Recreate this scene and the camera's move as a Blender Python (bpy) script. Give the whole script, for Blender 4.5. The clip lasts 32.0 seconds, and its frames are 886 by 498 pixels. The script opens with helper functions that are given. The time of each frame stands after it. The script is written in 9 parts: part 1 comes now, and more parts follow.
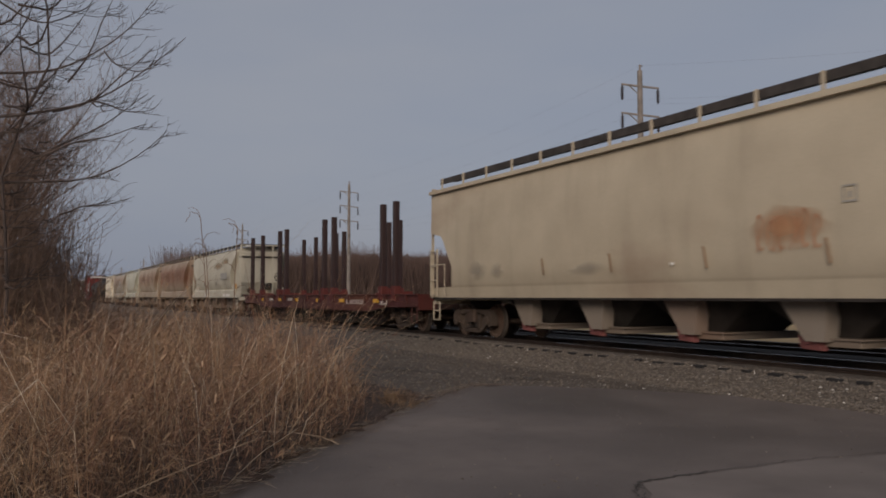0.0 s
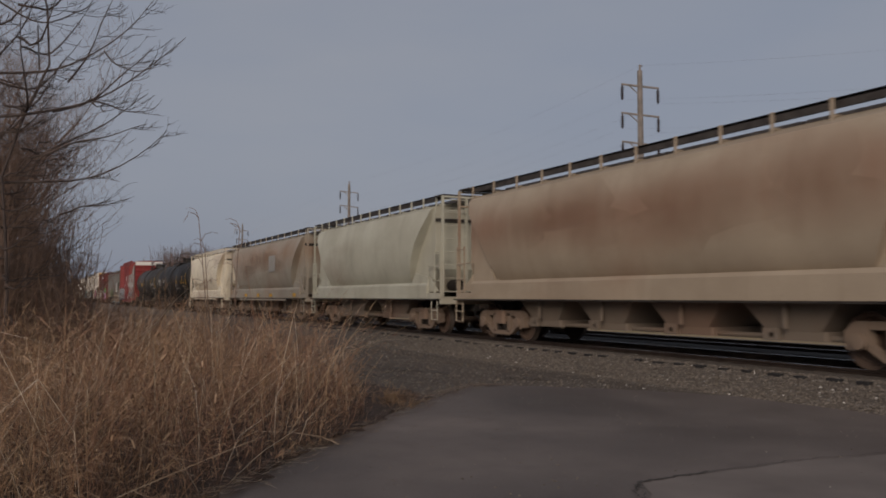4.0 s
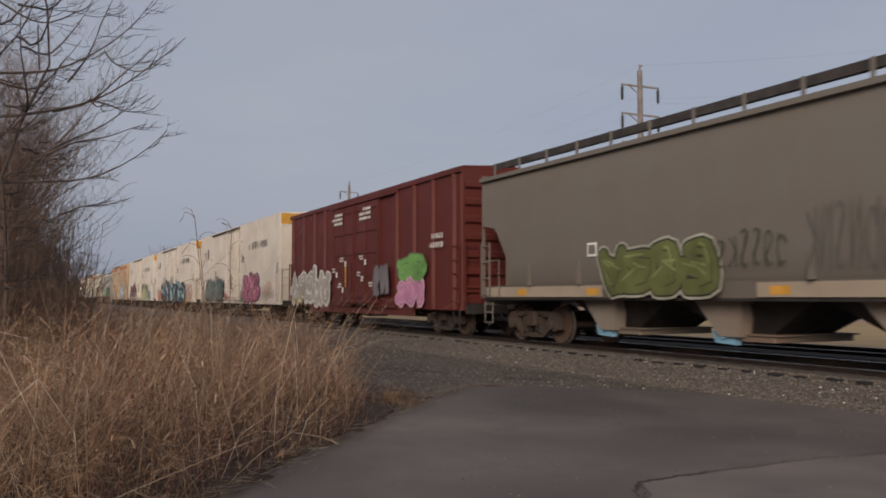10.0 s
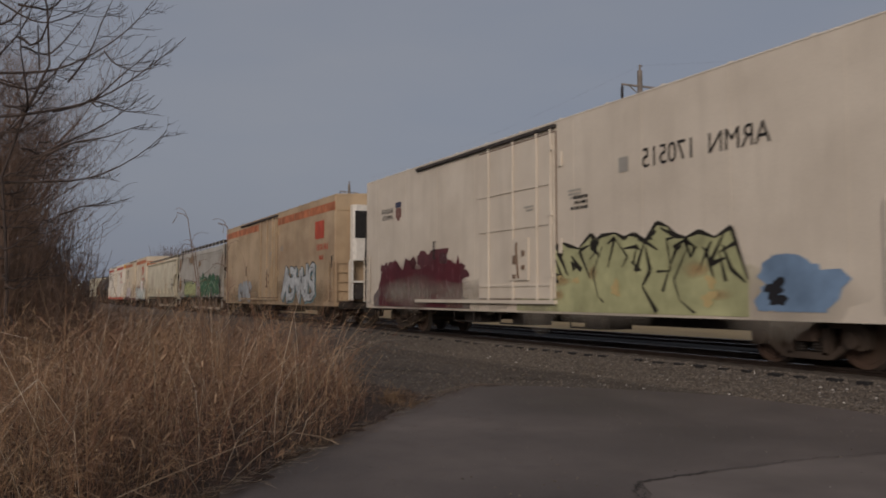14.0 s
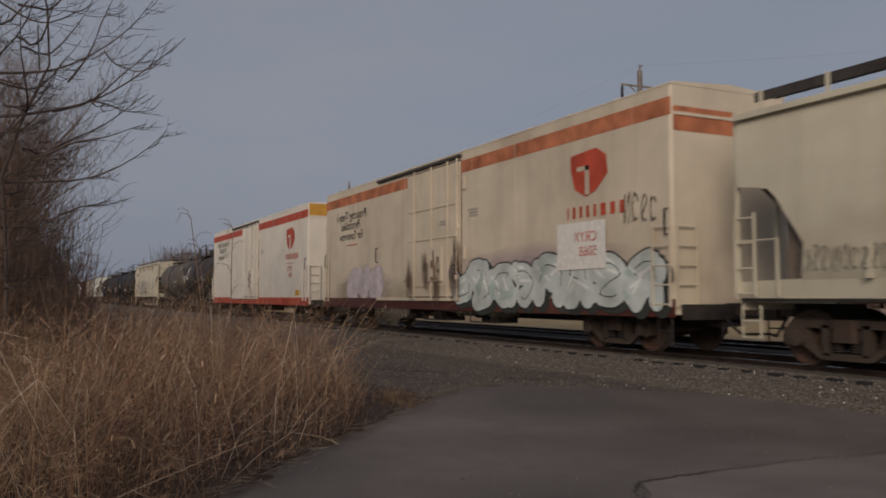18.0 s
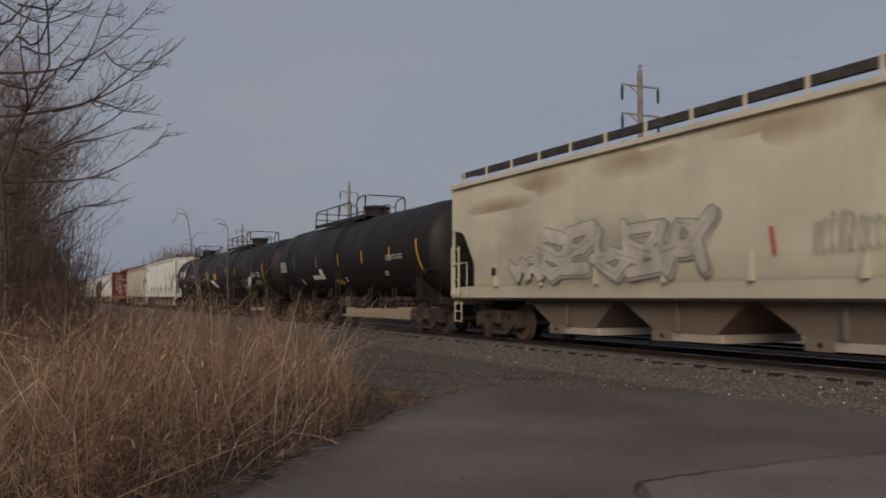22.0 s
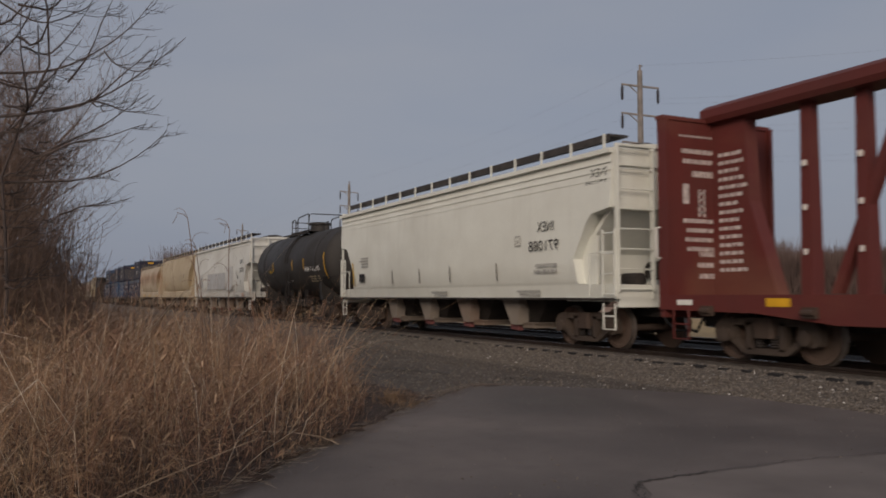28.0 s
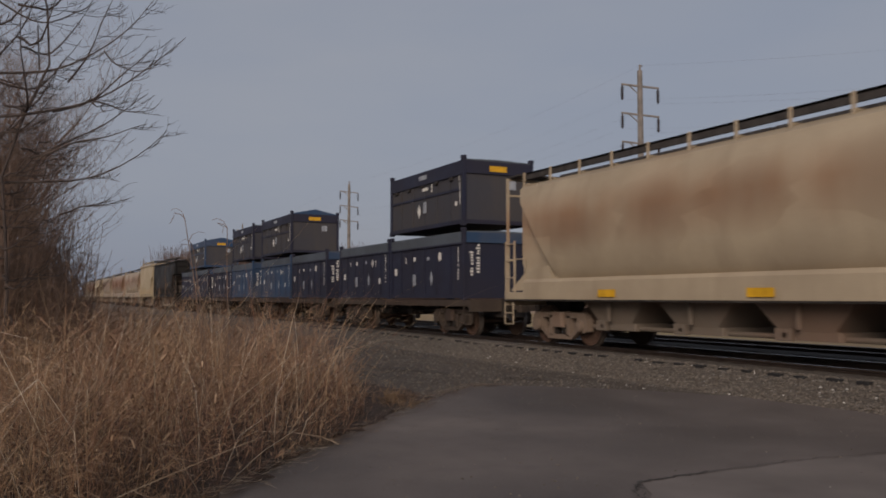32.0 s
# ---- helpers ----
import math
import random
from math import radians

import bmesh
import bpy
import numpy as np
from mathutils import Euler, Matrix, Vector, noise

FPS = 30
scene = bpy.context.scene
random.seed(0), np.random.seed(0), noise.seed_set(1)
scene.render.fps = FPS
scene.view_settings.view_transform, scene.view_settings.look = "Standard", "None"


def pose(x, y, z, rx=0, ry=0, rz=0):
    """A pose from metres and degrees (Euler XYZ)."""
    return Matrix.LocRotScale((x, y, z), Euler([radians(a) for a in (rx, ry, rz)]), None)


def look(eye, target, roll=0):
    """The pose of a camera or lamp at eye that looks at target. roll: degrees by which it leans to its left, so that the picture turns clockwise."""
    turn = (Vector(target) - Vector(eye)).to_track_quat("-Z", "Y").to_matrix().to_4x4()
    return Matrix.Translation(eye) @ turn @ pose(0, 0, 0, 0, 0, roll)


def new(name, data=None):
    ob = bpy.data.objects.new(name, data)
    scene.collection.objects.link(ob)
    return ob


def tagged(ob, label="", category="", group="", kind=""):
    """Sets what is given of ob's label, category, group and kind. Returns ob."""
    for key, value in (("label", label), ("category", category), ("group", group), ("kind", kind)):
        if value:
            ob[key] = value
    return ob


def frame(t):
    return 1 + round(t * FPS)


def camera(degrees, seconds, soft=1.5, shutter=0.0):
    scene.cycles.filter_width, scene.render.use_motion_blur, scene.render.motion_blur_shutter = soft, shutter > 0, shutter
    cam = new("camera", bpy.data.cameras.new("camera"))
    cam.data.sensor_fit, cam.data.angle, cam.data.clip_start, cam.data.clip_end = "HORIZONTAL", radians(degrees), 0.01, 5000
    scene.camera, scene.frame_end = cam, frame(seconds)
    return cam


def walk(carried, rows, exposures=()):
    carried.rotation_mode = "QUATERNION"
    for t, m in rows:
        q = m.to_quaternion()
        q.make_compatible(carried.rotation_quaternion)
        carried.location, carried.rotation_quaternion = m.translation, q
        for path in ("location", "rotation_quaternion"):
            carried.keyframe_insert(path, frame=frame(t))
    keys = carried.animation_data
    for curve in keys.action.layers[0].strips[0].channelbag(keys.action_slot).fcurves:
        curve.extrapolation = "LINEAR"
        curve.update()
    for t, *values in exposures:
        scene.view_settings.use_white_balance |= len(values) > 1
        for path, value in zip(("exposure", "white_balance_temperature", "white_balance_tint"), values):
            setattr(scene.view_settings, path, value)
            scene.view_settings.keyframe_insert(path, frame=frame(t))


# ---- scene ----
# ---- camera ----
cam = camera(56.0, 32.0, soft=1.8, shutter=0.14)
EYE_Z, RAIL_Z, TRACK_X = 1.55, 0.40, 12.6
walk(cam, [(0.0, pose(0, 0, EYE_Z, 93.26, 0, -26.46)), (32.0, pose(0, 0, EYE_Z, 93.26, 0, -26.46))],
     [(0, 0.12), (1, 0.10), (2, 0.07), (3, 0.10), (5.5, 0.0), (6, 0.05), (7, 0.40), (8, 0.50), (9, 0.47), (10, 0.50), (11, 0.38), (12, -0.05), (13, -0.2), (14, -0.14), (17, 0.05), (18, -0.08), (19, -0.17), (20, -0.2), (21, 0.38), (22, 0.1), (23, 0.5), (24, 0.53), (25, 0.2), (28, 0.13), (29, 0.06), (31, 0.07), (32, 0.16)])

# ---- world, sun ----
SUN_ELEV, SUN_AZ = 22.0, 222.0  # azimuth clockwise from +y
world = bpy.data.worlds.new("sky")
scene.world = world
world.use_nodes = True
wn, wl = world.node_tree.nodes, world.node_tree.links
wn.clear()
sky = wn.new("ShaderNodeTexSky")
sky.sky_type, sky.sun_disc = "NISHITA", False
sky.sun_elevation, sky.sun_rotation = radians(SUN_ELEV), radians(SUN_AZ)
sky.air_density, sky.dust_density, sky.ozone_density = 1.0, 4.0, 1.0
gray = wn.new("ShaderNodeHueSaturation")
gray.inputs["Saturation"].default_value = 0.45
cloud_map = wn.new("ShaderNodeTexCoord")
cloud_scale = wn.new("ShaderNodeMapping")
cloud_scale.inputs["Scale"].default_value = (1.0, 1.0, 3.5)
cloud = wn.new("ShaderNodeTexNoise")
cloud.inputs["Scale"].default_value, cloud.inputs["Detail"].default_value = 2.2, 5.0
ramp = wn.new("ShaderNodeMapRange")
ramp.inputs[1].default_value, ramp.inputs[2].default_value = 0.3, 0.75
ramp.inputs[3].default_value, ramp.inputs[4].default_value = 0.0, 1.0
veil = wn.new("ShaderNodeMix")
veil.data_type = "RGBA"
veil.inputs[6].default_value = (2.55, 2.85, 3.6, 1)
veil.inputs[7].default_value = (3.05, 3.2, 3.7, 1)
over = wn.new("ShaderNodeMix")
over.data_type = "RGBA"
over.inputs[0].default_value = 0.85  # mostly closed cloud cover
back = wn.new("ShaderNodeBackground")
back.inputs["Strength"].default_value = 0.088
wout = wn.new("ShaderNodeOutputWorld")
wl.new(sky.outputs[0], gray.inputs["Color"])
wl.new(cloud_map.outputs["Generated"], cloud_scale.inputs[0])
wl.new(cloud_scale.outputs[0], cloud.inputs["Vector"])
wl.new(cloud.outputs["Fac"], ramp.inputs[0])
wl.new(ramp.outputs[0], veil.inputs[0])
wl.new(gray.outputs[0], over.inputs[6])
wl.new(veil.outputs[2], over.inputs[7])
wl.new(over.outputs[2], back.inputs["Color"])
wl.new(back.outputs[0], wout.inputs[0])

sun = new("sun", bpy.data.lights.new("sun", "SUN"))
sun.data.energy, sun.data.angle, sun.data.color = 1.75, radians(25), (1.0, 0.83, 0.68)
sd = Vector((math.sin(radians(SUN_AZ)), math.cos(radians(SUN_AZ)), math.tan(radians(SUN_ELEV))))
sun.matrix_world = look(sd * 100, (0, 0, 0))

# ---- materials ----
def tree_of(name, rough=0.6, metal=0.0):
    m = bpy.data.materials.new(name)
    m.use_nodes = True
    n, l = m.node_tree.nodes, m.node_tree.links
    b = n["Principled BSDF"]
    b.inputs["Roughness"].default_value, b.inputs["Metallic"].default_value = rough, metal
    b.inputs["Specular IOR Level"].default_value = 0.3
    return m, n, l, b


def noise_of(n, l, scale, stretch=(1, 1, 1), detail=5.0, coord="Object", shift=0.0):
    c = n.new("ShaderNodeTexCoord")
    mp = n.new("ShaderNodeMapping")
    mp.inputs["Scale"].default_value = stretch
    mp.inputs["Location"].default_value = (shift, shift * 1.7, shift * 0.6)
    t = n.new("ShaderNodeTexNoise")
    t.inputs["Scale"].default_value, t.inputs["Detail"].default_value = scale, detail
    l.new(c.outputs[coord], mp.inputs[0])
    l.new(mp.outputs[0], t.inputs["Vector"])
    return t.outputs["Fac"]


def ranged(n, l, fac, a, b, lo=0.0, hi=1.0):
    r = n.new("ShaderNodeMapRange")
    for i, v in enumerate((a, b, lo, hi)):
        r.inputs[i + 1].default_value = v
    l.new(fac, r.inputs[0])
    return r.outputs[0]


def mixed(n, l, fac, a, b):
    m = n.new("ShaderNodeMix")
    m.data_type = "RGBA"
    for sock, v in ((m.inputs[0], fac), (m.inputs[6], a), (m.inputs[7], b)):
        if isinstance(v, (int, float)):
            sock.default_value = v
        elif isinstance(v, tuple):
            sock.default_value = (*v[:3], 1)
        else:
            l.new(v, sock)
    return m.outputs[2]


def bumped(n, l, b, fac, strength=0.2, dist=0.02):
    u = n.new("ShaderNodeBump")
    u.inputs["Strength"].default_value, u.inputs["Distance"].default_value = strength, dist
    l.new(fac, u.inputs["Height"])
    l.new(u.outputs[0], b.inputs["Normal"])


def car_paint(name, col, dirt=(0.16, 0.12, 0.09), dirty=0.35, rust=0.0, rust_col=(0.205, 0.095, 0.058), rough=0.55, seed=0.0, belt=None):
    """Weathered paint: large blotches, vertical streaks, rust patches, fine grain."""
    m, n, l, b = tree_of(name, rough)
    big = noise_of(n, l, 0.55, (1, 1, 1.3), 4, shift=seed)
    streak = noise_of(n, l, 1.9, (1, 1, 0.16), 7, shift=seed + 3)
    grain = noise_of(n, l, 34, shift=seed)
    c = mixed(n, l, ranged(n, l, big, 0.35, 0.75, 0.0, dirty), col, dirt)
    c = mixed(n, l, ranged(n, l, streak, 0.50, 0.80, 0.0, dirty * 0.75), c, dirt)
    if rust:
        patch = noise_of(n, l, 0.42, (1, 0.35, 1.0), 7, shift=seed + 9)
        c = mixed(n, l, ranged(n, l, patch, 0.62 - rust * 0.35, 0.80 - rust * 0.25, 0.0, min(1.0, 0.45 + rust * 0.5)), c, rust_col)
    if belt:
        # rust that has spread in one long belt between two heights, broken by paler runs
        low, high, thick, thin = belt
        co = n.new("ShaderNodeTexCoord")
        ax = n.new("ShaderNodeSeparateXYZ")
        l.new(co.outputs["Object"], ax.inputs[0])
        runs = noise_of(n, l, 0.9, (1, 1, 0.22), 6, shift=seed + 5)
        up = ranged(n, l, ax.outputs["Z"], low - 0.45, low + 0.35)
        down = ranged(n, l, ax.outputs["Z"], high - 0.3, high + 0.35, 1.0, 0.0)
        f = n.new("ShaderNodeMath")
        f.operation = "MULTIPLY"
        l.new(up, f.inputs[0])
        l.new(down, f.inputs[1])
        g = n.new("ShaderNodeMath")
        g.operation = "MULTIPLY"
        l.new(f.outputs[0], g.inputs[0])
        l.new(ranged(n, l, runs, 0.34, 0.62, thin, thick), g.inputs[1])
        c = mixed(n, l, g.outputs[0], c, rust_col)
    c = mixed(n, l, ranged(n, l, grain, 0.45, 0.8, 0.0, 0.22), c, tuple(v * 0.55 for v in col))
    l.new(c, b.inputs["Base Color"])
    l.new(ranged(n, l, big, 0.2, 0.8, rough - 0.12, min(0.95, rough + 0.25)), b.inputs["Roughness"])
    bumped(n, l, b, streak, 0.12, 0.03)
    return m


def plain(name, col, rough=0.6, metal=0.0, vary=0.25, scale=6.0, bump=0.15):
    m, n, l, b = tree_of(name, rough, metal)
    a = noise_of(n, l, scale)
    c = mixed(n, l, ranged(n, l, a, 0.3, 0.75, 0.0, 1.0), tuple(v * (1 - vary) for v in col), tuple(min(1, v * (1 + vary)) for v in col))
    l.new(c, b.inputs["Base Color"])
    if bump:
        bumped(n, l, b, noise_of(n, l, scale * 6), bump, 0.01)
    return m


PAINTS = {}
TINT = {}


def mat_tint(key):
    paint(key)
    return TINT[key]


def paint(key):
    """Named car paints, made on first use."""
    if key in PAINTS:
        return PAINTS[key]
    k = len(PAINTS) * 1.37
    table = {
        "beige": ((0.50, 0.44, 0.34), 0.30, 0.05), "bone": ((0.54, 0.515, 0.43), 0.30, 0.05),
        "brown_rust": ((0.37, 0.295, 0.225), 0.36, 0.58), "tan_rust": ((0.39, 0.325, 0.25), 0.35, 0.35),
        "mint": ((0.50, 0.50, 0.42), 0.35, 0.05), "grey_rust": ((0.37, 0.335, 0.28), 0.30, 0.30),
        "cream": ((0.80, 0.73, 0.59), 0.30, 0.12), "tank_black": ((0.013, 0.012, 0.012), 0.25, 0.0),
        "tank_brown": ((0.045, 0.034, 0.029), 0.35, 0.15), "tank_grey": ((0.085, 0.078, 0.074), 0.4, 0.0), "tank_slate": ((0.036, 0.033, 0.031), 0.3, 0.0), "stake_maroon": ((0.036, 0.019, 0.019), 0.3, 0.1),
        "box_red": ((0.205, 0.023, 0.026), 0.20, 0.0), "box_maroon": ((0.112, 0.022, 0.018), 0.22, 0.0),
        "hopper_grey": ((0.165, 0.152, 0.134), 0.35, 0.0), "reefer_white": ((0.70, 0.638, 0.555), 0.22, 0.0),
        "reefer_clean": ((0.77, 0.72, 0.63), 0.16, 0.0), "reefer_dirty": ((0.66, 0.58, 0.455), 0.32, 0.12), "reefer_orange": ((0.54, 0.41, 0.27), 0.45, 0.15),
        "hopper_pale": ((0.42, 0.405, 0.37), 0.28, 0.12), "hopper_cream": ((0.60, 0.56, 0.44), 0.25, 0.05),
        "hopper_white": ((0.725, 0.735, 0.675), 0.18, 0.0), "cool_white": ((0.66, 0.66, 0.62), 0.22, 0.0),
        "sand": ((0.45, 0.365, 0.245), 0.32, 0.10), "sand_rust": ((0.44, 0.36, 0.26), 0.35, 0.42),
        "flat_red": ((0.080, 0.021, 0.018), 0.35, 0.15), "beam_red": ((0.118, 0.026, 0.022), 0.25, 0.1),
        "box_blue": ((0.021, 0.023, 0.046), 0.30, 0.0), "bright_blue": ((0.024, 0.058, 0.125), 0.30, 0.0),
    }
    col, dirty, rust = table[key]
    TINT[key] = tuple(round(v, 3) for v in col)
    belts = {"brown_rust": (2.2, 3.5, 0.97, 0.66), "tan_rust": (2.5, 3.4, 0.6, 0.25), "grey_rust": (2.85, 3.7, 0.6, 0.25), "sand_rust": (2.65, 3.35, 0.75, 0.25)}
    dim = sum(col) < 0.2
    PAINTS[key] = car_paint("paint_" + key, col, dirt=(0.040, 0.032, 0.029) if dim else (0.16, 0.12, 0.09), dirty=dirty, rust=0.12 if key in belts else rust, seed=k, belt=belts.get(key),
                            rust_col=(0.30, 0.165, 0.092) if key in ("sand_rust", "grey_rust") else (0.205, 0.095, 0.058))
    return PAINTS[key]


STEEL = plain("dark_running_gear", (0.030, 0.025, 0.023), 0.75, 0.0, 0.5, 3.0)
GEAR = car_paint("dusty_truck_frame", (0.048, 0.036, 0.030), dirty=0.25, rust=0.12, rust_col=(0.07, 0.032, 0.02), rough=0.85)
GEAR_PALE = car_paint("dusty_pale_truck_frame", (0.20, 0.150, 0.118), dirty=0.45, rust=0.1, rough=0.8)
TREAD = plain("worn_wheel_tread", (0.20, 0.17, 0.15), 0.42, 0.7, 0.2, 8.0)
WHEEL = car_paint("rusty_wheel", (0.075, 0.05, 0.04), dirty=0.3, rust=0.3, rust_col=(0.12, 0.05, 0.025), rough=0.8)
DARK = plain("roof_walk_steel", (0.050, 0.044, 0.042), 0.8, 0.0, 0.35, 4.0)
RAILM = plain("rail_steel", (0.052, 0.038, 0.032), 0.6, 0.5, 0.3, 5.0)
RAILTOP = plain("polished_rail_head", (0.42, 0.40, 0.40), 0.25, 1.0, 0.1, 5.0)
TIE = plain("weathered_tie", (0.085, 0.070, 0.060), 0.9, 0.0, 0.4, 4.0, 0.4)
YELLOW = plain("reflective_yellow", (0.62, 0.34, 0.02), 0.5, 0.0, 0.2, 3.0)
WHITE = plain("stencil_white", (0.72, 0.70, 0.66), 0.6, 0.0, 0.12, 9.0)
BLACK = plain("stencil_black", (0.022, 0.021, 0.022), 0.7, 0.0, 0.2, 9.0)
WORNWHITE = plain("worn_stencil", (0.50, 0.44, 0.42), 0.7, 0.0, 0.4, 12.0)
GREYPAINT = plain("patch_grey", (0.33, 0.32, 0.30), 0.7, 0.0, 0.12, 3.0)
ORANGE = plain("roof_orange", (0.56, 0.29, 0.05), 0.6, 0.0, 0.2, 2.5)
REDSTRIPE = plain("stripe_red", (0.46, 0.075, 0.04), 0.6, 0.0, 0.25, 2.0)
TANSTRIP = plain("worn_tan_strip", (0.27, 0.185, 0.12), 0.7, 0.0, 0.3, 4.0)
OLDSTRIPE = plain("faded_stripe", (0.44, 0.16, 0.08), 0.7, 0.0, 0.4, 2.0)
BLUE = plain("paint_blue", (0.04, 0.10, 0.32), 0.6, 0.0, 0.25, 2.0)


class Shape:
    """Collects boxes, tubes and lofts into one mesh."""

    def __init__(self):
        self.v, self.f = [], []

    def add(self, verts, faces):
        o = len(self.v)
        self.v.extend(verts)
        self.f.extend([tuple(i + o for i in q) for q in faces])
        return self

    def box(self, x0, x1, y0, y1, z0, z1, c=0.0):
        x0, x1, y0, y1, z0, z1 = min(x0, x1), max(x0, x1), min(y0, y1), max(y0, y1), min(z0, z1), max(z0, z1)
        if not c:
            return self.add([(x, y, z) for x in (x0, x1) for y in (y0, y1) for z in (z0, z1)],
                            [(0, 1, 3, 2), (4, 6, 7, 5), (0, 4, 5, 1), (2, 3, 7, 6), (0, 2, 6, 4), (1, 5, 7, 3)])
        c = min(c, (x1 - x0) * 0.4, (y1 - y0) * 0.4)
        ring = [(x0 + c, y0), (x1 - c, y0), (x1, y0 + c), (x1, y1 - c), (x1 - c, y1), (x0 + c, y1), (x0, y1 - c), (x0, y0 + c)]
        return self.prism_z(ring, z0, z1)

    def prism_z(self, ring, z0, z1):
        k = len(ring)
        v = [(x, y, z0) for x, y in ring] + [(x, y, z1) for x, y in ring]
        f = [tuple(range(k - 1, -1, -1)), tuple(range(k, 2 * k))] + [(i, (i + 1) % k, k + (i + 1) % k, k + i) for i in range(k)]
        return self.add(v, f)

    def prism_x(self, ring, x0, x1):
        """ring of (y, z), extruded along x."""
        k = len(ring)
        v = [(x0, y, z) for y, z in ring] + [(x1, y, z) for y, z in ring]
        f = [tuple(range(k)), tuple(range(2 * k - 1, k - 1, -1))] + [(i, k + i, k + (i + 1) % k, (i + 1) % k) for i in range(k)]
        return self.add(v, f)

    def prism_y(self, ring, y0, y1):
        """ring of (x, z), extruded along y."""
        k = len(ring)
        v = [(x, y0, z) for x, z in ring] + [(x, y1, z) for x, z in ring]
        f = [tuple(range(k)), tuple(range(2 * k - 1, k - 1, -1))] + [(i, k + i, k + (i + 1) % k, (i + 1) % k) for i in range(k)]
        return self.add(v, f)

    def tube(self, pts, r, n=6, r1=None):
        pts = [Vector(p) for p in pts]
        rings, k = [], len(pts)
        for i, p in enumerate(pts):
            d = (pts[min(i + 1, k - 1)] - pts[max(i - 1, 0)]).normalized()
            u = d.cross(Vector((0, 0, 1)) if abs(d.z) < 0.9 else Vector((1, 0, 0))).normalized()
            w = d.cross(u)
            q = r if r1 is None else r + (r1 - r) * i / max(1, k - 1)
            rings.append([tuple(p + (u * math.cos(a) + w * math.sin(a)) * q) for a in (math.tau * j / n for j in range(n))])
        v = [c for ring in rings for c in ring]
        f = [(i * n + j, i * n + (j + 1) % n, (i + 1) * n + (j + 1) % n, (i + 1) * n + j) for i in range(k - 1) for j in range(n)]
        f += [tuple(range(n - 1, -1, -1)), tuple(range((k - 1) * n, k * n))]
        return self.add(v, f)

    def spin_y(self, prof, n=20, cx=0.0, cz=0.0):
        """prof of (y, r) turned round the y axis through (cx, cz)."""
        v = [(cx + r * math.sin(math.tau * j / n), y, cz + r * math.cos(math.tau * j / n)) for y, r in prof for j in range(n)]
        k = len(prof)
        f = [(i * n + j, i * n + (j + 1) % n, (i + 1) * n + (j + 1) % n, (i + 1) * n + j) for i in range(k - 1) for j in range(n)]
        f += [tuple(range(n - 1, -1, -1)), tuple(range((k - 1) * n, k * n))]
        return self.add(v, f)

    def spin_x(self, prof, n=20, cy=0.0, cz=0.0):
        s = Shape().spin_y(prof, n)
        return self.add([(y, x + cy, z + cz) for x, y, z in s.v], [q[::-1] for q in s.f])

    def spin_z(self, prof, n=16, cx=0.0, cy=0.0):
        """prof of (z, r) turned round a vertical axis."""
        s = Shape().spin_y(prof, n)
        return self.add([(x + cx, z + cy, y) for x, y, z in s.v], [q[::-1] for q in s.f])

    def mesh(self, name, smooth=False):
        me = bpy.data.meshes.new(name)
        me.from_pydata(self.v, [], self.f)
        bm = bmesh.new()
        bm.from_mesh(me)
        bmesh.ops.recalc_face_normals(bm, faces=bm.faces)
        bm.to_mesh(me)
        bm.free()
        if smooth:
            me.shade_smooth()
            me.set_sharp_from_angle(angle=radians(32))
        return me


def part(name, shape, material, parent, label="", smooth=False):
    me = shape.mesh(name, smooth) if isinstance(shape, Shape) else shape
    if not me.materials:
        me.materials.append(material)
    ob = new(name, me)
    ob.parent = parent
    return tagged(ob, label)


def lettering(text, size, y, z, x, material, parent, name="lettering", slant=0.0, length=0.0):
    """Painted words on a car's side; they start at y and run to +y, as the film's mirrored picture shows them."""
    cu = bpy.data.curves.new("words", "FONT")
    cu.body, cu.size, cu.shear = text, size, slant
    ob = bpy.data.objects.new("words", cu)
    me = bpy.data.meshes.new_from_object(ob)
    bpy.data.objects.remove(ob)
    if length:
        wide = max(v.co.x for v in me.vertices)
        me.transform(Matrix.Diagonal((length / wide, 1, 1, 1)))
    me.transform(Matrix(((0, 0, 1, x), (1, 0, 0, y), (0, 1, 0, z), (0, 0, 0, 1))))
    return part(name, me, material, parent)


def bars(rows, y0, width, z, h, x, material, parent, seed=1, name="stencil"):
    """Rows of small unreadable stencil marks on a car's side."""
    r, s = random.Random(seed), Shape()
    for i in range(rows):
        y = y0
        end = y0 + width * r.uniform(0.6, 1.0)
        zz = z - i * h * 1.7
        while y < end:
            w = (r.uniform(0.5, 2.2) if h < 0.12 else r.uniform(0.3, 0.75)) * h
            s.box(x - 0.002, x + 0.002, y, min(end, y + w), zz, zz + h)
            y += w + h * 0.6
    return part(name, s, material, parent)


def quad(y0, y1, z0, z1, x, material, parent, name="panel_mark", label="", skew=0.0):
    s = Shape().prism_x([(y0, z0), (y1, z0), (y1 + skew, z1), (y0 + skew, z1)], x - 0.003, x + 0.003)
    return part(name, s, material, parent, label)


def smooth_path(pts, steps=5):
    """Catmull-Rom curve through (y, z) points."""
    p = [pts[0]] + list(pts) + [pts[-1]]
    out = []
    for a, b, c, d in zip(p, p[1:], p[2:], p[3:]):
        for i in range(steps):
            t = i / steps
            out.append(tuple(0.5 * (2 * b[k] + (c[k] - a[k]) * t + (2 * a[k] - 5 * b[k] + 4 * c[k] - d[k]) * t * t + (3 * b[k] - a[k] - 3 * c[k] + d[k]) * t ** 3) for k in (0, 1)))
    return out + [pts[-1]]


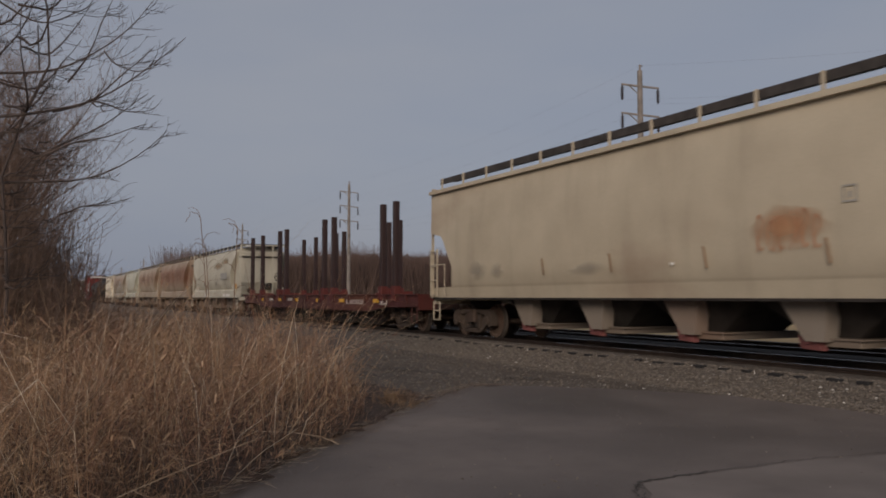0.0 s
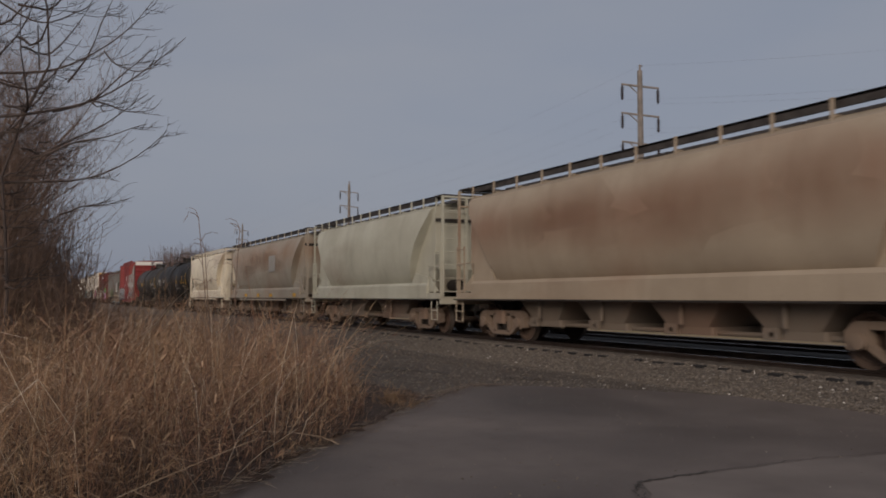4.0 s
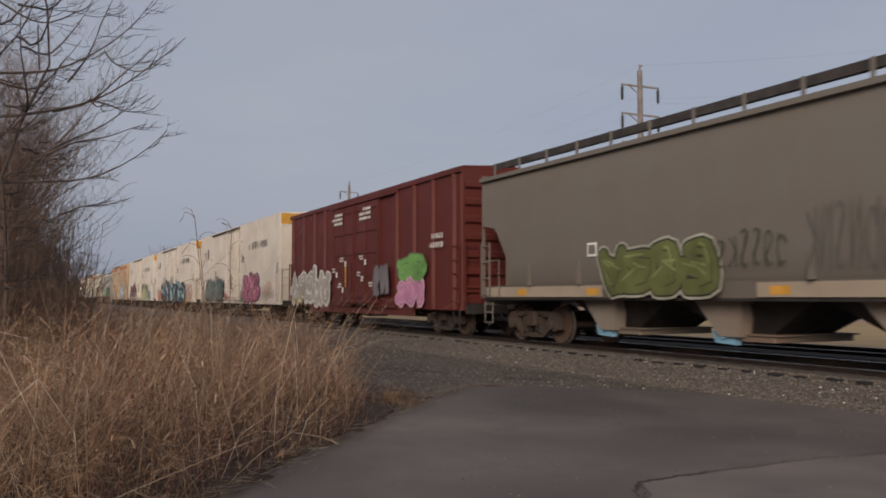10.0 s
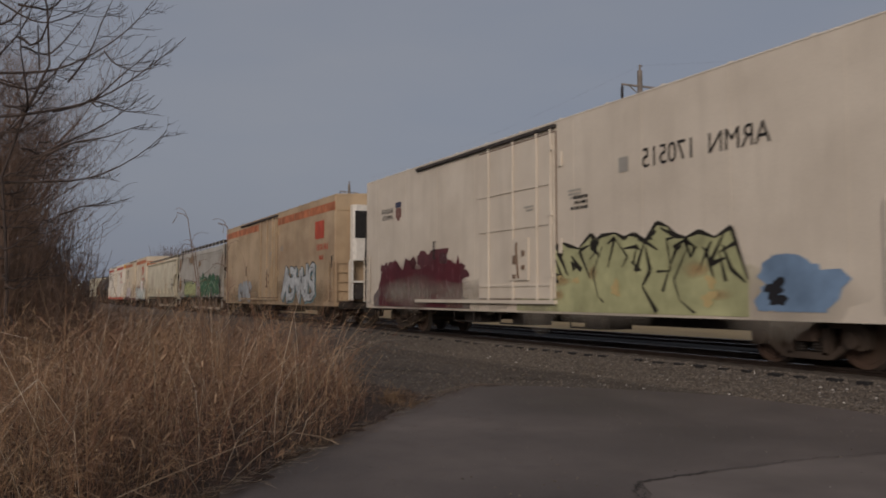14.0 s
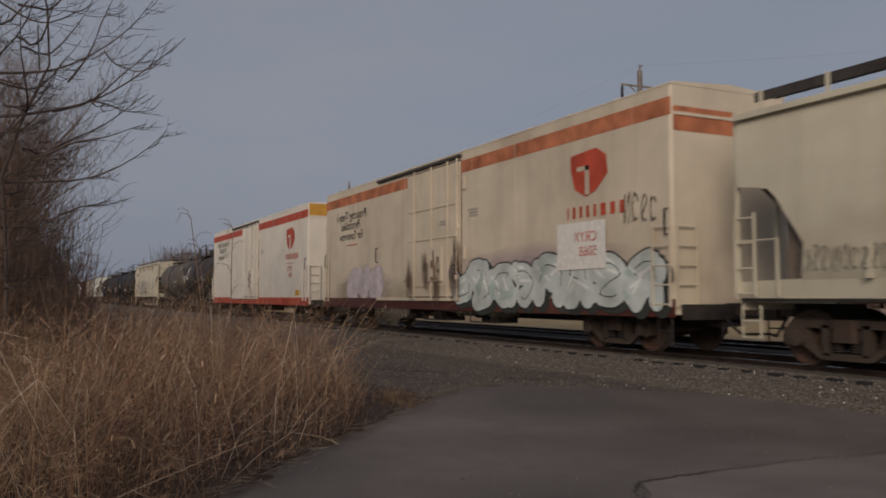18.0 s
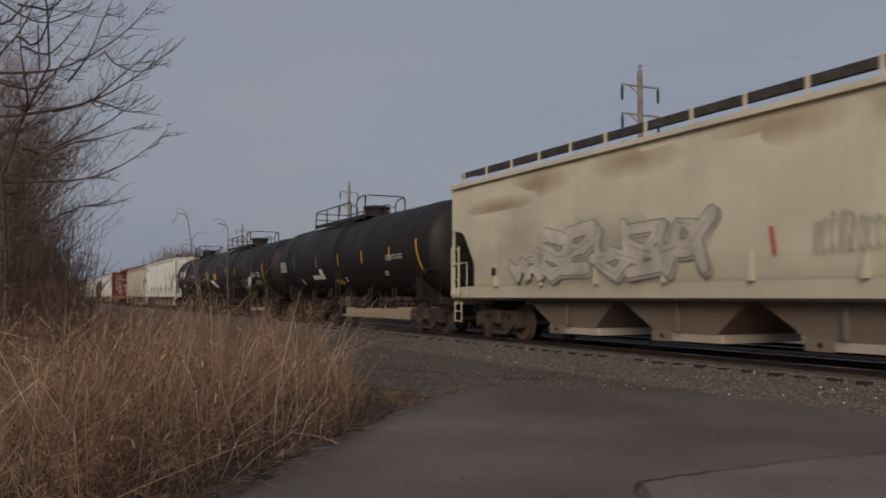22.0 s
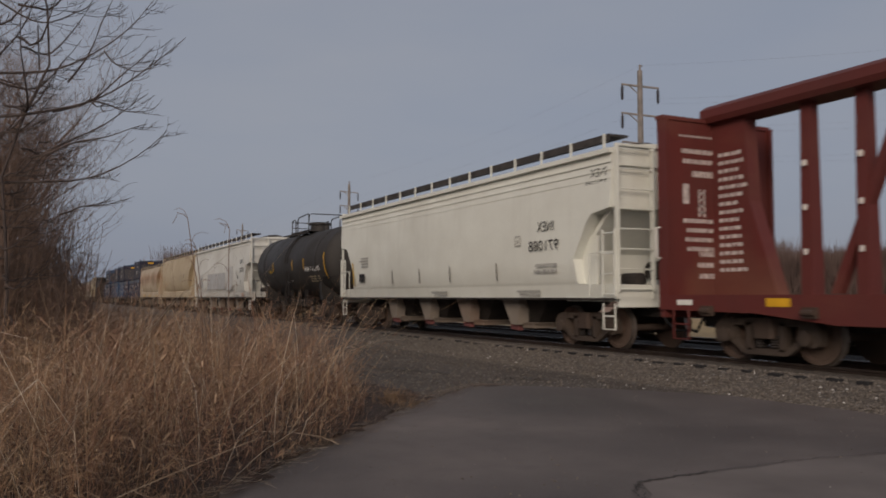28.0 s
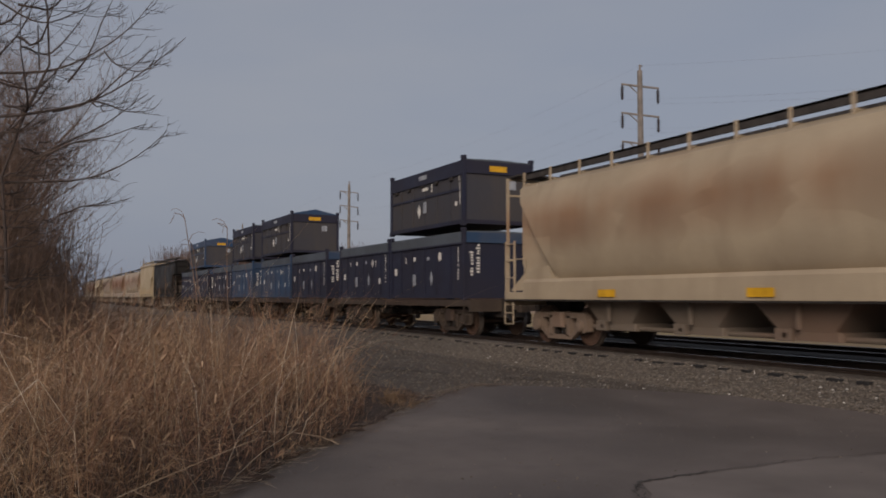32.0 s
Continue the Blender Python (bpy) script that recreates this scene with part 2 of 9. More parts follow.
def stroke_band(s, pts, w, x, flare, grow=0.0):
    """A sprayed stroke along (y, z) points; flare shapes its width, grow widens it all round."""
    k = len(pts)
    left, right = [], []
    for i, (y, z) in enumerate(pts):
        a, b = pts[max(0, i - 1)], pts[min(k - 1, i + 1)]
        dy, dz = b[0] - a[0], b[1] - a[1]
        q = math.hypot(dy, dz) or 1
        dy, dz = dy / q, dz / q
        t = i / (k - 1)
        h = w / 2 * (0.55 + flare * abs(2 * t - 1) ** 1.5 + (0.9 - flare) * (1 - abs(2 * t - 1)) * 0.5) + grow
        push = grow * (-1 if i == 0 else 1 if i == k - 1 else 0)
        y, z = y + dy * push, z + dz * push
        up = x - 0.00002 * i
        left.append((up, y - dz * h, z + dy * h))
        right.append((up, y + dz * h, z - dy * h))
    s.add(left + right, [(i, i + 1, k + i + 1, k + i) for i in range(k - 1)])


SPRAY = {}


def spray(col):
    if col not in SPRAY:
        SPRAY[col] = plain("spray_paint", col, 0.55, 0.0, 0.3, 1.6, 0.05)
    return SPRAY[col]


def graffiti(parent, y0, y1, z0, z1, x, fill, edge, seed, letters=5, cloud=None, accent=None, style="block", second=None, halo=None):
    """Sprayed letter-like shapes, unreadable: soft blots behind, outline, fill, second colour and light accents in thin coats."""
    r = random.Random(seed)
    W, H = y1 - y0, z1 - z0
    if cloud:
        s = Shape()
        for c in range(letters + 2):
            cy, cz = y0 + W * (c + 0.5) / (letters + 2), z0 + H * r.uniform(0.32, 0.55)
            n, ry, rz = 22, W / (letters + 2) * r.uniform(0.75, 1.05), H * r.uniform(0.32, 0.45)
            ring = []
            for i in range(n):
                a = math.tau * i / n
                q = 1.0 + 0.06 * math.sin(3 * a + seed + c) + 0.05 * math.sin(7 * a + c)
                ring.append((x - 0.0008 * c, cy + math.cos(a) * ry * q, max(z0 - 0.03, cz + math.sin(a) * rz * q)))
            s.add(ring, [tuple(range(n))])
        part("graffiti_backing", s, spray(cloud), parent)
    step = W / letters
    for i in range(letters):
        shine, outline, body, two, light = Shape(), Shape(), Shape(), Shape(), Shape()
        cy = y0 + step * (i + 0.5)
        hgt = H * r.uniform(0.74, 1.0) * (0.86 + 0.14 * math.sin(math.pi * (i + 0.5) / letters))
        zb = z0 + H * r.uniform(0.02, 0.08)
        lean = r.uniform(-0.22, 0.10) * step
        w = step * {"block": 0.46, "wild": 0.34, "tag": 0.10}[style]
        a, b = cy - step * 0.26, cy + step * 0.26
        kind = r.randrange(6)
        strokes = []
        if kind in (0, 3, 5):
            strokes.append([(a + r.uniform(-0.1, 0.1) * step, zb), (a + lean * 0.2 - step * 0.06, zb + hgt * 0.45), (a + lean, zb + hgt)])
        if kind in (0, 1, 4):
            strokes.append([(b, zb), (b + step * 0.07, zb + hgt * 0.5), (b + lean, zb + hgt * 0.96)])
        if kind in (0, 2):
            strokes.append([(a, zb + hgt * 0.92), (cy + step * 0.05, zb + hgt * 0.5), (b, zb + hgt * 0.08)])
        if kind in (1, 3):
            strokes.append([(cy + step * 0.34 * math.cos(t), zb + hgt * 0.48 + hgt * 0.40 * math.sin(t)) for t in (q * 0.7 - 2.2 for q in range(8))])
        if kind in (2, 4):
            strokes.append([(b, zb + hgt * 0.86), (cy, zb + hgt * 0.97), (a, zb + hgt * 0.76), (cy, zb + hgt * 0.50), (b, zb + hgt * 0.30), (cy, zb + hgt * 0.05), (a, zb + hgt * 0.14)])
        if kind == 5:
            strokes.append([(a, zb + hgt * 0.55), (cy, zb + hgt * 0.75), (b, zb + hgt * 0.95)])
            strokes.append([(a, zb + hgt * 0.48), (cy, zb + hgt * 0.25), (b + step * 0.1, zb)])
        if style == "wild":
            strokes.append([(cy, zb + hgt * 0.3), (cy + step * 0.4, zb + hgt * 0.55), (cy + step * 0.65, zb + hgt * r.uniform(0.9, 1.12))])
            strokes.append([(cy - step * 0.2, zb + hgt * 0.2), (cy - step * 0.5, zb + hgt * 0.1), (cy - step * 0.75, zb + hgt * 0.3)])
        e_ = 0.025 + 0.035 * min(1.0, H / 1.6)
        for si, p in enumerate(strokes):
            fl = r.uniform(0.1, 0.6)
            xs = x - 0.0006 * si - 0.00018 * (i % 3)
            p = smooth_path(p)
            if halo:
                stroke_band(shine, p, w, xs - 0.004, fl, e_ * 1.9)
            if style != "tag":
                stroke_band(outline, p, w, xs - 0.008, fl, e_)
            stroke_band(body, p, w, xs - 0.012, fl)
            if second:
                k = len(p)
                stroke_band(two, p[: max(3, int(k * r.uniform(0.35, 0.6)))], w * 0.8, xs - 0.016, fl)
            if accent:
                k = len(p)
                at = r.randrange(0, max(1, k - 5))
                stroke_band(light, [(y + w * 0.16, z + w * 0.06) for y, z in p[at:at + 5]], w * 0.18, xs - 0.020, 0.0)
        coats = [(shine, halo, "halo"), (outline, edge, "outline"), (body, fill, "fill"), (two, second, "second_colour"), (light, accent, "highlight")]
        coats = [c for c in coats if c[0].f]
        first = part("graffiti", coats[0][0], spray(coats[0][1]), parent)
        for shape, col, name in coats[1:]:
            part(name, shape, spray(col), first)


def blade_piece(parent, y0, y1, z0, z1, x, colours, edge, seed, letters=8, halo=None):
    """Sprayed wild-style piece: curved pointed shards that hook into one another, each with its outline."""
    r = random.Random(seed)
    step, H = (y1 - y0) / letters, z1 - z0
    for i in range(letters):
        cy = y0 + step * (i + 0.5)
        crest = 0.72 + 0.28 * math.sin(math.pi * (i + 0.4) / letters) * r.uniform(0.7, 1.0)
        first = None
        for k in range(6):
            top = z0 + H * crest * r.uniform(0.62, 1.0)
            base = z0 + H * r.uniform(0.0, 0.18)
            if k < 2:
                p = [(cy - step * 0.55 + k * step * 0.6, base), (cy - step * 0.25 + k * step * 0.35, base + (top - base) * 0.45), (cy + step * (0.1 - 0.3 * k), base + (top - base) * 0.75), (cy + step * r.uniform(0.2, 0.7), top)]
                w = step * 0.40
            elif k < 4:
                a, zc = r.uniform(-2.6, -1.2), z0 + H * r.uniform(0.25, 0.6) * crest
                p = [(cy + step * 0.5 * math.cos(a + t), zc + H * 0.26 * math.sin(a + t)) for t in (0.0, 0.8, 1.6, 2.4, 3.1)]
                w = step * 0.28
            else:
                zc = z0 + H * crest * r.uniform(0.15, 0.7)
                p = [(cy - step * 0.5, zc), (cy, zc + H * r.uniform(-0.15, 0.15)), (cy + step * 0.6, zc + H * r.uniform(-0.1, 0.25))]
                w = step * 0.20
            p = smooth_path(p)
            n = len(p)
            for grow, col, up, name in ((0.055, halo, 0.003, "halo"), (0.028, edge, 0.007, "outline"), (0.0, colours[(i * 5 + k * 3 + r.randrange(3)) % len(colours)], 0.011, "fill")):
                if not col:
                    continue
                v = []
                for j, (y, z) in enumerate(p):
                    q0, q1 = p[max(0, j - 1)], p[min(n - 1, j + 1)]
                    dy, dz = q1[0] - q0[0], q1[1] - q0[1]
                    m = math.hypot(dy, dz) or 1.0
                    u = j / (n - 1)
                    half = 0.5 * w * (1.25 * (1 - 0.98 * u) ** 0.7 if k < 2 else 0.9 * math.sin(math.pi * (0.1 + 0.9 * u)) if u < 1 else 0.02) + grow
                    for g in (-1, 1):
                        v.append((x - up - 0.0004 * k - 0.00015 * (i % 3) - 0.00001 * j, y - g * dz / m * half, max(z0 - 0.04, z + g * dy / m * half)))
                s = Shape().add(v, [(2 * j, 2 * j + 1, 2 * j + 3, 2 * j + 2) for j in range(n - 1)])
                if first is None:
                    first = part("graffiti", s, spray(col), parent)
                else:
                    part(name, s, spray(col), first)


GLYPHS = (
    (((0.9, 0.8), (0.5, 1.0), (0.1, 0.8), (0.5, 0.52), (0.9, 0.25), (0.5, 0.0), (0.1, 0.15)),),
    (((0.05, 0.0), (0.35, 0.9), (0.65, 0.95), (0.95, 0.0)), ((0.25, 0.36), (0.75, 0.4))),
    (((0.0, 1.0), (0.1, 0.2), (0.5, 0.05), (0.9, 0.2), (1.0, 0.95)),),
    (((0.9, 0.95), (0.2, 0.95), (0.1, 0.1), (0.95, 0.0)), ((0.15, 0.5), (0.75, 0.55))),
    (((0.1, 0.0), (0.1, 1.0), (0.7, 0.95), (0.85, 0.7), (0.15, 0.48)), ((0.4, 0.48), (0.95, 0.0))),
    (((0.0, 0.0), (0.12, 1.0), (0.85, 0.05), (1.0, 1.0)),),
    (((0.9, 0.8), (0.5, 1.0), (0.08, 0.6), (0.15, 0.2), (0.5, 0.0), (0.9, 0.2), (0.6, 0.4)),),
)


def fat_stroke(s, path, half, x):
    """A thick stroke with round ends along (y, z) points, as one strip."""
    n = len(path)
    if n < 2:
        return
    v, f = [], []
    for i, (y, z) in enumerate(path):
        a, b = path[max(0, i - 1)], path[min(n - 1, i + 1)]
        dy, dz = b[0] - a[0], b[1] - a[1]
        d = math.hypot(dy, dz) or 1.0
        bow = half
        if 0 < i < n - 1:
            e0 = (y - a[0], z - a[1])
            cosb = (e0[0] * dy + e0[1] * dz) / ((math.hypot(*e0) or 1.0) * d)
            bow = half / max(0.6, min(1.0, abs(cosb)))
        up = x - 0.00006 * i
        v += [(up, y - dz / d * bow, z + dy / d * bow), (up, y + dz / d * bow, z - dy / d * bow)]
        if i:
            f.append((2 * i - 2, 2 * i, 2 * i + 1, 2 * i - 1))
    for (y, z), (y1, z1), left, right, up in ((path[0], path[1], 0, 1, x), (path[-1], path[-2], 2 * n - 1, 2 * n - 2, x - 0.00006 * (n - 1))):
        a0 = math.atan2(y - y1, -(z - z1))
        o = len(v)
        v += [(up, y + half * math.cos(a0 - math.pi * k / 6), z + half * math.sin(a0 - math.pi * k / 6)) for k in range(1, 6)]
        f.append((left, *range(o, o + 5), right) if math.hypot(v[o][1] - v[left][1], v[o][2] - v[left][2]) < math.hypot(v[o][1] - v[right][1], v[o][2] - v[right][2]) else (right, *range(o, o + 5), left))
    s.add(v, f)


def throw_up(parent, y0, y1, z0, z1, x, fill, edge, seed, letters, fat=0.17, line=0.05, shade=None, halo=None, light=None, lean=0.0, sharp=False):
    """Sprayed bubble lettering, no real characters: cast shade, outline, fill and thin highlights, letter by letter."""
    r = random.Random(seed)
    step, H = (y1 - y0) / letters, z1 - z0
    for i in range(letters):
        forms = GLYPHS[r.randrange(len(GLYPHS))]
        half = fat * min(step, H)
        ly, lw = y0 + step * i + half + line * 0.5, step - 1.7 * half
        lz, lh = z0 + half + line, (H - 2 * half - line * 2) * r.uniform(0.85, 1.05)
        flip, over, turn = r.random() < 0.5, r.random() < 0.5, r.uniform(-0.45, 0.45)
        layers = {"shade": Shape(), "halo": Shape(), "outline": Shape(), "fill": Shape(), "highlight": Shape()}
        arms = [((0.5, 0.5), (r.uniform(-0.2, 0.1), r.uniform(0.0, 1.0))), ((0.6, 0.4), (r.uniform(0.95, 1.25), r.uniform(0.0, 1.1)))]
        for form in tuple(forms) + tuple(arms):
            pts = []
            for u, v in form:
                u, v = (1 - u if flip else u) - 0.5, (1 - v if over else v) - 0.5
                u, v = u * 1.2 + turn * v + r.gauss(0, 0.09), v - 0.25 * turn * u + r.gauss(0, 0.06)
                pts.append((ly + lw * (0.5 + u) + lean * lh * v, min(z1, max(z0 + half * 0.6, lz + lh * (0.5 + v)))))
            path = pts if sharp and len(pts) > 2 else smooth_path(pts, 4)
            up = 0.0012 * (i % 2)
            thin = half * r.uniform(0.75, 1.1)
            if shade:
                fat_stroke(layers["shade"], [(y - half * 0.55, max(z0 + half * 0.6, z - half * 0.35)) for y, z in path], thin + line, x - up)
            if halo:
                fat_stroke(layers["halo"], path, thin + line * 2.2, x - 0.003 - up)
            fat_stroke(layers["outline"], path, thin + line, x - 0.006 - up)
            fat_stroke(layers["fill"], path, thin, x - 0.009 - up)
            if light:
                k = len(path)
                a = r.randrange(0, max(1, k - 6))
                fat_stroke(layers["highlight"], [(y + half * 0.45, z + half * 0.35) for y, z in path[a:a + 4]], half * 0.14, x - 0.012 - up)
            if edge and len(path) > 3:
                fat_stroke(layers["outline"], path[1:-1] if sharp else path[2:-2:2], line * 0.3, x - 0.0115 - up)
        cols = {"shade": shade, "halo": halo, "outline": edge, "fill": fill, "highlight": light}
        first = None
        for name, shape in layers.items():
            if shape.f:
                if first is None:
                    first = part("graffiti", shape, spray(cols[name]), parent)
                else:
                    part(name, shape, spray(cols[name]), first)


def slab_piece(parent, y0, y1, z0, z1, x, fill, edge, seed, letters, line=0.028, tint=None, ticks=None, low=0.55):
    """Sprayed slab with a jagged top, worked over with angular tapering lines; no real characters."""
    r = random.Random(seed)
    tops, y = [(y0, z0 + 0.35 * (z1 - z0))], y0
    while y < y1 - 0.25:
        y += r.uniform(0.12, 0.5)
        tops.append((min(y, y1), z0 + (z1 - z0) * r.uniform(low, 1.0)))
    tops[-1] = (y1, z0 + (z1 - z0) * r.uniform(0.4, 0.8))
    s = Shape()
    for (a, za), (b, zb) in zip(tops, tops[1:]):
        s.add([(x, a, z0), (x, b, z0), (x, b, zb), (x, a, za)], [(0, 1, 2, 3)])
    base = part("graffiti", s, spray(fill), parent)

    def top_at(yy):
        for (a, za), (b, zb) in zip(tops, tops[1:]):
            if a <= yy <= b:
                return za + (zb - za) * (yy - a) / max(1e-6, b - a)
        return z0

    def taper(shape, pts, w, up):
        for k, ((a, za), (b, zb)) in enumerate(zip(pts, pts[1:])):
            d = math.hypot(b - a, zb - za) or 1.0
            n_, m_ = -(zb - za) / d, (b - a) / d
            wa, wb = w * (1.0 if k % 2 else 0.35), w * (0.35 if k % 2 else 1.0)
            shape.add([(x - up, a - n_ * wa, za - m_ * wa), (x - up, b - n_ * wb, zb - m_ * wb), (x - up, b + n_ * wb, zb + m_ * wb), (x - up, a + n_ * wa, za + m_ * wa)], [(0, 1, 2, 3)])

    if edge:
        rim = Shape()
        taper(rim, tops, line, 0.004)
        part("outline", rim, spray(edge), base)
        step = (y1 - y0) / letters
        for i in range(letters):
            lines_ = Shape()
            for k in range(4):
                pts = [(y0 + step * (i + r.uniform(0.0, 1.0)), 0)]
                pts = [(pts[0][0], max(z0 + 0.1, top_at(pts[0][0]) - r.uniform(0.0, 0.3)))]
                for q in range(r.randint(2, 3)):
                    yy = min(y1 - 0.05, max(y0 + 0.05, pts[-1][0] + r.choice((-1, 1)) * r.uniform(0.08, 0.5) * step))
                    zz = max(z0 + 0.04, min(top_at(yy) - 0.03, pts[-1][1] + r.uniform(-0.65, 0.22)))
                    pts.append((yy, zz))
                taper(lines_, pts, line * r.uniform(0.5, 1.25), 0.006 + 0.0005 * k)
            part("line_work", lines_, spray(edge), base)
    for k in range(6 if tint else 0):
        yy = r.uniform(y0 + 0.3, y1 - 0.3)
        stain(base, yy, z0 + r.uniform(0.2, 0.5) * (z1 - z0), r.uniform(0.2, 0.5), 0.16, x - 0.003, soft(tint, 0.5, 0.5), seed + k, "paint_tint")
    if ticks:
        t_ = Shape()
        for k in range(46):
            yy = r.uniform(y0 + 0.1, y1 - 0.1)
            zz = r.uniform(z0 + 0.05, max(z0 + 0.1, top_at(yy) - 0.05))
            taper(t_, [(yy, zz), (yy + r.gauss(0, 0.04), zz + r.uniform(0.08, 0.3))], 0.02, 0.005)
        part("line_work", t_, spray(ticks), base)
    return base


def blots(parent, y0, y1, z0, z1, x, material, seed, n, size, tall=1.0, name="paint_blot"):
    """Ragged blots of flaked or sprayed paint spread over a field."""
    r = random.Random(seed)
    for i in range(n):
        y, z = r.uniform(y0, y1), r.uniform(z0, z1)
        m = size * r.uniform(0.5, 1.3)
        k, ring = 20, []
        ph = [r.uniform(0, 6.28) for q in range(4)]
        for j in range(k):
            a = math.tau * j / k
            q = 1 + 0.25 * math.sin(2 * a + ph[0]) + 0.22 * math.sin(3 * a + ph[1]) + 0.16 * math.sin(5 * a + ph[2]) + 0.12 * math.sin(8 * a + ph[3])
            ring.append((x - 0.0006 * i, y + m * q * math.cos(a), min(z1 + 0.5 * size, max(z0 - 0.1, z + m * tall * q * math.sin(a)))))
        part(name, Shape().add(ring, [tuple(range(k))]), material, parent)


SOFT = {}


def soft(col, patchy=0.7, thick=0.85):
    """Thin rust or grime that fades out towards its rim."""
    key = (col, patchy, thick)
    if key in SOFT:
        return SOFT[key]
    m, n, l, b = tree_of("grime_%d" % len(SOFT), 0.85)
    co = n.new("ShaderNodeTexCoord")
    off = n.new("ShaderNodeVectorMath")
    off.operation = "SUBTRACT"
    off.inputs[1].default_value = (0.0, 0.5, 0.5)
    flat = n.new("ShaderNodeVectorMath")
    flat.operation = "MULTIPLY"
    flat.inputs[1].default_value = (0, 1, 1)
    size = n.new("ShaderNodeVectorMath")
    size.operation = "LENGTH"
    l.new(co.outputs["Generated"], off.inputs[0])
    l.new(off.outputs[0], flat.inputs[0])
    l.new(flat.outputs[0], size.inputs[0])
    cloudy = noise_of(n, l, 3.2 if patchy > 0.5 else 1.6, (1, 1, 0.6), 6)
    add = n.new("ShaderNodeMath")
    add.operation = "MULTIPLY_ADD"
    add.inputs[1].default_value = patchy
    l.new(cloudy, add.inputs[0])
    l.new(size.outputs["Value"], add.inputs[2])
    fac = ranged(n, l, add.outputs[0], patchy * 0.5 + 0.07, patchy * 0.5 + 0.47, thick, 0.0)
    b.inputs["Base Color"].default_value = (*col, 1)
    clear = n.new("ShaderNodeBsdfTransparent")
    mix = n.new("ShaderNodeMixShader")
    outn = [q for q in n if q.type == "OUTPUT_MATERIAL"][0]
    l.new(fac, mix.inputs[0])
    l.new(clear.outputs[0], mix.inputs[1])
    l.new(b.outputs[0], mix.inputs[2])
    l.new(mix.outputs[0], outn.inputs[0])
    SOFT[key] = m
    return m


def stain(parent, y, z, ry, rz, x, material, seed, name="rust_stain"):
    """An irregular blot of rust or dirt on a car's side."""
    r = random.Random(seed)
    n = 26
    ph = [r.uniform(0, 6.28) for k in range(4)]
    ring = []
    for i in range(n):
        a = math.tau * i / n
        q = 1 + 0.22 * math.sin(2 * a + ph[0]) + 0.16 * math.sin(3 * a + ph[1]) + 0.12 * math.sin(5 * a + ph[2]) + 0.07 * math.sin(9 * a + ph[3])
        ring.append((x, y + ry * q * math.cos(a), z + rz * q * math.sin(a)))
    return part(name, Shape().add(ring, [tuple(range(n))]), material, parent)


def splash(parent, hl, x, seed, col=(0.30, 0.24, 0.19), n=7, low=1.15, high=1.9, thick=0.45):
    """Road grime thrown up along the lower side of a car."""
    r = random.Random(seed)
    for i in range(n):
        y = -hl * 0.9 + 1.8 * hl * (i + r.uniform(0.2, 0.8)) / n
        stain(parent, y, r.uniform(low, high), r.uniform(1.2, 2.6), r.uniform(0.45, 0.9), x - 0.001 * i, soft(col, 0.3, thick), seed * 10 + i, "grime_stain")


# ---- trucks and common gear ----
CACHE = {}


def shared(key, make):
    if key not in CACHE:
        CACHE[key] = make()
    return CACHE[key]


WHEELSETS = []


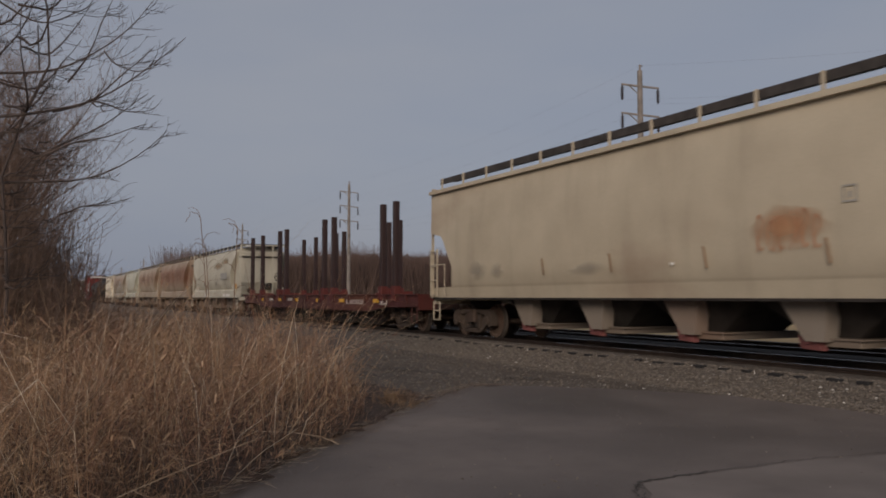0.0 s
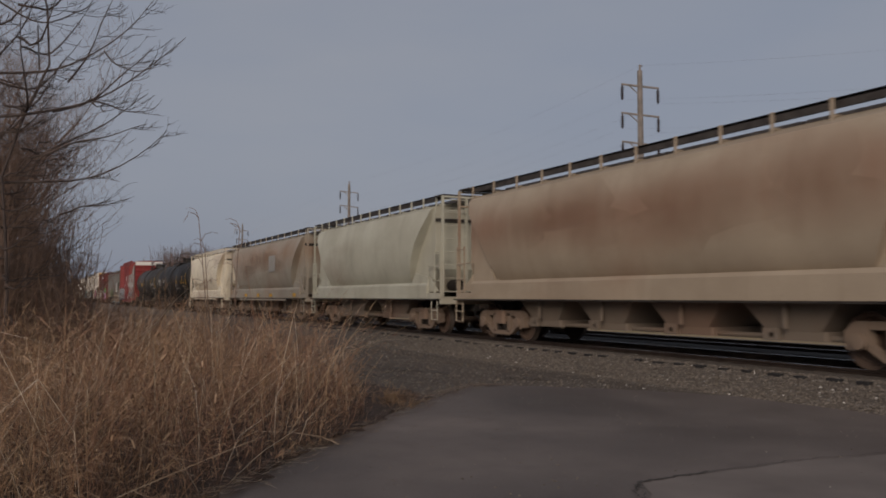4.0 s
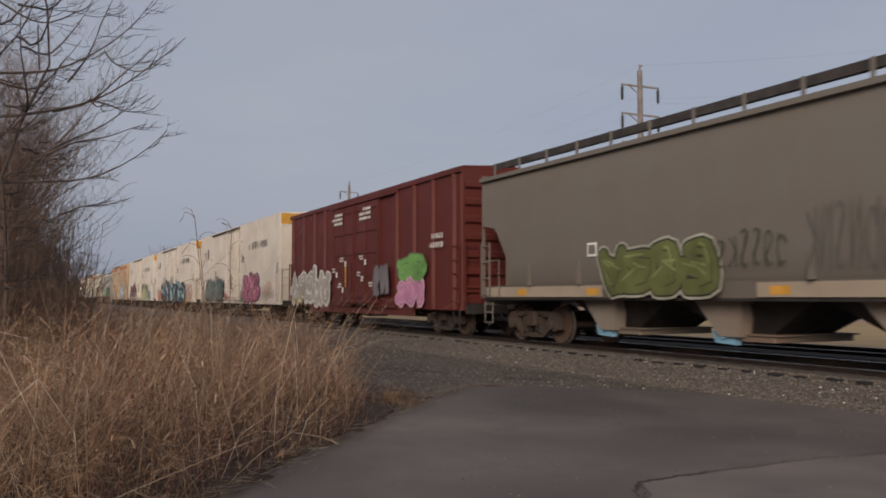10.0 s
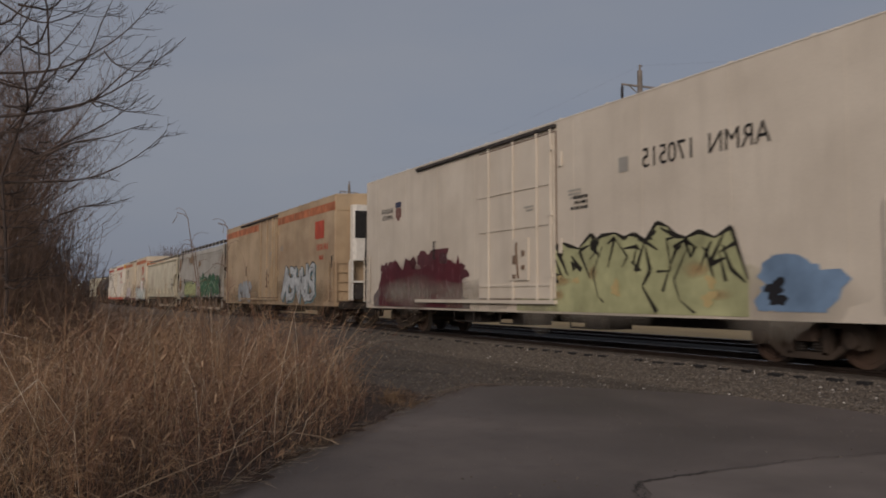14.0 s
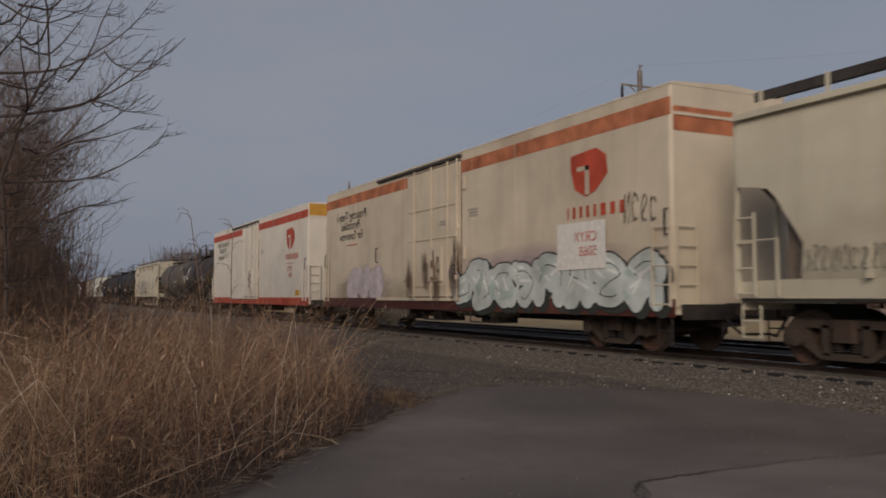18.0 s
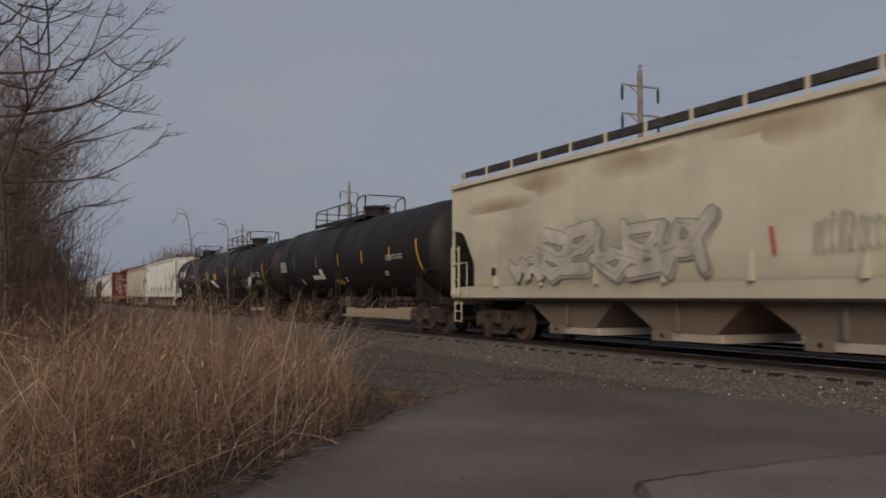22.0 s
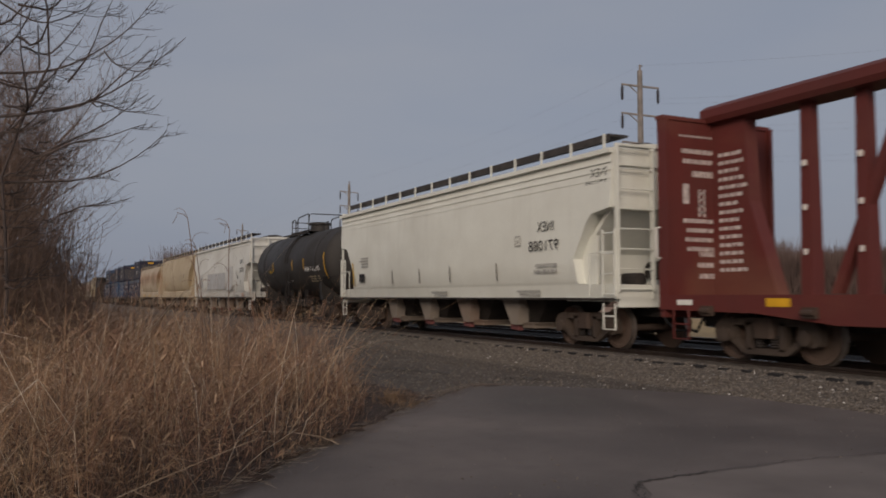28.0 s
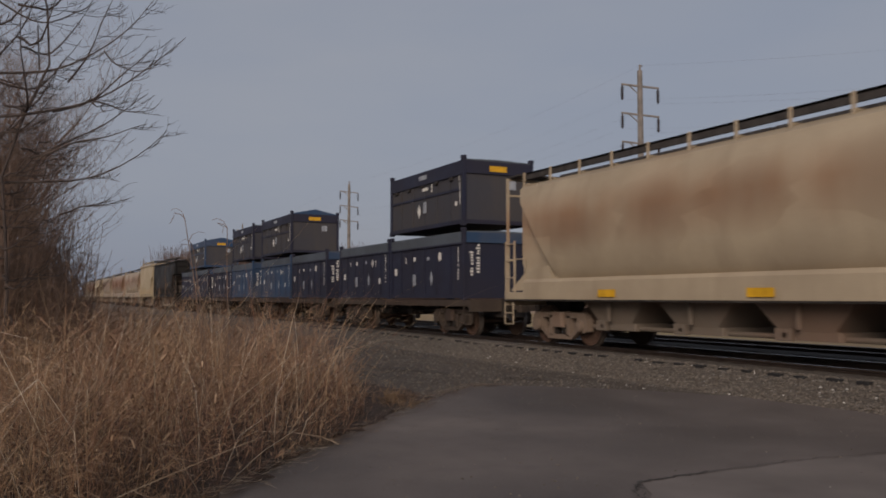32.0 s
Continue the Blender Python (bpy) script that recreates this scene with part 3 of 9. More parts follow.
def truck(parent, y, pale=False, roller=True):
    """Two-axle truck: side frames, springs, bolster, wheelsets."""
    frame_mat = GEAR_PALE if pale else GEAR
    tag = "pale" if pale else "dark"

    def bolster():
        return Shape().box(-1.15, 1.15, -0.22, 0.22, 0.42, 0.78, 0.05).mesh("truck_bolster")

    def side():
        s = Shape()
        s.box(-0.07, 0.07, -1.0, 1.0, 0.64, 0.77, 0.02)
        s.box(-0.07, 0.07, -0.42, 0.42, 0.13, 0.24, 0.02)
        for g in (-1, 1):
            s.prism_x([(g * 0.34, 0.14), (g * 0.48, 0.14), (g * 0.88, 0.40), (g * 0.80, 0.50)], -0.065, 0.065)
            s.box(-0.07, 0.07, g * 0.30, g * 0.43, 0.2, 0.70)
            s.prism_x([(g * 0.70, 0.40), (g * 0.76, 0.77), (g * 1.02, 0.74), (g * 1.16, 0.60), (g * 1.14, 0.34), (g * 1.02, 0.30)], -0.09, 0.09)
            s.spin_x([(-0.17, 0.06), (-0.16, 0.13), (0.0, 0.14)], 12, g * 0.89, 0.457)
        return s.mesh("side_frame")

    def springs():
        prof = [(0.25, 0.07)]
        for zz in range(5):
            prof += [(0.255 + zz * 0.045, 0.075), (0.272 + zz * 0.045, 0.10), (0.289 + zz * 0.045, 0.075)]
        return Shape().spin_z(prof + [(0.48, 0.07)], 10).mesh("spring")

    def wheelset():
        s = Shape()
        for g in (-1, 1):
            s.spin_x([(g * 0.68, 0.485), (g * 0.715, 0.485), (g * 0.725, 0.460), (g * 0.82, 0.455), (g * 0.825, 0.39), (g * 0.785, 0.36), (g * 0.775, 0.18), (g * 0.84, 0.15), (g * 0.84, 0.08)], 28)
        s.spin_x([(-1.0, 0.075), (1.0, 0.075)], 10)
        # worn paint marks on the wheel plates
        for g in (-1, 1):
            s.box(g * 0.782 - 0.012, g * 0.782 + 0.012, -0.03, 0.03, 0.2, 0.34)
        me = s.mesh("wheelset", True)
        me.materials.append(WHEEL)
        me.materials.append(TREAD)
        for p in me.polygons:
            c = p.center
            if math.hypot(c.y, c.z) > 0.43:
                p.material_index = 1
        return me

    t = part("truck", shared("bolster" + tag, bolster), frame_mat, parent)
    t.location = (0, y, 0)
    for g in (-1, 1):
        o = part("side_frame", shared("side" + tag, side), frame_mat, t)
        o.location = (g * 1.0, 0, 0)
        for yy in (-0.16, 0.16):
            o = part("spring", shared("springs" + tag, springs), STEEL, t)
            o.location = (g * 1.0, yy, 0)
        o = part("wheelset", shared("wheelset", wheelset), WHEEL, t)
        o.location = (0, g * 0.89, 0.457)
        WHEELSETS.append(o)
    o = part("brake_beam", shared("beam" + tag, lambda: Shape().box(-0.75, 0.75, 0.30, 0.36, 0.3, 0.42).box(-0.75, 0.75, -0.36, -0.30, 0.3, 0.42).mesh("brake_beam")), frame_mat, t)
    return t


def coupler(parent, y_end, g, reach):
    """Draft gear, shank and knuckle at one end; air hose below."""
    s = Shape()
    s.box(-0.22, 0.22, y_end - g * 1.2, y_end, 0.70, 1.02, 0.03)
    part("draft_sill", s, STEEL, parent)
    s = Shape().box(-0.07, 0.07, y_end, y_end + g * (reach - 0.18), 0.78, 0.92)
    s.box(-0.16, 0.14, y_end + g * (reach - 0.22), y_end + g * reach, 0.70, 1.0, 0.04)
    part("coupler", s, GEAR, parent)
    s = Shape().tube([(-0.3, y_end, 0.8), (-0.3, y_end + g * 0.15, 0.6), (-0.22, y_end + g * 0.35, 0.42), (-0.1, y_end + g * reach, 0.45)], 0.028, 6)
    part("air_hose", s, BLACK, parent)


def ladder(parent, x, y, z0, z1, width, along, mat, rungs=None, name="ladder"):
    """Side ladder (along='y') or end ladder (along='x') from z0 to z1."""
    s = Shape()
    n = rungs or max(2, round((z1 - z0) / 0.42))
    for k in range(n + 1):
        z = z0 + (z1 - z0) * k / n
        if along == "y":
            s.tube([(x, y, z), (x, y + width, z)], 0.017, 5)
        else:
            s.tube([(x, y, z), (x + width, y, z)], 0.017, 5)
    for q in (0, width):
        if along == "y":
            s.box(x - 0.02, x + 0.02, y + q - 0.022, y + q + 0.022, z0 - 0.05, z1 + 0.08)
        else:
            s.box(x + q - 0.022, x + q + 0.022, y - 0.02, y + 0.02, z0 - 0.05, z1 + 0.08)
    return part(name, s, mat, parent)


def stirrup(parent, y, mat, x=-1.5, z=1.0):
    for g in (x, -x):
        s = Shape()
        s.tube([(g, y - 0.2, z), (g, y - 0.2, z - 0.55), (g, y + 0.2, z - 0.55), (g, y + 0.2, z)], 0.022, 5)
        s.tube([(g, y - 0.2, z - 0.27), (g, y + 0.2, z - 0.27)], 0.018, 5)
        part("sill_step", s, mat, parent)


def underframe(parent, hl, seed):
    """Brake rigging that shows in the light below the sill."""
    r = random.Random(seed)
    s = Shape()
    s.tube([(-0.75, -hl * 0.62, 0.72), (-0.75, 0, 0.66), (-0.75, hl * 0.62, 0.72)], 0.022, 5)
    part("brake_rod", s, STEEL, parent)
    s = Shape().spin_x([(-0.9, 0.05), (-0.88, 0.19), (-0.2, 0.19), (-0.18, 0.05)], 12, r.uniform(-1.5, 1.5), 0.72)
    part("brake_cylinder", s, STEEL, parent)
    s = Shape().spin_y([(-0.5, 0.08), (-0.42, 0.2), (0.42, 0.2), (0.5, 0.08)], 12, -0.6, 0.70)
    o = part("air_reservoir", s, STEEL, parent)
    o.location = (0, r.uniform(1.8, 3.0), 0)


CARS = []


def car_thing(name, label, front, rear, category="freight car"):
    e = new(name)
    e.empty_display_size = 0.5
    a = (front + rear) / 2
    e.location = (TRACK_X, a, RAIL_Z)
    tagged(e, label, category, "cars of the freight train")
    CARS.append((e, a))
    return e, (rear - front) / 2


# ---- ground and track ----
def ground_mat():
    m, n, l, b = tree_of("dry_field", 0.95)
    big = noise_of(n, l, 0.05, (1, 1, 1), 4)
    mid = noise_of(n, l, 0.9, (1, 0.5, 1), 6)
    fine = noise_of(n, l, 14, (1, 1, 1), 4)
    # mown yellow strip beside the line, ploughed pinkish-brown field past it
    co = n.new("ShaderNodeTexCoord")
    ax = n.new("ShaderNodeSeparateXYZ")
    l.new(co.outputs["Object"], ax.inputs[0])
    c = mixed(n, l, ranged(n, l, big, 0.38, 0.62), (0.44, 0.33, 0.165), (0.38, 0.27, 0.145))
    c = mixed(n, l, ranged(n, l, ax.outputs["X"], 36.0, 40.0), c, (0.40, 0.265, 0.205))
    c = mixed(n, l, ranged(n, l, mid, 0.35, 0.75, 0, 0.55), c, (0.22, 0.15, 0.09))
    c = mixed(n, l, ranged(n, l, fine, 0.3, 0.8, 0, 0.5), c, (0.17, 0.12, 0.07))
    l.new(c, b.inputs["Base Color"])
    bumped(n, l, b, fine, 0.5, 0.08)
    return m


def gravel_mat(name, a, bcol, speck, scale=22.0):
    m, n, l, b = tree_of(name, 0.95)
    v = n.new("ShaderNodeTexVoronoi")
    v.inputs["Scale"].default_value = scale
    co = n.new("ShaderNodeTexCoord")
    l.new(co.outputs["Object"], v.inputs["Vector"])
    sep = n.new("ShaderNodeSeparateColor")
    l.new(v.outputs["Color"], sep.inputs[0])
    big = noise_of(n, l, 0.5, (1, 0.4, 1), 5)
    c = mixed(n, l, sep.outputs[0], a, bcol)
    c = mixed(n, l, ranged(n, l, sep.outputs[1], 0.93, 0.97), c, speck)
    c = mixed(n, l, ranged(n, l, big, 0.4, 0.7, 0, 0.6), c, tuple(q * 0.55 for q in a))
    l.new(c, b.inputs["Base Color"])
    bumped(n, l, b, v.outputs["Distance"], 0.8, 0.03)
    return m


def asphalt_mat():
    m, n, l, b = tree_of("old_asphalt", 0.82)
    big = noise_of(n, l, 0.35, (1, 1, 1), 6)
    mid = noise_of(n, l, 2.5, (1, 1, 1), 6, shift=4)
    fine = noise_of(n, l, 70, (1, 1, 1), 3)
    c = mixed(n, l, ranged(n, l, big, 0.35, 0.68), (0.074, 0.061, 0.056), (0.176, 0.147, 0.133))
    c = mixed(n, l, ranged(n, l, mid, 0.45, 0.8, 0, 0.5), c, (0.088, 0.073, 0.067))
    c = mixed(n, l, ranged(n, l, fine, 0.5, 0.8, 0, 0.35), c, (0.19, 0.18, 0.175))
    l.new(c, b.inputs["Base Color"])
    l.new(ranged(n, l, big, 0.3, 0.7, 0.6, 0.92), b.inputs["Roughness"])
    bumped(n, l, b, fine, 0.35, 0.008)
    return m


FIELD = ground_mat()
BALLAST = gravel_mat("grey_ballast", (0.145, 0.122, 0.103), (0.092, 0.078, 0.067), (0.31, 0.29, 0.26))
DIRT = gravel_mat("gravelly_dirt", (0.122, 0.099, 0.083), (0.082, 0.067, 0.057), (0.30, 0.28, 0.25), 30.0)
ASPHALT = asphalt_mat()


def sheet(name, xs, ys, height, material, label, category):
    """A ground sheet on a grid of lines, with height(x, y)."""
    v = [(x, y, height(x, y)) for x in xs for y in ys]
    k = len(ys)
    f = [(i * k + j, (i + 1) * k + j, (i + 1) * k + j + 1, i * k + j + 1) for i in range(len(xs) - 1) for j in range(k - 1)]
    me = bpy.data.meshes.new(name)
    me.from_pydata(v, [], f)
    me.shade_smooth()
    me.materials.append(material)
    return tagged(new(name, me), label, category, kind="structure")


def flat_poly(name, ring, z, thick, material, label, category):
    s = Shape().prism_z(ring, z - thick, z)
    me = s.mesh(name)
    me.materials.append(material)
    return tagged(new(name, me), label, category, kind="structure")


def lines(*spans):
    out = []
    for a, b, n in spans:
        out += [a + (b - a) * i / n for i in range(n)]
    return out + [spans[-1][1]]


def field_height(x, y):
    h = 0.0
    if x > 15:
        h = 0.22 * min(1.0, (x - 15) / 6)
    elif x > 9:
        h = -0.10
    return h + (0.05 * noise.noise((x * 0.08, y * 0.08, 0)) if x > 17 else 0.0)


sheet("ground", lines((-3000, -40, 12), (-40, 20, 60), (20, 80, 12), (80, 3000, 16)), lines((-3000, -60, 14), (-60, 120, 60), (120, 3000, 20)),
      lambda x, y: field_height(x, y) - 0.03, FIELD, "dry tan grass field reaching the horizon", "ground")
# gravelly verge between lot, grass and track
sheet("verge", lines((-4.0, 10.6, 40)), lines((-700, -20, 20), (-20, 60, 100), (60, 900, 30)),
      lambda x, y: 0.012 + 0.02 * noise.noise((x * 0.7, y * 0.7, 2)) + 0.012 * noise.noise((x * 3, y * 3, 5)), DIRT, "grey-brown gravelly dirt verge beside the track", "ground")


TRACK_FAR = TRACK_X + 3.66  # a second, empty track beside the first


def bed(x, y):
    d = min(abs(x - TRACK_X), abs(x - TRACK_FAR))
    top = RAIL_Z - (0.19 if d < 0.84 else 0.085)
    h = top if d < 1.75 else top - (d - 1.75) * (top + 0.12) / 1.75
    return h + 0.018 * noise.noise((x * 4, y * 4, 1)) + 0.012 * noise.noise((x * 11, y * 11, 7))


sheet("ballast_bed", lines((9.1, 11.6, 20), (11.6, 11.8, 4), (11.8, 13.4, 10), (13.4, 13.6, 4), (13.6, 15.3, 8), (15.3, 17.3, 12), (17.3, 19.8, 14)), lines((-700, -10, 60), (-10, 35, 300), (35, 120, 120), (120, 900, 60)), bed, BALLAST, "grey crushed-stone ballast bed under the track", "ballast")

LOT = [(9.75, -60), (9.82, 0), (9.8, 4.0), (9.85, 6.5), (9.72, 8.0), (9.55, 9.5), (8.9, 10.6), (8.0, 11.6), (7.2, 12.3), (6.6, 12.35), (5.85, 11.6), (5.05, 10.86), (4.6, 10.35),
       (4.1, 9.8), (3.45, 9.05), (3.0, 8.55), (2.6, 8.06), (2.1, 7.48), (1.62, 6.85), (1.3, 6.5), (0.6, 5.75), (0.0, 5.0), (-1.2, 4.2), (-3.6, 3.4), (-8.0, 2.5), (-14, -10), (-14, -60)]


def ragged(ring, amp, step, seed):
    """The same outline with a crumbled edge."""
    r, out = random.Random(seed), []
    for (ax, ay), (bx, by) in zip(ring, ring[1:] + ring[:1]):
        d = math.hypot(bx - ax, by - ay)
        n = max(1, min(40, int(d / step)))
        for i in range(n):
            t = i / n
            out.append((ax + (bx - ax) * t + r.uniform(-amp, amp), ay + (by - ay) * t + r.uniform(-amp, amp)))
    return out


lot = flat_poly("asphalt_lot", ragged(LOT, 0.06, 0.3, 3), 0.05, 0.08, ASPHALT, "worn dark grey asphalt lot with a ragged edge", "pavement")
PATCH = plain("pale_asphalt_patch", (0.160, 0.136, 0.124), 0.85, 0.0, 0.2, 1.2, 0.3)
patch = flat_poly("asphalt_patch", ragged([(4.46, 5.36), (4.86, 5.39), (5.45, 5.41), (6.32, 5.43), (7.47, 5.30), (8.4, 5.1), (8.4, 2.0), (4.2, 2.0), (4.1, 4.4), (4.12, 4.84)], 0.04, 0.2, 5), 0.056, 0.02, PATCH, "paler resurfaced patch in the asphalt", "pavement")
CRACKM = plain("crack_dark", (0.070, 0.061, 0.057), 0.95, 0.0, 0.3, 6.0)


def crack(pts, w, seed, z=0.061, mat=None, name="pavement_crack", label="dark crumbling crack across the asphalt"):
    r = random.Random(seed)
    out = []
    for (ax, ay), (bx, by) in zip(pts, pts[1:]):
        for i in range(8):
            out.append((ax + (bx - ax) * i / 8 + r.uniform(-0.03, 0.03), ay + (by - ay) * i / 8 + r.uniform(-0.03, 0.03)))
    s, k = Shape(), len(out)
    up = [(x, y + w * r.uniform(0.3, 1.0), z) for x, y in out]
    lo = [(x, y - w * r.uniform(0.3, 1.0), z) for x, y in out]
    s.add(up + lo, [(i, i + 1, k + i + 1, k + i) for i in range(k - 1)])
    me = s.mesh("crack")
    me.materials.append(mat or CRACKM)
    return tagged(new(name, me), label, "crack" if mat is None else "rut", kind="structure")


crack([(4.07, 4.84), (4.3, 5.2), (4.44, 5.39), (4.86, 5.42), (5.45, 5.44), (6.32, 5.46), (7.47, 5.33), (8.47, 5.22), (9.4, 5.1)], 0.009, 1)
crack([(3.9, 4.4), (4.07, 4.84), (4.2, 5.15), (4.44, 5.39)], 0.02, 2)
crack([(4.44, 5.39), (4.86, 5.42), (5.3, 5.44)], 0.022, 3)

MUD = plain("damp_mud", (0.072, 0.060, 0.052), 0.8, 0.0, 0.4, 3.0, 0.3)
for pts_, w_, k_ in (([(6.4, 18.4), (6.8, 17.0), (7.1, 15.8), (7.45, 14.5)], 0.28, 11), ([(8.0, 13.7), (8.3, 13.2), (8.6, 12.7)], 0.14, 12), ([(5.6, 16.0), (6.2, 14.9), (6.6, 14.0)], 0.10, 13)):
    crack(pts_, w_, k_, 0.052, MUD, "wheel_rut", "dark damp rut in the gravel verge")

# stone between the rails, its colour darkened for oil and the train's shade
OILY_SHADE = gravel_mat("oily_shaded_ballast", (0.040, 0.033, 0.029), (0.022, 0.019, 0.017), (0.07, 0.06, 0.055))
for cx_, half_ in ((TRACK_X, 0.83), (TRACK_FAR, 1.72)):
    sheet("oily_shaded_ballast", lines((cx_ - half_, cx_ + half_, 8)), lines((-700, -10, 40), (-10, 60, 200), (60, 900, 60)), lambda x, y: RAIL_Z - (0.16 if abs(x - cx_) < 0.84 else 0.07) + 0.01 * noise.noise((x * 6, y * 6, 3)), OILY_SHADE, "ballast between the rails darkened for oil and train shade", "ballast")

# rails
for cx in (TRACK_X - 0.7525, TRACK_X + 0.7525, TRACK_FAR - 0.7525, TRACK_FAR + 0.7525):
    s = Shape().prism_y([(cx - 0.075, 0.225), (cx + 0.075, 0.225), (cx + 0.07, 0.245), (cx + 0.012, 0.26), (cx + 0.012, 0.352), (cx + 0.035, 0.365), (cx + 0.035, RAIL_Z - 0.004),
                         (cx - 0.035, RAIL_Z - 0.004), (cx - 0.035, 0.365), (cx - 0.012, 0.352), (cx - 0.012, 0.26), (cx - 0.07, 0.245)], -700, 900)
    me = s.mesh("rail")
    me.materials.append(RAILM)
    rail = tagged(new("rail", me), "rusty steel running rail with a polished head", "rail", kind="structure")
    part("rail_head", Shape().box(cx - 0.028, cx + 0.028, -700, 900, RAIL_Z - 0.006, RAIL_Z), RAILTOP, rail)

# loose ballast stones along the near shoulder
def scatter(name, count, area, size, seed, heights, material, label):
    r = np.random.RandomState(seed)
    base = np.array([(1, 0, 0), (-1, 0, 0), (0, 1, 0), (0, -1, 0), (0, 0, 1), (0, 0, -1)], float)
    tri = np.array([(0, 2, 4), (2, 1, 4), (1, 3, 4), (3, 0, 4), (2, 0, 5), (1, 2, 5), (3, 1, 5), (0, 3, 5)])
    V, F = [], []
    for i in range(count):
        x, y = area(r)
        sc = size * (0.45 + r.rand() * 0.9)
        p = base * (sc * (0.7 + 0.6 * r.rand(6, 1))) * np.array([1, 1.15, 0.7])
        a = r.rand() * 6.28
        p = np.stack([p[:, 0] * math.cos(a) - p[:, 1] * math.sin(a), p[:, 0] * math.sin(a) + p[:, 1] * math.cos(a), p[:, 2]], 1)
        p += (x, y, heights(x, y) + sc * 0.15)
        V.append(p)
        F.append(tri + 6 * i)
    V, F = np.concatenate(V), np.concatenate(F)
    me = bpy.data.meshes.new(name)
    me.from_pydata(V.tolist(), [], F.tolist())
    me.materials.append(material)
    return tagged(new(name, me), label, "gravel", kind="stuff")


def stone_mat():
    m, n, l, b = tree_of("ballast_stone", 0.9)
    g = n.new("ShaderNodeNewGeometry")
    ramp_ = n.new("ShaderNodeValToRGB")
    e = ramp_.color_ramp.elements
    e[0].position, e[0].color = 0.0, (0.082, 0.069, 0.059, 1)
    e[1].position, e[1].color = 0.985, (0.175, 0.150, 0.128, 1)
    q = e.new(1.0)
    q.color = (0.50, 0.48, 0.45, 1)
    l.new(g.outputs["Random Per Island"], ramp_.inputs[0])
    l.new(ramp_.outputs[0], b.inputs["Base Color"])
    return m


STONE = stone_mat()
scatter("ballast_stones", 20000, lambda r: (9.7 + 1.40 * r.rand() ** 1.2, 1.0 + 26 * r.rand() ** 1.5), 0.023, 4, bed, STONE, "loose grey ballast stones on the track shoulder")
scatter("scattered_gravel", 2600, lambda r: (5.4 + 4.2 * r.rand(), 10.9 + 14 * r.rand()), 0.022, 6, lambda x, y: 0.02, STONE, "scattered gravel on the dirt verge")

scatter("pebbles", 420, lambda r: (2.5 + 7.2 * r.rand(), 3.5 + 8.0 * r.rand()), 0.011, 8, lambda x, y: 0.05, STONE, "small pebbles strewn on the asphalt")
# ---- vegetation ----
def blade_mat(name, cols):
    m, n, l, b = tree_of(name, 0.85)
    g = n.new("ShaderNodeNewGeometry")
    rp = n.new("ShaderNodeValToRGB")
    e = rp.color_ramp.elements
    e[0].position, e[0].color = 0.0, (*cols[0], 1)
    e[1].position, e[1].color = 1.0, (*cols[-1], 1)
    for i, c in enumerate(cols[1:-1]):
        q = e.new((i + 1) / (len(cols) - 1))
        q.color = (*c, 1)
    l.new(g.outputs["Random Per Island"], rp.inputs[0])
    pale = noise_of(n, l, 0.9, (1, 1, 0.7), 3)
    dull = noise_of(n, l, 0.6, (1, 1, 0.6), 3, shift=7.0)
    c = mixed(n, l, ranged(n, l, pale, 0.46, 0.66, 0, 0.60), rp.outputs[0], (0.44, 0.30, 0.172))
    l.new(mixed(n, l, ranged(n, l, dull, 0.50, 0.70, 0, 0.45), c, (0.12, 0.060, 0.042)), b.inputs["Base Color"])
    return m


GRASS = blade_mat("dry_grass", [(0.13, 0.066, 0.045), (0.22, 0.115, 0.074), (0.30, 0.162, 0.104), (0.38, 0.235, 0.148), (0.56, 0.41, 0.265)])
STEM = blade_mat("pale_stem", [(0.36, 0.27, 0.18), (0.56, 0.47, 0.36), (0.72, 0.64, 0.52)])
LEAF = blade_mat("dead_leaf", [(0.085, 0.045, 0.033), (0.175, 0.094, 0.060), (0.29, 0.172, 0.106), (0.56, 0.41, 0.265)])


def inside(ring, x, y):
    c = False
    for (ax, ay), (bx, by) in zip(ring, ring[1:] + ring[:1]):
        if (ay > y) != (by > y) and x < (bx - ax) * (y - ay) / (by - ay) + ax:
            c = not c
    return c


def edge_gap(x, y):
    """How far a spot lies inside the grass from the lot's edge."""
    best = 9.0
    for (ax, ay), (bx, by) in zip(LOT[8:24], LOT[9:25]):
        dx, dy = bx - ax, by - ay
        t = max(0.0, min(1.0, ((x - ax) * dx + (y - ay) * dy) / (dx * dx + dy * dy)))
        best = min(best, math.hypot(x - ax - dx * t, y - ay - dy * t))
    return best


def ribbons(name, paths, widths, seed, material, label, category="grass"):
    """Tapering ribbons along paths, an array of (n, 4, 3)."""
    r = np.random.RandomState(seed)
    paths = np.asarray(paths, float)
    n = len(paths)
    b = r.rand(n) * math.pi
    side = np.stack([np.cos(b), np.sin(b), 0.25 * (r.rand(n) - 0.5)], 1) * np.asarray(widths).reshape(-1, 1)
    V = np.empty((n, 7, 3))
    for i, q in enumerate((0.9, 1.0, 0.7)):
        V[:, 2 * i] = paths[:, i] - side * q
        V[:, 2 * i + 1] = paths[:, i] + side * q
    V[:, 6] = paths[:, 3]
    k = np.arange(n).reshape(-1, 1) * 7
    quads = np.concatenate([k + [0, 1, 3, 2], k + [2, 3, 5, 4]]).tolist()
    tris = (k + [4, 5, 6]).tolist()
    me = bpy.data.meshes.new(name)
    me.from_pydata(V.reshape(-1, 3).tolist(), [], quads + tris)
    me.materials.append(material)
    return tagged(new(name, me), label, category, kind="stuff")


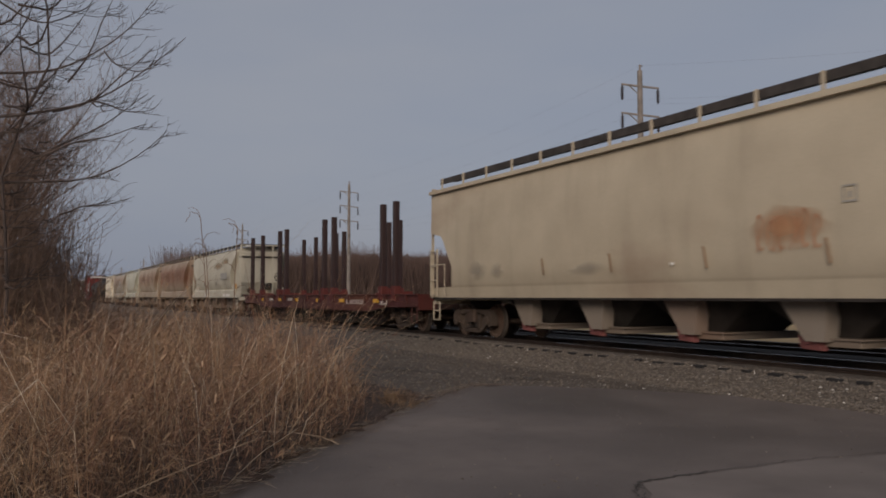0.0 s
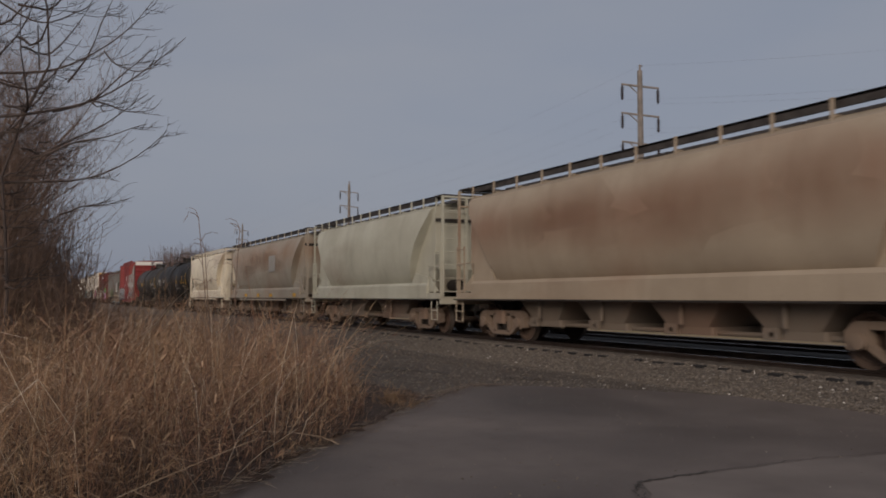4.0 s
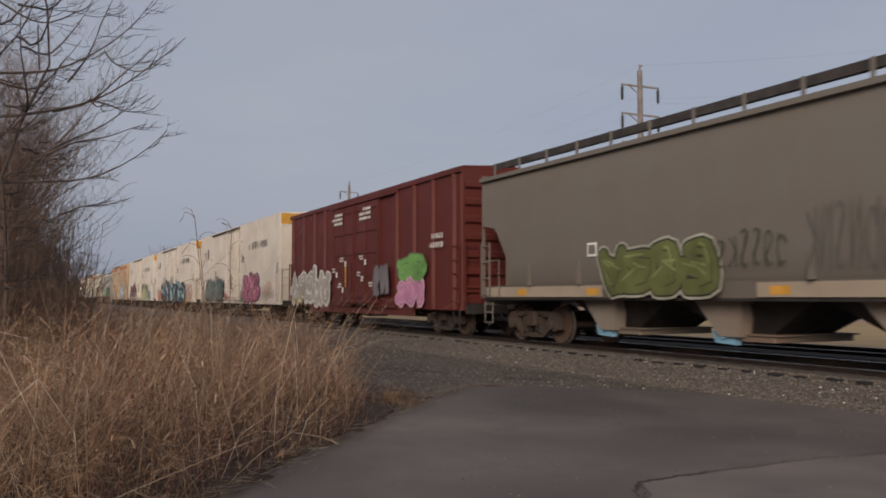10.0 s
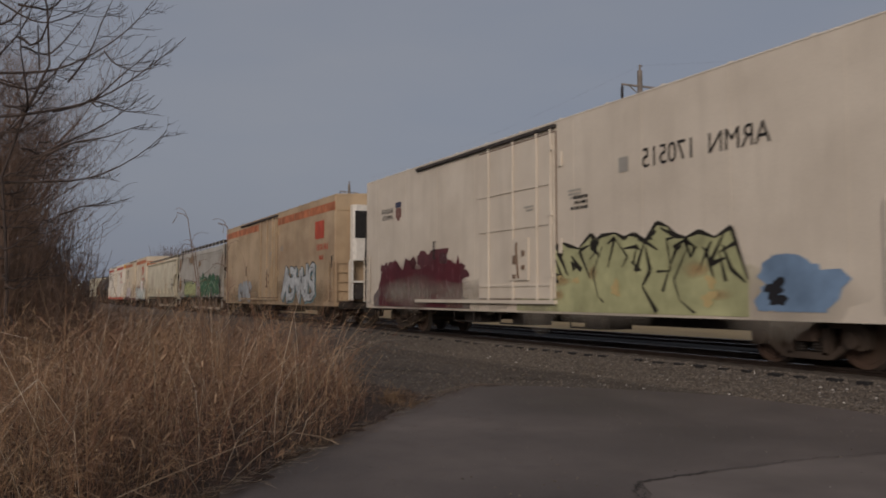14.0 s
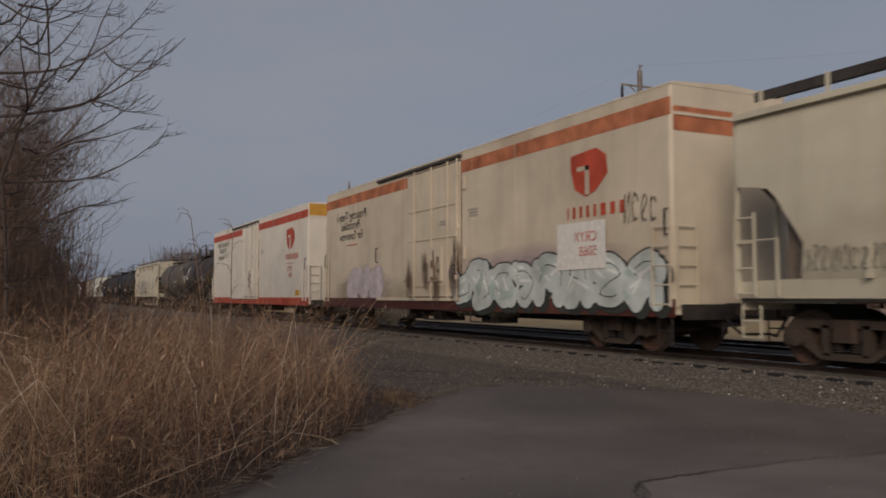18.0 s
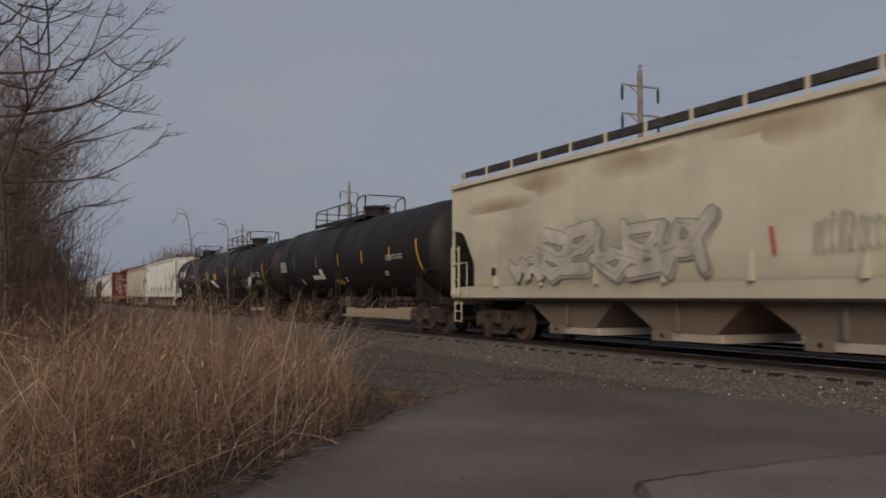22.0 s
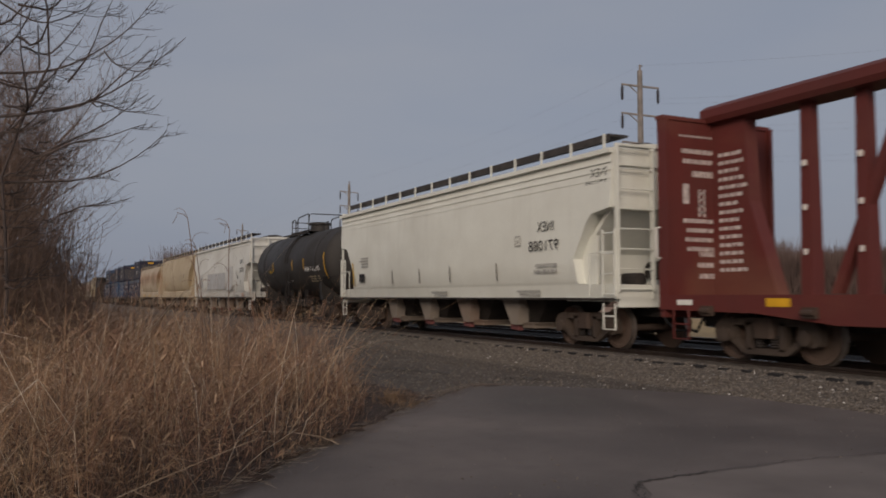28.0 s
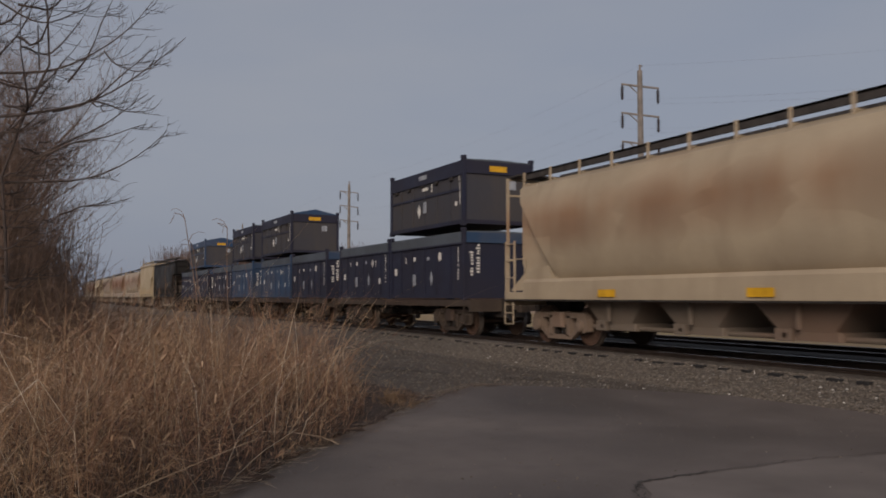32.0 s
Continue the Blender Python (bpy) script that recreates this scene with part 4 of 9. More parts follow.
def stalk_paths(spots, seed, lean, bend, kink=0.0):
    """Stalks that lean with their tussock, bend over and sometimes break."""
    r = np.random.RandomState(seed)
    p = np.asarray(spots, float)
    n = len(p)
    cell = np.floor(p[:, 0] * 2.3) * 12.9898 + np.floor(p[:, 1] * 2.3) * 78.233
    way = np.modf(np.abs(np.sin(cell)) * 43758.5453)[0] * math.tau + r.normal(0, 2.2, n)
    h = p[:, 2]
    ln = np.abs(r.normal(0, lean, n)) * h
    d = np.stack([np.cos(way) * ln, np.sin(way) * ln, np.zeros(n)], 1)
    bw = way + r.normal(0, 0.9, n)
    bd = np.stack([np.cos(bw), np.sin(bw), np.zeros(n)], 1) * (np.abs(r.normal(0, bend, n)) * h).reshape(-1, 1)
    root = np.stack([p[:, 0], p[:, 1], np.full(n, 0.03)], 1)
    up = np.stack([np.zeros(n), np.zeros(n), h], 1)
    out = np.empty((n, 4, 3))
    drop = (np.linalg.norm(bd, axis=1) * 0.45).clip(0, 0.6 * h)
    broken = r.rand(n) < kink
    for i, t in enumerate((0.0, 0.4, 0.75, 1.0)):
        out[:, i] = root + d * t + up * t + bd * t ** 3
        out[:, i, 2] -= drop * t ** 3
    tip = out[:, 2] + np.stack([np.cos(bw) * 0.34 * h, np.sin(bw) * 0.34 * h, -0.18 * h * r.rand(n)], 1)
    out[broken, 3] = tip[broken]
    return out


def leaf_paths(stalks, count, seed, size):
    """Curled dead leaves that spring from the stalks."""
    r = np.random.RandomState(seed)
    s = stalks[r.randint(0, len(stalks), count)]
    t = 0.15 + 0.85 * r.rand(count, 1) ** 0.8
    at = s[:, 0] * (1 - t) ** 2 + 2 * s[:, 1] * t * (1 - t) + s[:, 2] * t * t
    a = r.rand(count) * math.tau
    m = (size * (0.4 + r.rand(count))).reshape(-1, 1)
    d = np.stack([np.cos(a), np.sin(a), np.zeros(count)], 1) * m
    rise = (r.rand(count, 1) * 1.3 - 0.25) * m
    out = np.empty((count, 4, 3))
    for i, q in enumerate((0.0, 0.35, 0.7, 1.0)):
        out[:, i] = at + d * q
        out[:, i, 2:] += rise * (q - 0.9 * q * q)
    out[:, :, 2] = out[:, :, 2].clip(0.05, None)
    return out


def grass_spots(count, seed, tall=1.0, low=0.55):
    r = random.Random(seed)
    out = []
    while len(out) < count:
        y = 4.0 + 36 * r.random() ** 1.7
        x = -9 + 15 * r.random()
        if inside(LOT, x, y) or x > 4.9 - max(0, y - 12.2) * 0.10:
            continue
        # the stand ends in a rounded shoulder; past it only a few low tufts
        past = x - (3.65 + (y - 9.4) * 0.36) if y > 9.2 else -9
        if past > 0 and r.random() > 0.02:
            continue
        g = 0.0 if past > 0 else min(edge_gap(x, y), -past)
        clump = 0.5 + 0.5 * noise.noise((x * 1.1, y * 1.1, 3))
        if r.random() > 0.25 + 0.75 * clump:
            continue
        h = min(1.95, 0.62 + 2.3 * max(0.0, g) - 0.4 * min(2.0, max(0.0, g)) ** 2) * r.uniform(low, 1.04) * (0.80 + 0.36 * clump)
        out.append((x, y, max(0.08, h * tall * (0.3 if past > 0 else 1.0))))
    return out


# dark debris colours, deepened further to hold the shade at the grass base
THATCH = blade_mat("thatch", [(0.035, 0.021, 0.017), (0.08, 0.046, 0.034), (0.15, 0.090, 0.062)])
LITTER = plain("shade_dark_litter", (0.055, 0.038, 0.031), 0.95, 0.0, 0.6, 9.0, 0.8)
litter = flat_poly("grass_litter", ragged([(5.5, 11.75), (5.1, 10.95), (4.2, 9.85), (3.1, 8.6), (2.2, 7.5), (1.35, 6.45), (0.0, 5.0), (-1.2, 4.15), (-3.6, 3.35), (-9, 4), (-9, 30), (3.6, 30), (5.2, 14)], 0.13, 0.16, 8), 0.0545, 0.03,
                   LITTER, "dark matted litter deepened for shade under the dry grass", "ground")
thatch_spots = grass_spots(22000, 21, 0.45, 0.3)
ribbons("grass_thatch", stalk_paths(thatch_spots, 7, 0.8, 0.7, 0.3), np.full(len(thatch_spots), 0.0034), 7, THATCH, "dark matted thatch deepened for shade under the grass")
grass_roots = grass_spots(32000, 11, 1.0, 0.4)
stalks = stalk_paths(grass_roots, 2, 0.5, 0.5, 0.40)
ribbons("tall_dry_grass", stalks, 0.0007 + 0.0014 * np.random.RandomState(3).rand(len(stalks)), 2, GRASS, "tall reddish-brown dry grass at the lot's edge")
ribbons("curled_grass_leaves", leaf_paths(stalks, 120000, 4, 0.20), 0.0018 + 0.0045 * np.random.RandomState(5).rand(120000), 4, LEAF, "curled dead leaves on the dry grass")
ribbons("grass_fuzz", leaf_paths(stalks, 90000, 24, 0.09), 0.0016 + 0.0042 * np.random.RandomState(25).rand(90000), 24, LEAF, "fine frayed leaf ends in the dry grass")
pale = stalk_paths([(x, y, h * 1.04) for x, y, h in grass_spots(3600, 12, 1.0, 0.35)], 5, 0.75, 0.45, 0.45)
ribbons("pale_grass_stems", pale, 0.0012 + 0.0026 * np.random.RandomState(8).rand(len(pale)), 5, STEM, "pale bent stalks among the dry grass")
# thin seed stems that stand above the rest
wisps = stalk_paths([(x, y, h * 1.12) for x, y, h in grass_spots(420, 13, 1.0, 0.9)], 6, 0.16, 0.22, 0.05)
ribbons("seed_stems", wisps, np.full(len(wisps), 0.0026), 6, GRASS, "thin seed stems standing above the grass")
ribbons("seed_heads", leaf_paths(wisps[:, [2, 2, 3, 3]] * np.array([1.0, 1.0, 1.0]), 5200, 14, 0.07), np.full(5200, 0.0016), 14, THATCH, "feathery dry seed heads above the grass")


def fallen_straw(count, seed):
    """Straws lying across the litter and the lot's edge."""
    r, out = random.Random(seed), []
    while len(out) < count:
        i = r.randrange(8, 24)
        (ax, ay), (bx, by) = LOT[i], LOT[i + 1]
        t, off = r.random(), abs(r.gauss(0, 0.16)) - 0.1
        x, y = ax + (bx - ax) * t + off * 0.75, ay + (by - ay) * t - off * 0.66
        a = math.atan2(by - ay, bx - ax) + r.gauss(0, 0.6)
        m = r.uniform(0.08, 0.5)
        z = 0.062 + 0.03 * r.random()
        out.append([(x + math.cos(a) * m * q, y + math.sin(a) * m * q + 0.03 * math.sin(3 * q), z + 0.05 * m * math.sin(3 * q) * r.random()) for q in (-0.5, -0.1, 0.25, 0.5)])
    return out


ribbons("fallen_straw", fallen_straw(650, 17), np.full(650, 0.0030), 17, STEM, "pale straws fallen on the asphalt edge")
ribbons("fallen_chaff", fallen_straw(1500, 18), np.full(1500, 0.0034), 18, THATCH, "dark broken stalks fallen on the asphalt edge")
# one long stalk bent over the lot
part_stalk = Shape().tube([(1.93, 8.48, 0.02), (1.98, 8.5, 0.13), (2.1, 8.42, 0.2), (2.42, 8.27, 0.185), (2.68, 8.14, 0.14), (2.8, 8.08, 0.09), (2.84, 8.06, 0.06)], 0.0045, 5, 0.0024)
me = part_stalk.mesh("bent_stalk")
me.materials.append(STEM)
tagged(new("bent_stalk", me), "pale dead stalk bent over the asphalt", "dead stalk")


def sprig_spots(count, seed):
    r, out = random.Random(seed), []
    for i in range(count):
        k = r.random() ** 0.8
        x, y = 4.5 + 0.7 * k + r.gauss(0, 0.14), 10.7 + 0.9 * k + r.gauss(0, 0.3)
        out.append((x, y, (0.28 - 0.2 * k) * r.uniform(0.3, 1.2)))
    r2 = random.Random(seed + 1)
    return out + [(4.62 + r2.gauss(0, 0.07), 10.95 + r2.gauss(0, 0.09), r2.uniform(0.15, 0.42)) for i in range(46)]


sprigs = stalk_paths(sprig_spots(260, 9), 9, 0.6, 0.5, 0.2)
ribbons("straggling_grass", sprigs, np.full(len(sprigs), 0.0032), 9, THATCH, "straggling sprigs of dry grass on the gravel")
ribbons("straggling_leaves", leaf_paths(sprigs, 900, 10, 0.10), np.full(900, 0.003), 10, THATCH, "dark curled leaves among the straggling grass")

BARK = plain("grey_bark", (0.20, 0.155, 0.13), 0.9, 0.0, 0.35, 5.0, 0.4)
TWIG = plain("brown_twigs", (0.185, 0.128, 0.100), 0.9, 0.0, 0.4, 2.0, 0.0)


def bare_tree(x, y, height, seed, spread=0.5, stems=3, label="", dense=1.0, toward=(0, 0)):
    """A bare multi-stemmed tree: tapering stems, limbs and a haze of fine twigs."""
    r = random.Random(seed)
    e = new("bare_tree")
    e.location = (x, y, 0)
    tagged(e, label, "tree", "bare trees of the hedgerow")
    crown = Shape()

    def grow(p, d, length, rad, level, shape):
        n = 3 if level > 1 else 5
        pts, q, dd = [p], p, d
        for i in range(n):
            dd = (dd + Vector((r.uniform(-1, 1), r.uniform(-1, 1), r.uniform(-0.5, 0.9))) * 0.16 + Vector((0, 0, 0.05))).normalized()
            q = q + dd * (length / n)
            pts.append(q)
        shape.tube(pts, rad, 5 if level < 2 else 3, rad * 0.35)
        if level >= 4:
            return
        kids = {0: 10, 1: 6, 2: 5, 3: 4}[level]
        kids = max(2, round(kids * dense))
        for i in range(kids):
            t = r.uniform(0.25, 1.0)
            k = min(n - 1, int(t * n))
            at = pts[k].lerp(pts[k + 1], t * n - k)
            a = r.uniform(0, math.tau)
            side = Vector((math.cos(a) + toward[0] * 0.6, math.sin(a) + toward[1] * 0.6, r.uniform(0.1, 0.9)))
            nd = (dd * 0.55 + side.normalized() * (0.6 + spread)).normalized()
            grow(at, nd, length * r.uniform(0.36, 0.62), max(0.0028, rad * 0.36), level + 1, crown)

    for i in range(stems):
        s = Shape()
        a = r.uniform(0, math.tau)
        d = Vector((math.cos(a) * 0.22 + toward[0] * 0.12, math.sin(a) * 0.22 + toward[1] * 0.12, 1)).normalized()
        grow(Vector((math.cos(a) * 0.25, math.sin(a) * 0.25, -0.1)), d, height * r.uniform(0.7, 1.0), 0.025 + height * 0.005, 0, s)
        part("trunk", s, BARK, e)
    part("crown", crown, TWIG, e)
    return e


LIMB = plain("dark_limb", (0.085, 0.066, 0.060), 0.9, 0.0, 0.3, 5.0, 0.3)


def arching_tree(x, y, height, seed, limbs, reach, mains=()):
    """A leafless tree at the hedgerow's end: crooked stems, long limbs that leave level and curve upward, upswept twigs."""
    r = random.Random(seed)
    e = new("bare_tree")
    e.location = (x, y, 0)
    tagged(e, "leafless tree with long upswept dark branches", "tree", "bare trees of the hedgerow")
    side = Vector((0.8952, -0.4456, 0))
    for k in range(4):
        ph, lean = r.uniform(0, 6.28), r.uniform(-0.25, 0.7)
        stem = [side * (-0.45 * k + 0.22 * math.sin(ph + i * 0.9) + lean * (i / 9) ** 1.6) + Vector((0.12 * math.cos(i * 1.7 + ph), 0.3 * k, -0.1 + height * (0.75 + 0.25 * ((k + 1) % 2)) * i / 9)) for i in range(10)]
        part("trunk", Shape().tube(stem, 0.030 - 0.004 * k, 7, 0.010), LIMB, e)
    plan = []
    for k in range(limbs):
        z = 1.2 + (height - 1.4) * (k + r.random()) / limbs
        a = r.gauss(0.0, 0.9) if k % 3 else r.uniform(-3.1, 3.1)
        L = reach * r.uniform(0.4, 0.85) * (0.22 + 0.78 * min(1.0, z / 4.8) ** 1.2) * (1.0 - 0.25 * (z / height) ** 3)
        plan.append((z, L, r.uniform(0.45, 1.3) * L, r.uniform(0.0, 0.2), a))
    long_limbs = []
    for s0, z0, s1, z1, power, bow in mains:
        n, ph, dy = 12, r.uniform(0, 6.28), r.uniform(-0.25, 0.25)
        pts = []
        for i in range(n + 1):
            t = i / n
            pts.append(side * (s0 + (s1 - s0) * t) + Vector((0.05 * math.sin(4 * t + ph), dy * (1 - t) + 0.06 * math.cos(5 * t + ph), z0 + (z1 - z0) * t ** power + bow * math.sin(math.pi * t) + 0.018 * math.sin(ph + 11 * t))))
        long_limbs.append((pts, math.hypot(s1 - s0, z1 - z0)))
    for pts, L in long_limbs:
        b_ = part("branch", Shape().tube(pts, 0.009 + 0.0055 * L, 5, 0.005), LIMB, e)
        n = len(pts) - 1
        for q in range(round(4 + 3.2 * L)):
            twig = Shape()
            t = r.uniform(0.15, 0.97)
            i = min(n - 1, int(t * n))
            p = pts[i].lerp(pts[i + 1], t * n - i)
            g = Matrix.Rotation(r.uniform(-1.0, 1.0), 3, "Z") @ side
            m, u = r.uniform(0.2, 0.75) * (1.1 - 0.6 * t), r.uniform(-0.25, 1.1)
            curve = [p, p + g * m * 0.4 + Vector((0, 0, m * 0.12 * u)), p + g * m * 0.75 + Vector((0, 0, m * 0.40 * u)), p + g * m + Vector((0, 0, m * 0.8 * u))]
            twig.tube(curve, 0.0055, 3, 0.0022)
            for v in range(3):
                b = curve[1].lerp(curve[3], r.random())
                twig.tube([b, b + (Matrix.Rotation(r.uniform(-1.2, 1.2), 3, "Z") @ g) * 0.15 + Vector((0, 0, 0.18 * r.random() - 0.03))], 0.0032, 3, 0.0018)
            part("twig", twig, LIMB, b_)
    for k, (z0, L, rise, sag, a) in enumerate(plan):
        d = Matrix.Rotation(a, 3, "Z") @ side
        wob, n, ph = r.uniform(-0.14, 0.14), 9, r.uniform(0, 6.28)
        start = side * r.uniform(-0.3, 0.15)
        pts = []
        for i in range(n + 1):
            t = i / n
            pts.append(start + Vector((0, 0, z0)) + d * (L * t) + Vector((-d.y, d.x, 0)) * (wob * math.sin(t * 5)) + Vector((0, 0, rise * t ** 2.4 - sag * math.sin(math.pi * t) + 0.035 * math.sin(ph + t * 9) + r.uniform(-0.02, 0.02))))
        limb = Shape().tube(pts, 0.017 + 0.006 * r.random(), 5, 0.0045)
        b_ = part("branch", limb, LIMB, e)
        for q in range(8):
            twig = Shape()
            t = r.uniform(0.12, 0.99)
            i = min(n - 1, int(t * n))
            p = pts[i].lerp(pts[i + 1], t * n - i)
            g = Matrix.Rotation(r.uniform(-1.2, 1.2), 3, "Z") @ d
            m = r.uniform(0.25, 0.95) * (1.15 - 0.6 * t)
            u = r.uniform(-0.15, 1.0)
            curve = [p, p + g * m * 0.4 + Vector((0, 0, m * 0.06 * u + r.uniform(-0.03, 0.03))), p + g * m * 0.75 + Vector((0, 0, m * 0.34 * u)), p + g * m + Vector((0, 0, m * 0.78 * u))]
            twig.tube(curve, 0.007, 3, 0.0024)
            for v in range(3):
                b = curve[1].lerp(curve[3], r.random())
                twig.tube([b, b + (Matrix.Rotation(r.uniform(-1.2, 1.2), 3, "Z") @ g) * 0.17 + Vector((0, 0, 0.2 * r.random() - 0.02))], 0.0035, 3, 0.0018)
            part("twig", twig, LIMB, b_)
    return e


# long limbs: from (reach, height) to (reach, height), curl, bow
arching_tree(-0.25, 13.6, 7.6, 71, 24, 1.9, ((-0.20, 4.15, 2.48, 5.35, 2.1, 0.00), (-0.55, 4.86, 2.06, 5.92, 3.4, 0.00), (1.27, 5.09, 2.11, 4.97, 1.0, -0.18), (-0.42, 6.00, 1.06, 5.81, 1.0, -0.33), (-0.39, 4.82, 0.61, 4.49, 0.6, 0.00), (1.04, 4.42, 1.41, 4.26, 0.6, 0.00), (1.16, 4.42, 1.91, 4.20, 0.7, 0.00), (-0.50, 3.21, 2.21, 3.96, 4.0, 0.00), (0.31, 3.61, 1.90, 4.50, 1.3, 0.00), (0.66, 2.70, 1.66, 2.95, 0.8, 0.00), (0.77, 4.74, 1.47, 5.96, 1.1, 0.00), (0.54, 4.23, 2.10, 5.24, 1.6, 0.00), (0.47, 3.61, 1.90, 4.05, 0.8, 0.00)))
arching_tree(-1.6, 12.6, 8.0, 72, 32, 2.3)
arching_tree(-1.0, 14.6, 7.8, 73, 20, 1.8)
TREES = [(-2.4, 16.5, 7.2, 0.5, 3), (-0.9, 18.0, 4.4, 0.35, 5), (-4.9, 15.0, 7.4, 0.5, 3), (-1.3, 22.5, 5.4, 0.3, 5), (-3.2, 21.0, 7.4, 0.4, 4),
         (-5.5, 20.5, 8.0, 0.5, 4), (-1.4, 28.0, 6.4, 0.3, 5), (-3.4, 27.0, 8.0, 0.4, 4), (-6.0, 28.0, 9.0, 0.4, 4), (-1.8, 36.0, 7.6, 0.3, 4), (-4.5, 36.0, 9.0, 0.4, 4), (-2.4, 46.0, 8.0, 0.3, 4), (-2.6, 58.0, 8.0, 0.3, 4)]
for i, (x, y, h, sp, st) in enumerate(TREES):
    bare_tree(x, y, h, 40 + i, sp, st, "leafless grey-brown tree tangled in a hedgerow", 1.0 if i < 10 else 0.8)


def brush(x, y, height, width, seed):
    """A low thicket of thin leafless canes."""
    r = random.Random(seed)
    canes, twigs = Shape(), Shape()
    for i in range(240):
        a, q = r.uniform(0, math.tau), width * math.sqrt(r.random())
        p = Vector((q * math.cos(a), q * math.sin(a), -0.05))
        h = height * r.uniform(0.4, 1.0)
        d = Vector((r.uniform(-0.16, 0.16), r.uniform(-0.16, 0.16), 1))
        m1 = p + d * h * 0.5 + Vector((r.uniform(-0.1, 0.1), r.uniform(-0.1, 0.1), 0))
        tip = p + d * h + Vector((r.uniform(-0.3, 0.3), r.uniform(-0.3, 0.3), -0.1))
        canes.tube([p, m1, tip], 0.008, 3, 0.003)
        for k in range(6):
            b = m1.lerp(tip, r.uniform(-0.4, 1.0))
            twigs.tube([b, b + Vector((r.uniform(-0.4, 0.4), r.uniform(-0.4, 0.4), r.uniform(0.05, 0.4)))], 0.0045, 3, 0.002)
    e = new("thicket")
    e.location = (x, y, 0)
    part("cane_mass", canes, TWIG, e)
    part("twig_mass", twigs, TWIG, e)
    return tagged(e, "brown leafless thicket of thin canes", "bush", "thickets of the hedgerow")


for i in range(44):
    r_ = random.Random(900 + i)
    y_ = 13.5 + 1.15 * i + r_.uniform(-0.6, 0.6)
    brush(r_.uniform(-5.5, -1.35 + 0.012 * y_), y_, r_.uniform(2.6, 5.2), 1.25, i)


WEEDS = []


def weed(x, y, h, seed, hook=0.3, bend=0.1):
    """A tall dead weed stalk with hooked tips; it stands on its root and sways."""
    r = random.Random(seed)
    s = Shape()
    pts = [Vector((-bend * (i / 9) ** 2, 0.02 * math.sin(i), h * i / 9)) for i in range(10)]
    pts += [pts[-1] + Vector((-0.04, 0.01, 0.05)), pts[-1] + Vector((-0.11, 0.03, 0.07)), pts[-1] + Vector((-hook * 0.7, 0.05, 0.03)), pts[-1] + Vector((-hook, 0.06, -0.05))]
    s.tube(pts, 0.0075, 4, 0.0028)
    for i in range(4):
        b = pts[6 + i]
        k = r.uniform(0.6, 1.1) * (1 if i % 2 else -1)
        s.tube([b, b + Vector((-0.05 * k, 0, 0.09)), b + Vector((-0.13 * k, 0, 0.12)), b + Vector((-0.20 * k, 0, 0.10))], 0.0042, 3, 0.002)
    me = s.mesh("dead_weed")
    me.materials.append(TWIG)
    ob = tagged(new("dead_weed", me), "tall dead weed stalk with a bent tip", "weed", "dead weeds")
    ob.location = (x, y, 0.0)
    WEEDS.append((ob, x, y, seed))
    return ob


brush(0.3, 15.6, 2.5, 0.65, 301)
brush(0.25, 16.6, 3.3, 0.7, 305)
brush(0.1, 19.5, 3.9, 0.8, 307)
brush(-0.5, 14.8, 4.4, 0.7, 309)
brush(0.05, 14.6, 2.3, 0.6, 303)
weed(1.88, 9.78, 2.45, 1, 0.16, 0.14)
weed(1.92, 9.86, 2.1, 2, 0.2, 0.10)
weed(2.15, 9.9, 2.35, 3, 0.05, -0.06)

# far woods beyond the field
WOOD = plain("far_woods", (0.10, 0.072, 0.066), 0.95, 0.0, 0.35, 0.12, 0.0)
FARHEDGE = plain("far_hedge", (0.092, 0.064, 0.056), 0.95, 0.0, 0.3, 0.2, 0.0)


def far_woods(name, count, seed, dist, low, high, material, label, spread):
    """A band of many thin bare crowns, each a fan of slivers."""
    r = random.Random(seed)
    V, F, k = [], [], 0
    for i in range(count):
        a = radians(r.uniform(*spread))
        d = dist * r.uniform(0.9, 1.25)
        x, y = d * math.sin(a), d * math.cos(a)
        top = low + (high - low) * (0.5 + 0.5 * noise.noise((a * 14, 3.3, seed))) * r.uniform(0.7, 1.05)
        for j in range(9):
            bx, by = x + r.uniform(-2.6, 2.6), y + r.uniform(-2.6, 2.6)
            z0 = r.uniform(-0.2, top * 0.3)
            z1 = top * (1 - 0.45 * r.random() ** 2)
            w = r.uniform(0.02, 0.075)
            ca, sa = math.cos(a) * w, -math.sin(a) * w
            tx, ty = bx + r.uniform(-2.6, 2.6), by + r.uniform(-2.6, 2.6)
            V += [(bx - ca, by - sa, z0), (bx + ca, by + sa, z0), (tx + ca * 0.3, ty + sa * 0.3, z1), (tx - ca * 0.3, ty - sa * 0.3, z1)]
            F.append((k, k + 1, k + 2, k + 3))
            k += 4
    me = bpy.data.meshes.new(name)
    me.from_pydata(V, [], F)
    me.materials.append(material)
    return tagged(new(name, me), label, "woods", kind="stuff")


